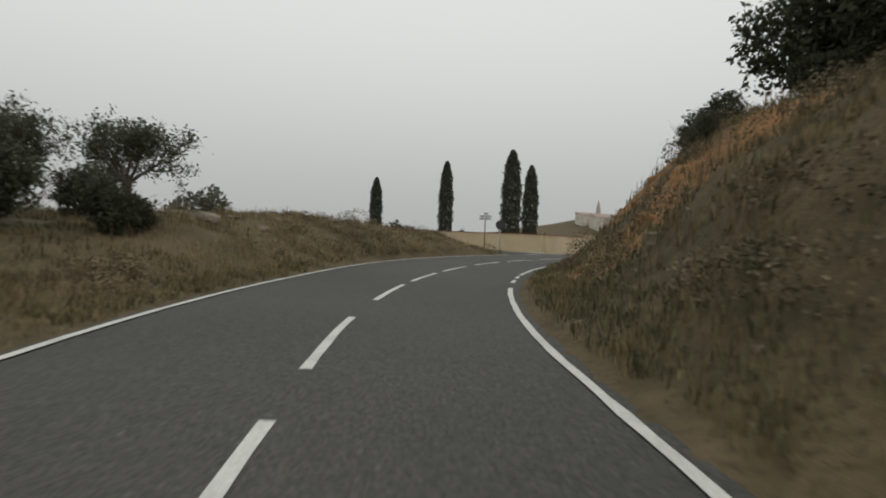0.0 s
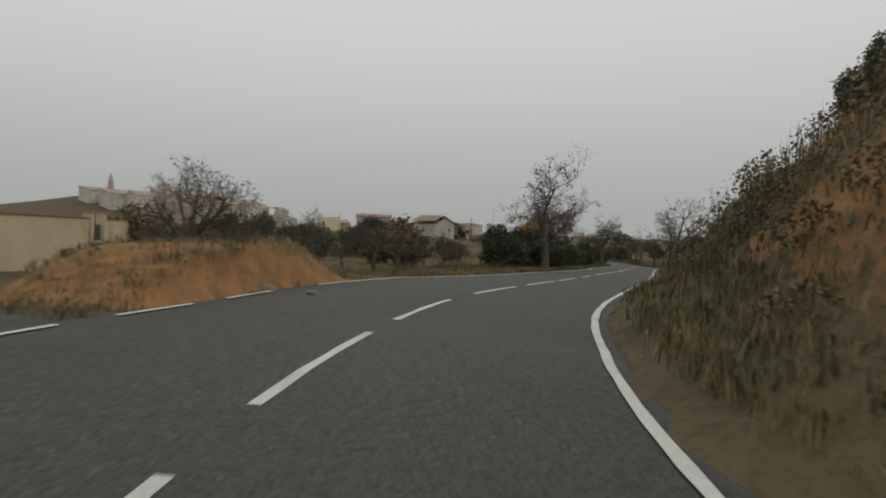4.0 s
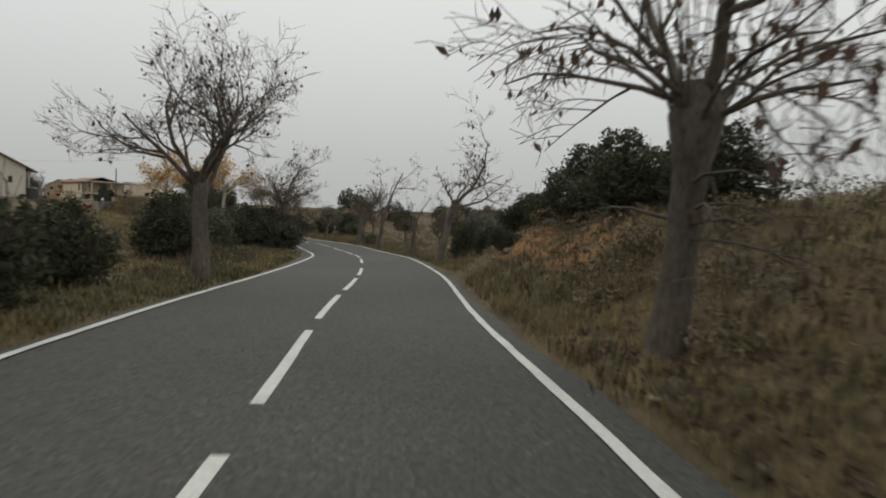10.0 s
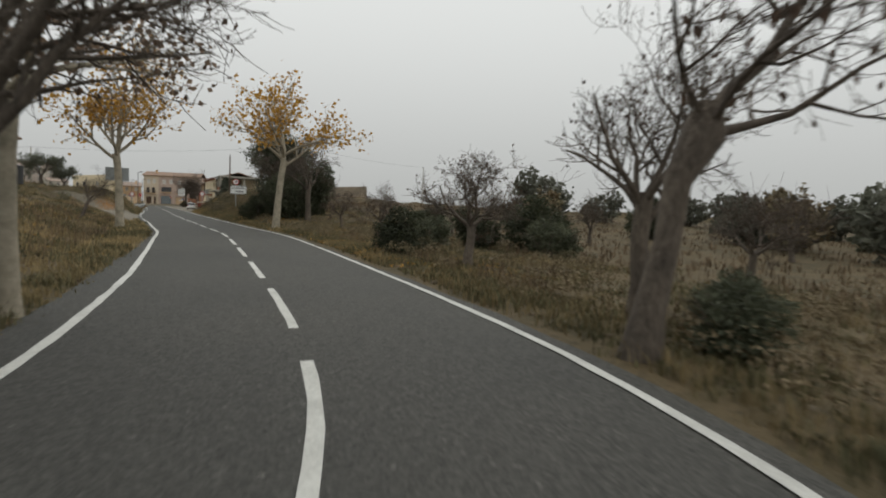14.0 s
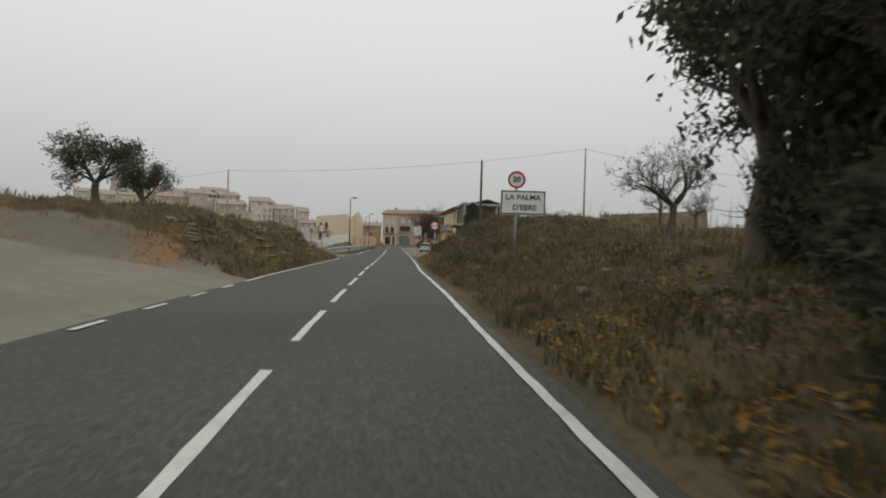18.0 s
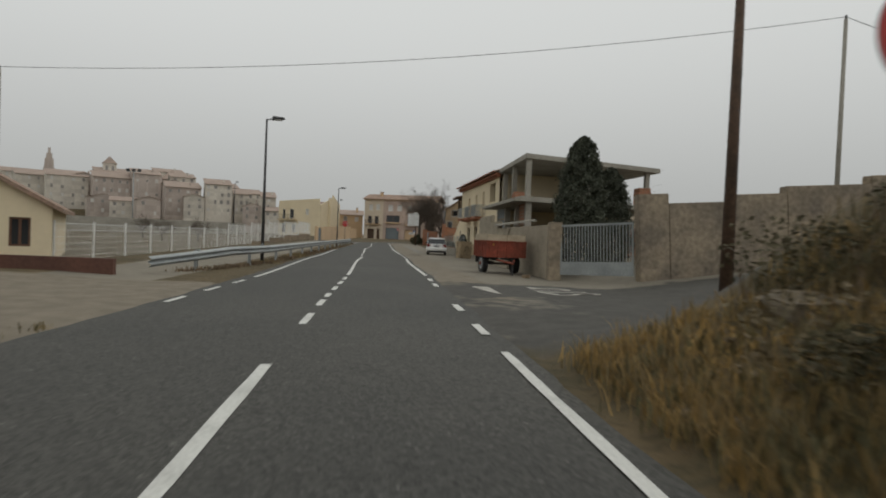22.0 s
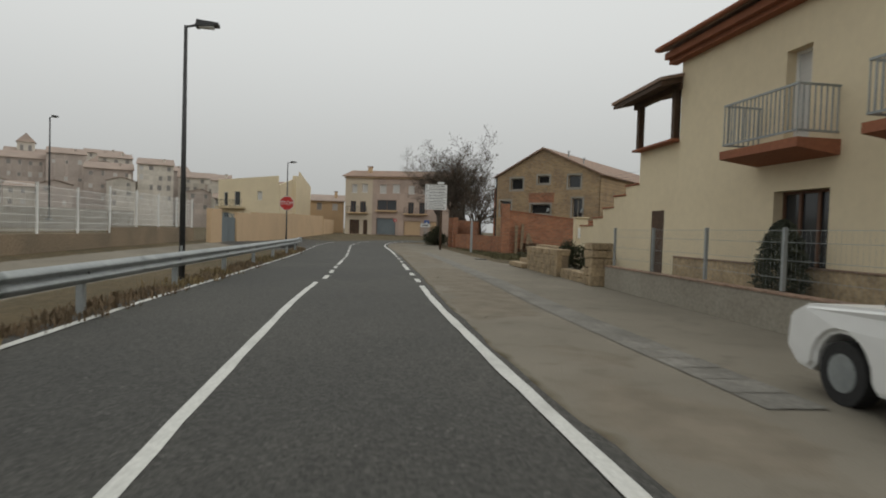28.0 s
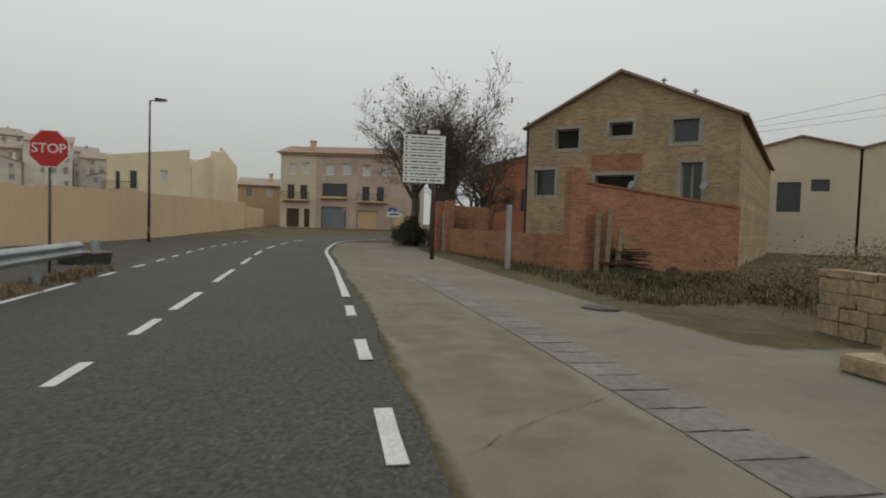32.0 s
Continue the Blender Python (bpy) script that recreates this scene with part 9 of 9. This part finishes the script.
# weeds under the guard rail
r = np.random.RandomState(77)
yy = r.uniform(-7, 58, 1500)
q = np.c_[np.interp(yy, [-8, -5, 0, 40, 52, 57], [-5.3, -4.2, -3.55, -3.45, -3.55, -3.9]) + r.normal(0, 0.2, 1500), yy, np.zeros(1500)]
keep = bumps(q[:, 1], q[:, 1] * 0, 1.3, 5) > -0.2
blades("weeds", "dry brown weeds under the guardrail", q[keep], r, 7, 0.12, 0.09, STALK, 0.012)
blades("dry_grass", "dry grass tufts under the guardrail", q[~keep], r, 7, 0.15, 0.08, STRAW, 0.012)
# grass of the waste plot by the brick yard, and of the field by the sports ground
yy, xx = r.uniform(52.5, 72, 1500), r.uniform(7.8, 13, 1500)
blades("green_grass", "low green weeds on the waste plot", np.c_[xx, yy, np.full(1500, -0.1)], r, 10, 0.15, 0.14, GRASSGREEN, 0.012)
yy, xx = r.uniform(50, 60, 900), r.uniform(10.5, 17, 900)
blades("straw_grass", "tall golden weeds on the waste plot", np.c_[xx, yy, np.full(900, -0.1)], r, 7, 0.17, 0.3, STALK, 0.008, 1.4)
r = np.random.RandomState(78)
for n, x0, x1, y0, y1, h0, h1, mat, lab in ((34, 9.6, 13.2, 54.2, 60.0, 0.06, 0.2, SCRUBDARK, "low dark weeds on the waste plot"), (24, 12.6, 17.5, 51.5, 58.5, 0.3, 0.7, SCRUB, "dry tan brushwood on the waste plot"), (16, 11.4, 15.5, 50.8, 55.0, 0.6, 1.05, SCRUB, "tall dry tan brushwood beside the stone wall")):
    pts = []
    for _ in range(n):
        h = r.uniform(h0, h1)
        u = r.normal(0, 1, (420, 3))
        u /= np.linalg.norm(u, axis=1)[:, None]
        pts.append(np.array([r.uniform(x0, x1), r.uniform(y0, y1), -0.1 + h * 0.5]) + u * np.array([h * 1.4, h * 1.4, h]) * (0.4 + 0.6 * r.rand(420) ** 0.5)[:, None])
    ob = new("low_scrub", leaf_mesh("low_scrub", np.concatenate(pts), 0.04, mat, 540 + n, 1, 0.03))
    tagged(ob, lab, "scrub", kind="stuff")
# small stones on the verges
q, r = strewn(701, 1500, 38, 272, 3.1, 6.5)
q2, _ = strewn(702, 1200, 38, 272, -3.1, -6.5)
q = np.r_[q, q2, np.c_[r.uniform(9.4, 13, 260), r.uniform(52.5, 60, 260), np.full(260, -0.09)]]
m = len(q)
cube = np.array([(x, y, z) for z in (-1, 1) for y in (-1, 1) for x in (-1, 1)], float) * 0.5
sz = r.uniform(0.03, 0.1, m)[:, None, None] * r.uniform(0.6, 1.3, (m, 8, 3))
v = (q[:, None, :] + cube[None] * sz).reshape(-1, 3)
f6 = np.array([(0, 2, 3, 1), (4, 5, 7, 6), (0, 1, 5, 4), (2, 6, 7, 3), (0, 4, 6, 2), (1, 3, 7, 5)])
ob = new("loose_stones", mesh_of("loose_stones", v, (np.arange(m)[:, None, None] * 8 + f6[None]).reshape(-1, 4), ROCK))
tagged(ob, "small broken pale stones along the verge", "stones", kind="stuff")
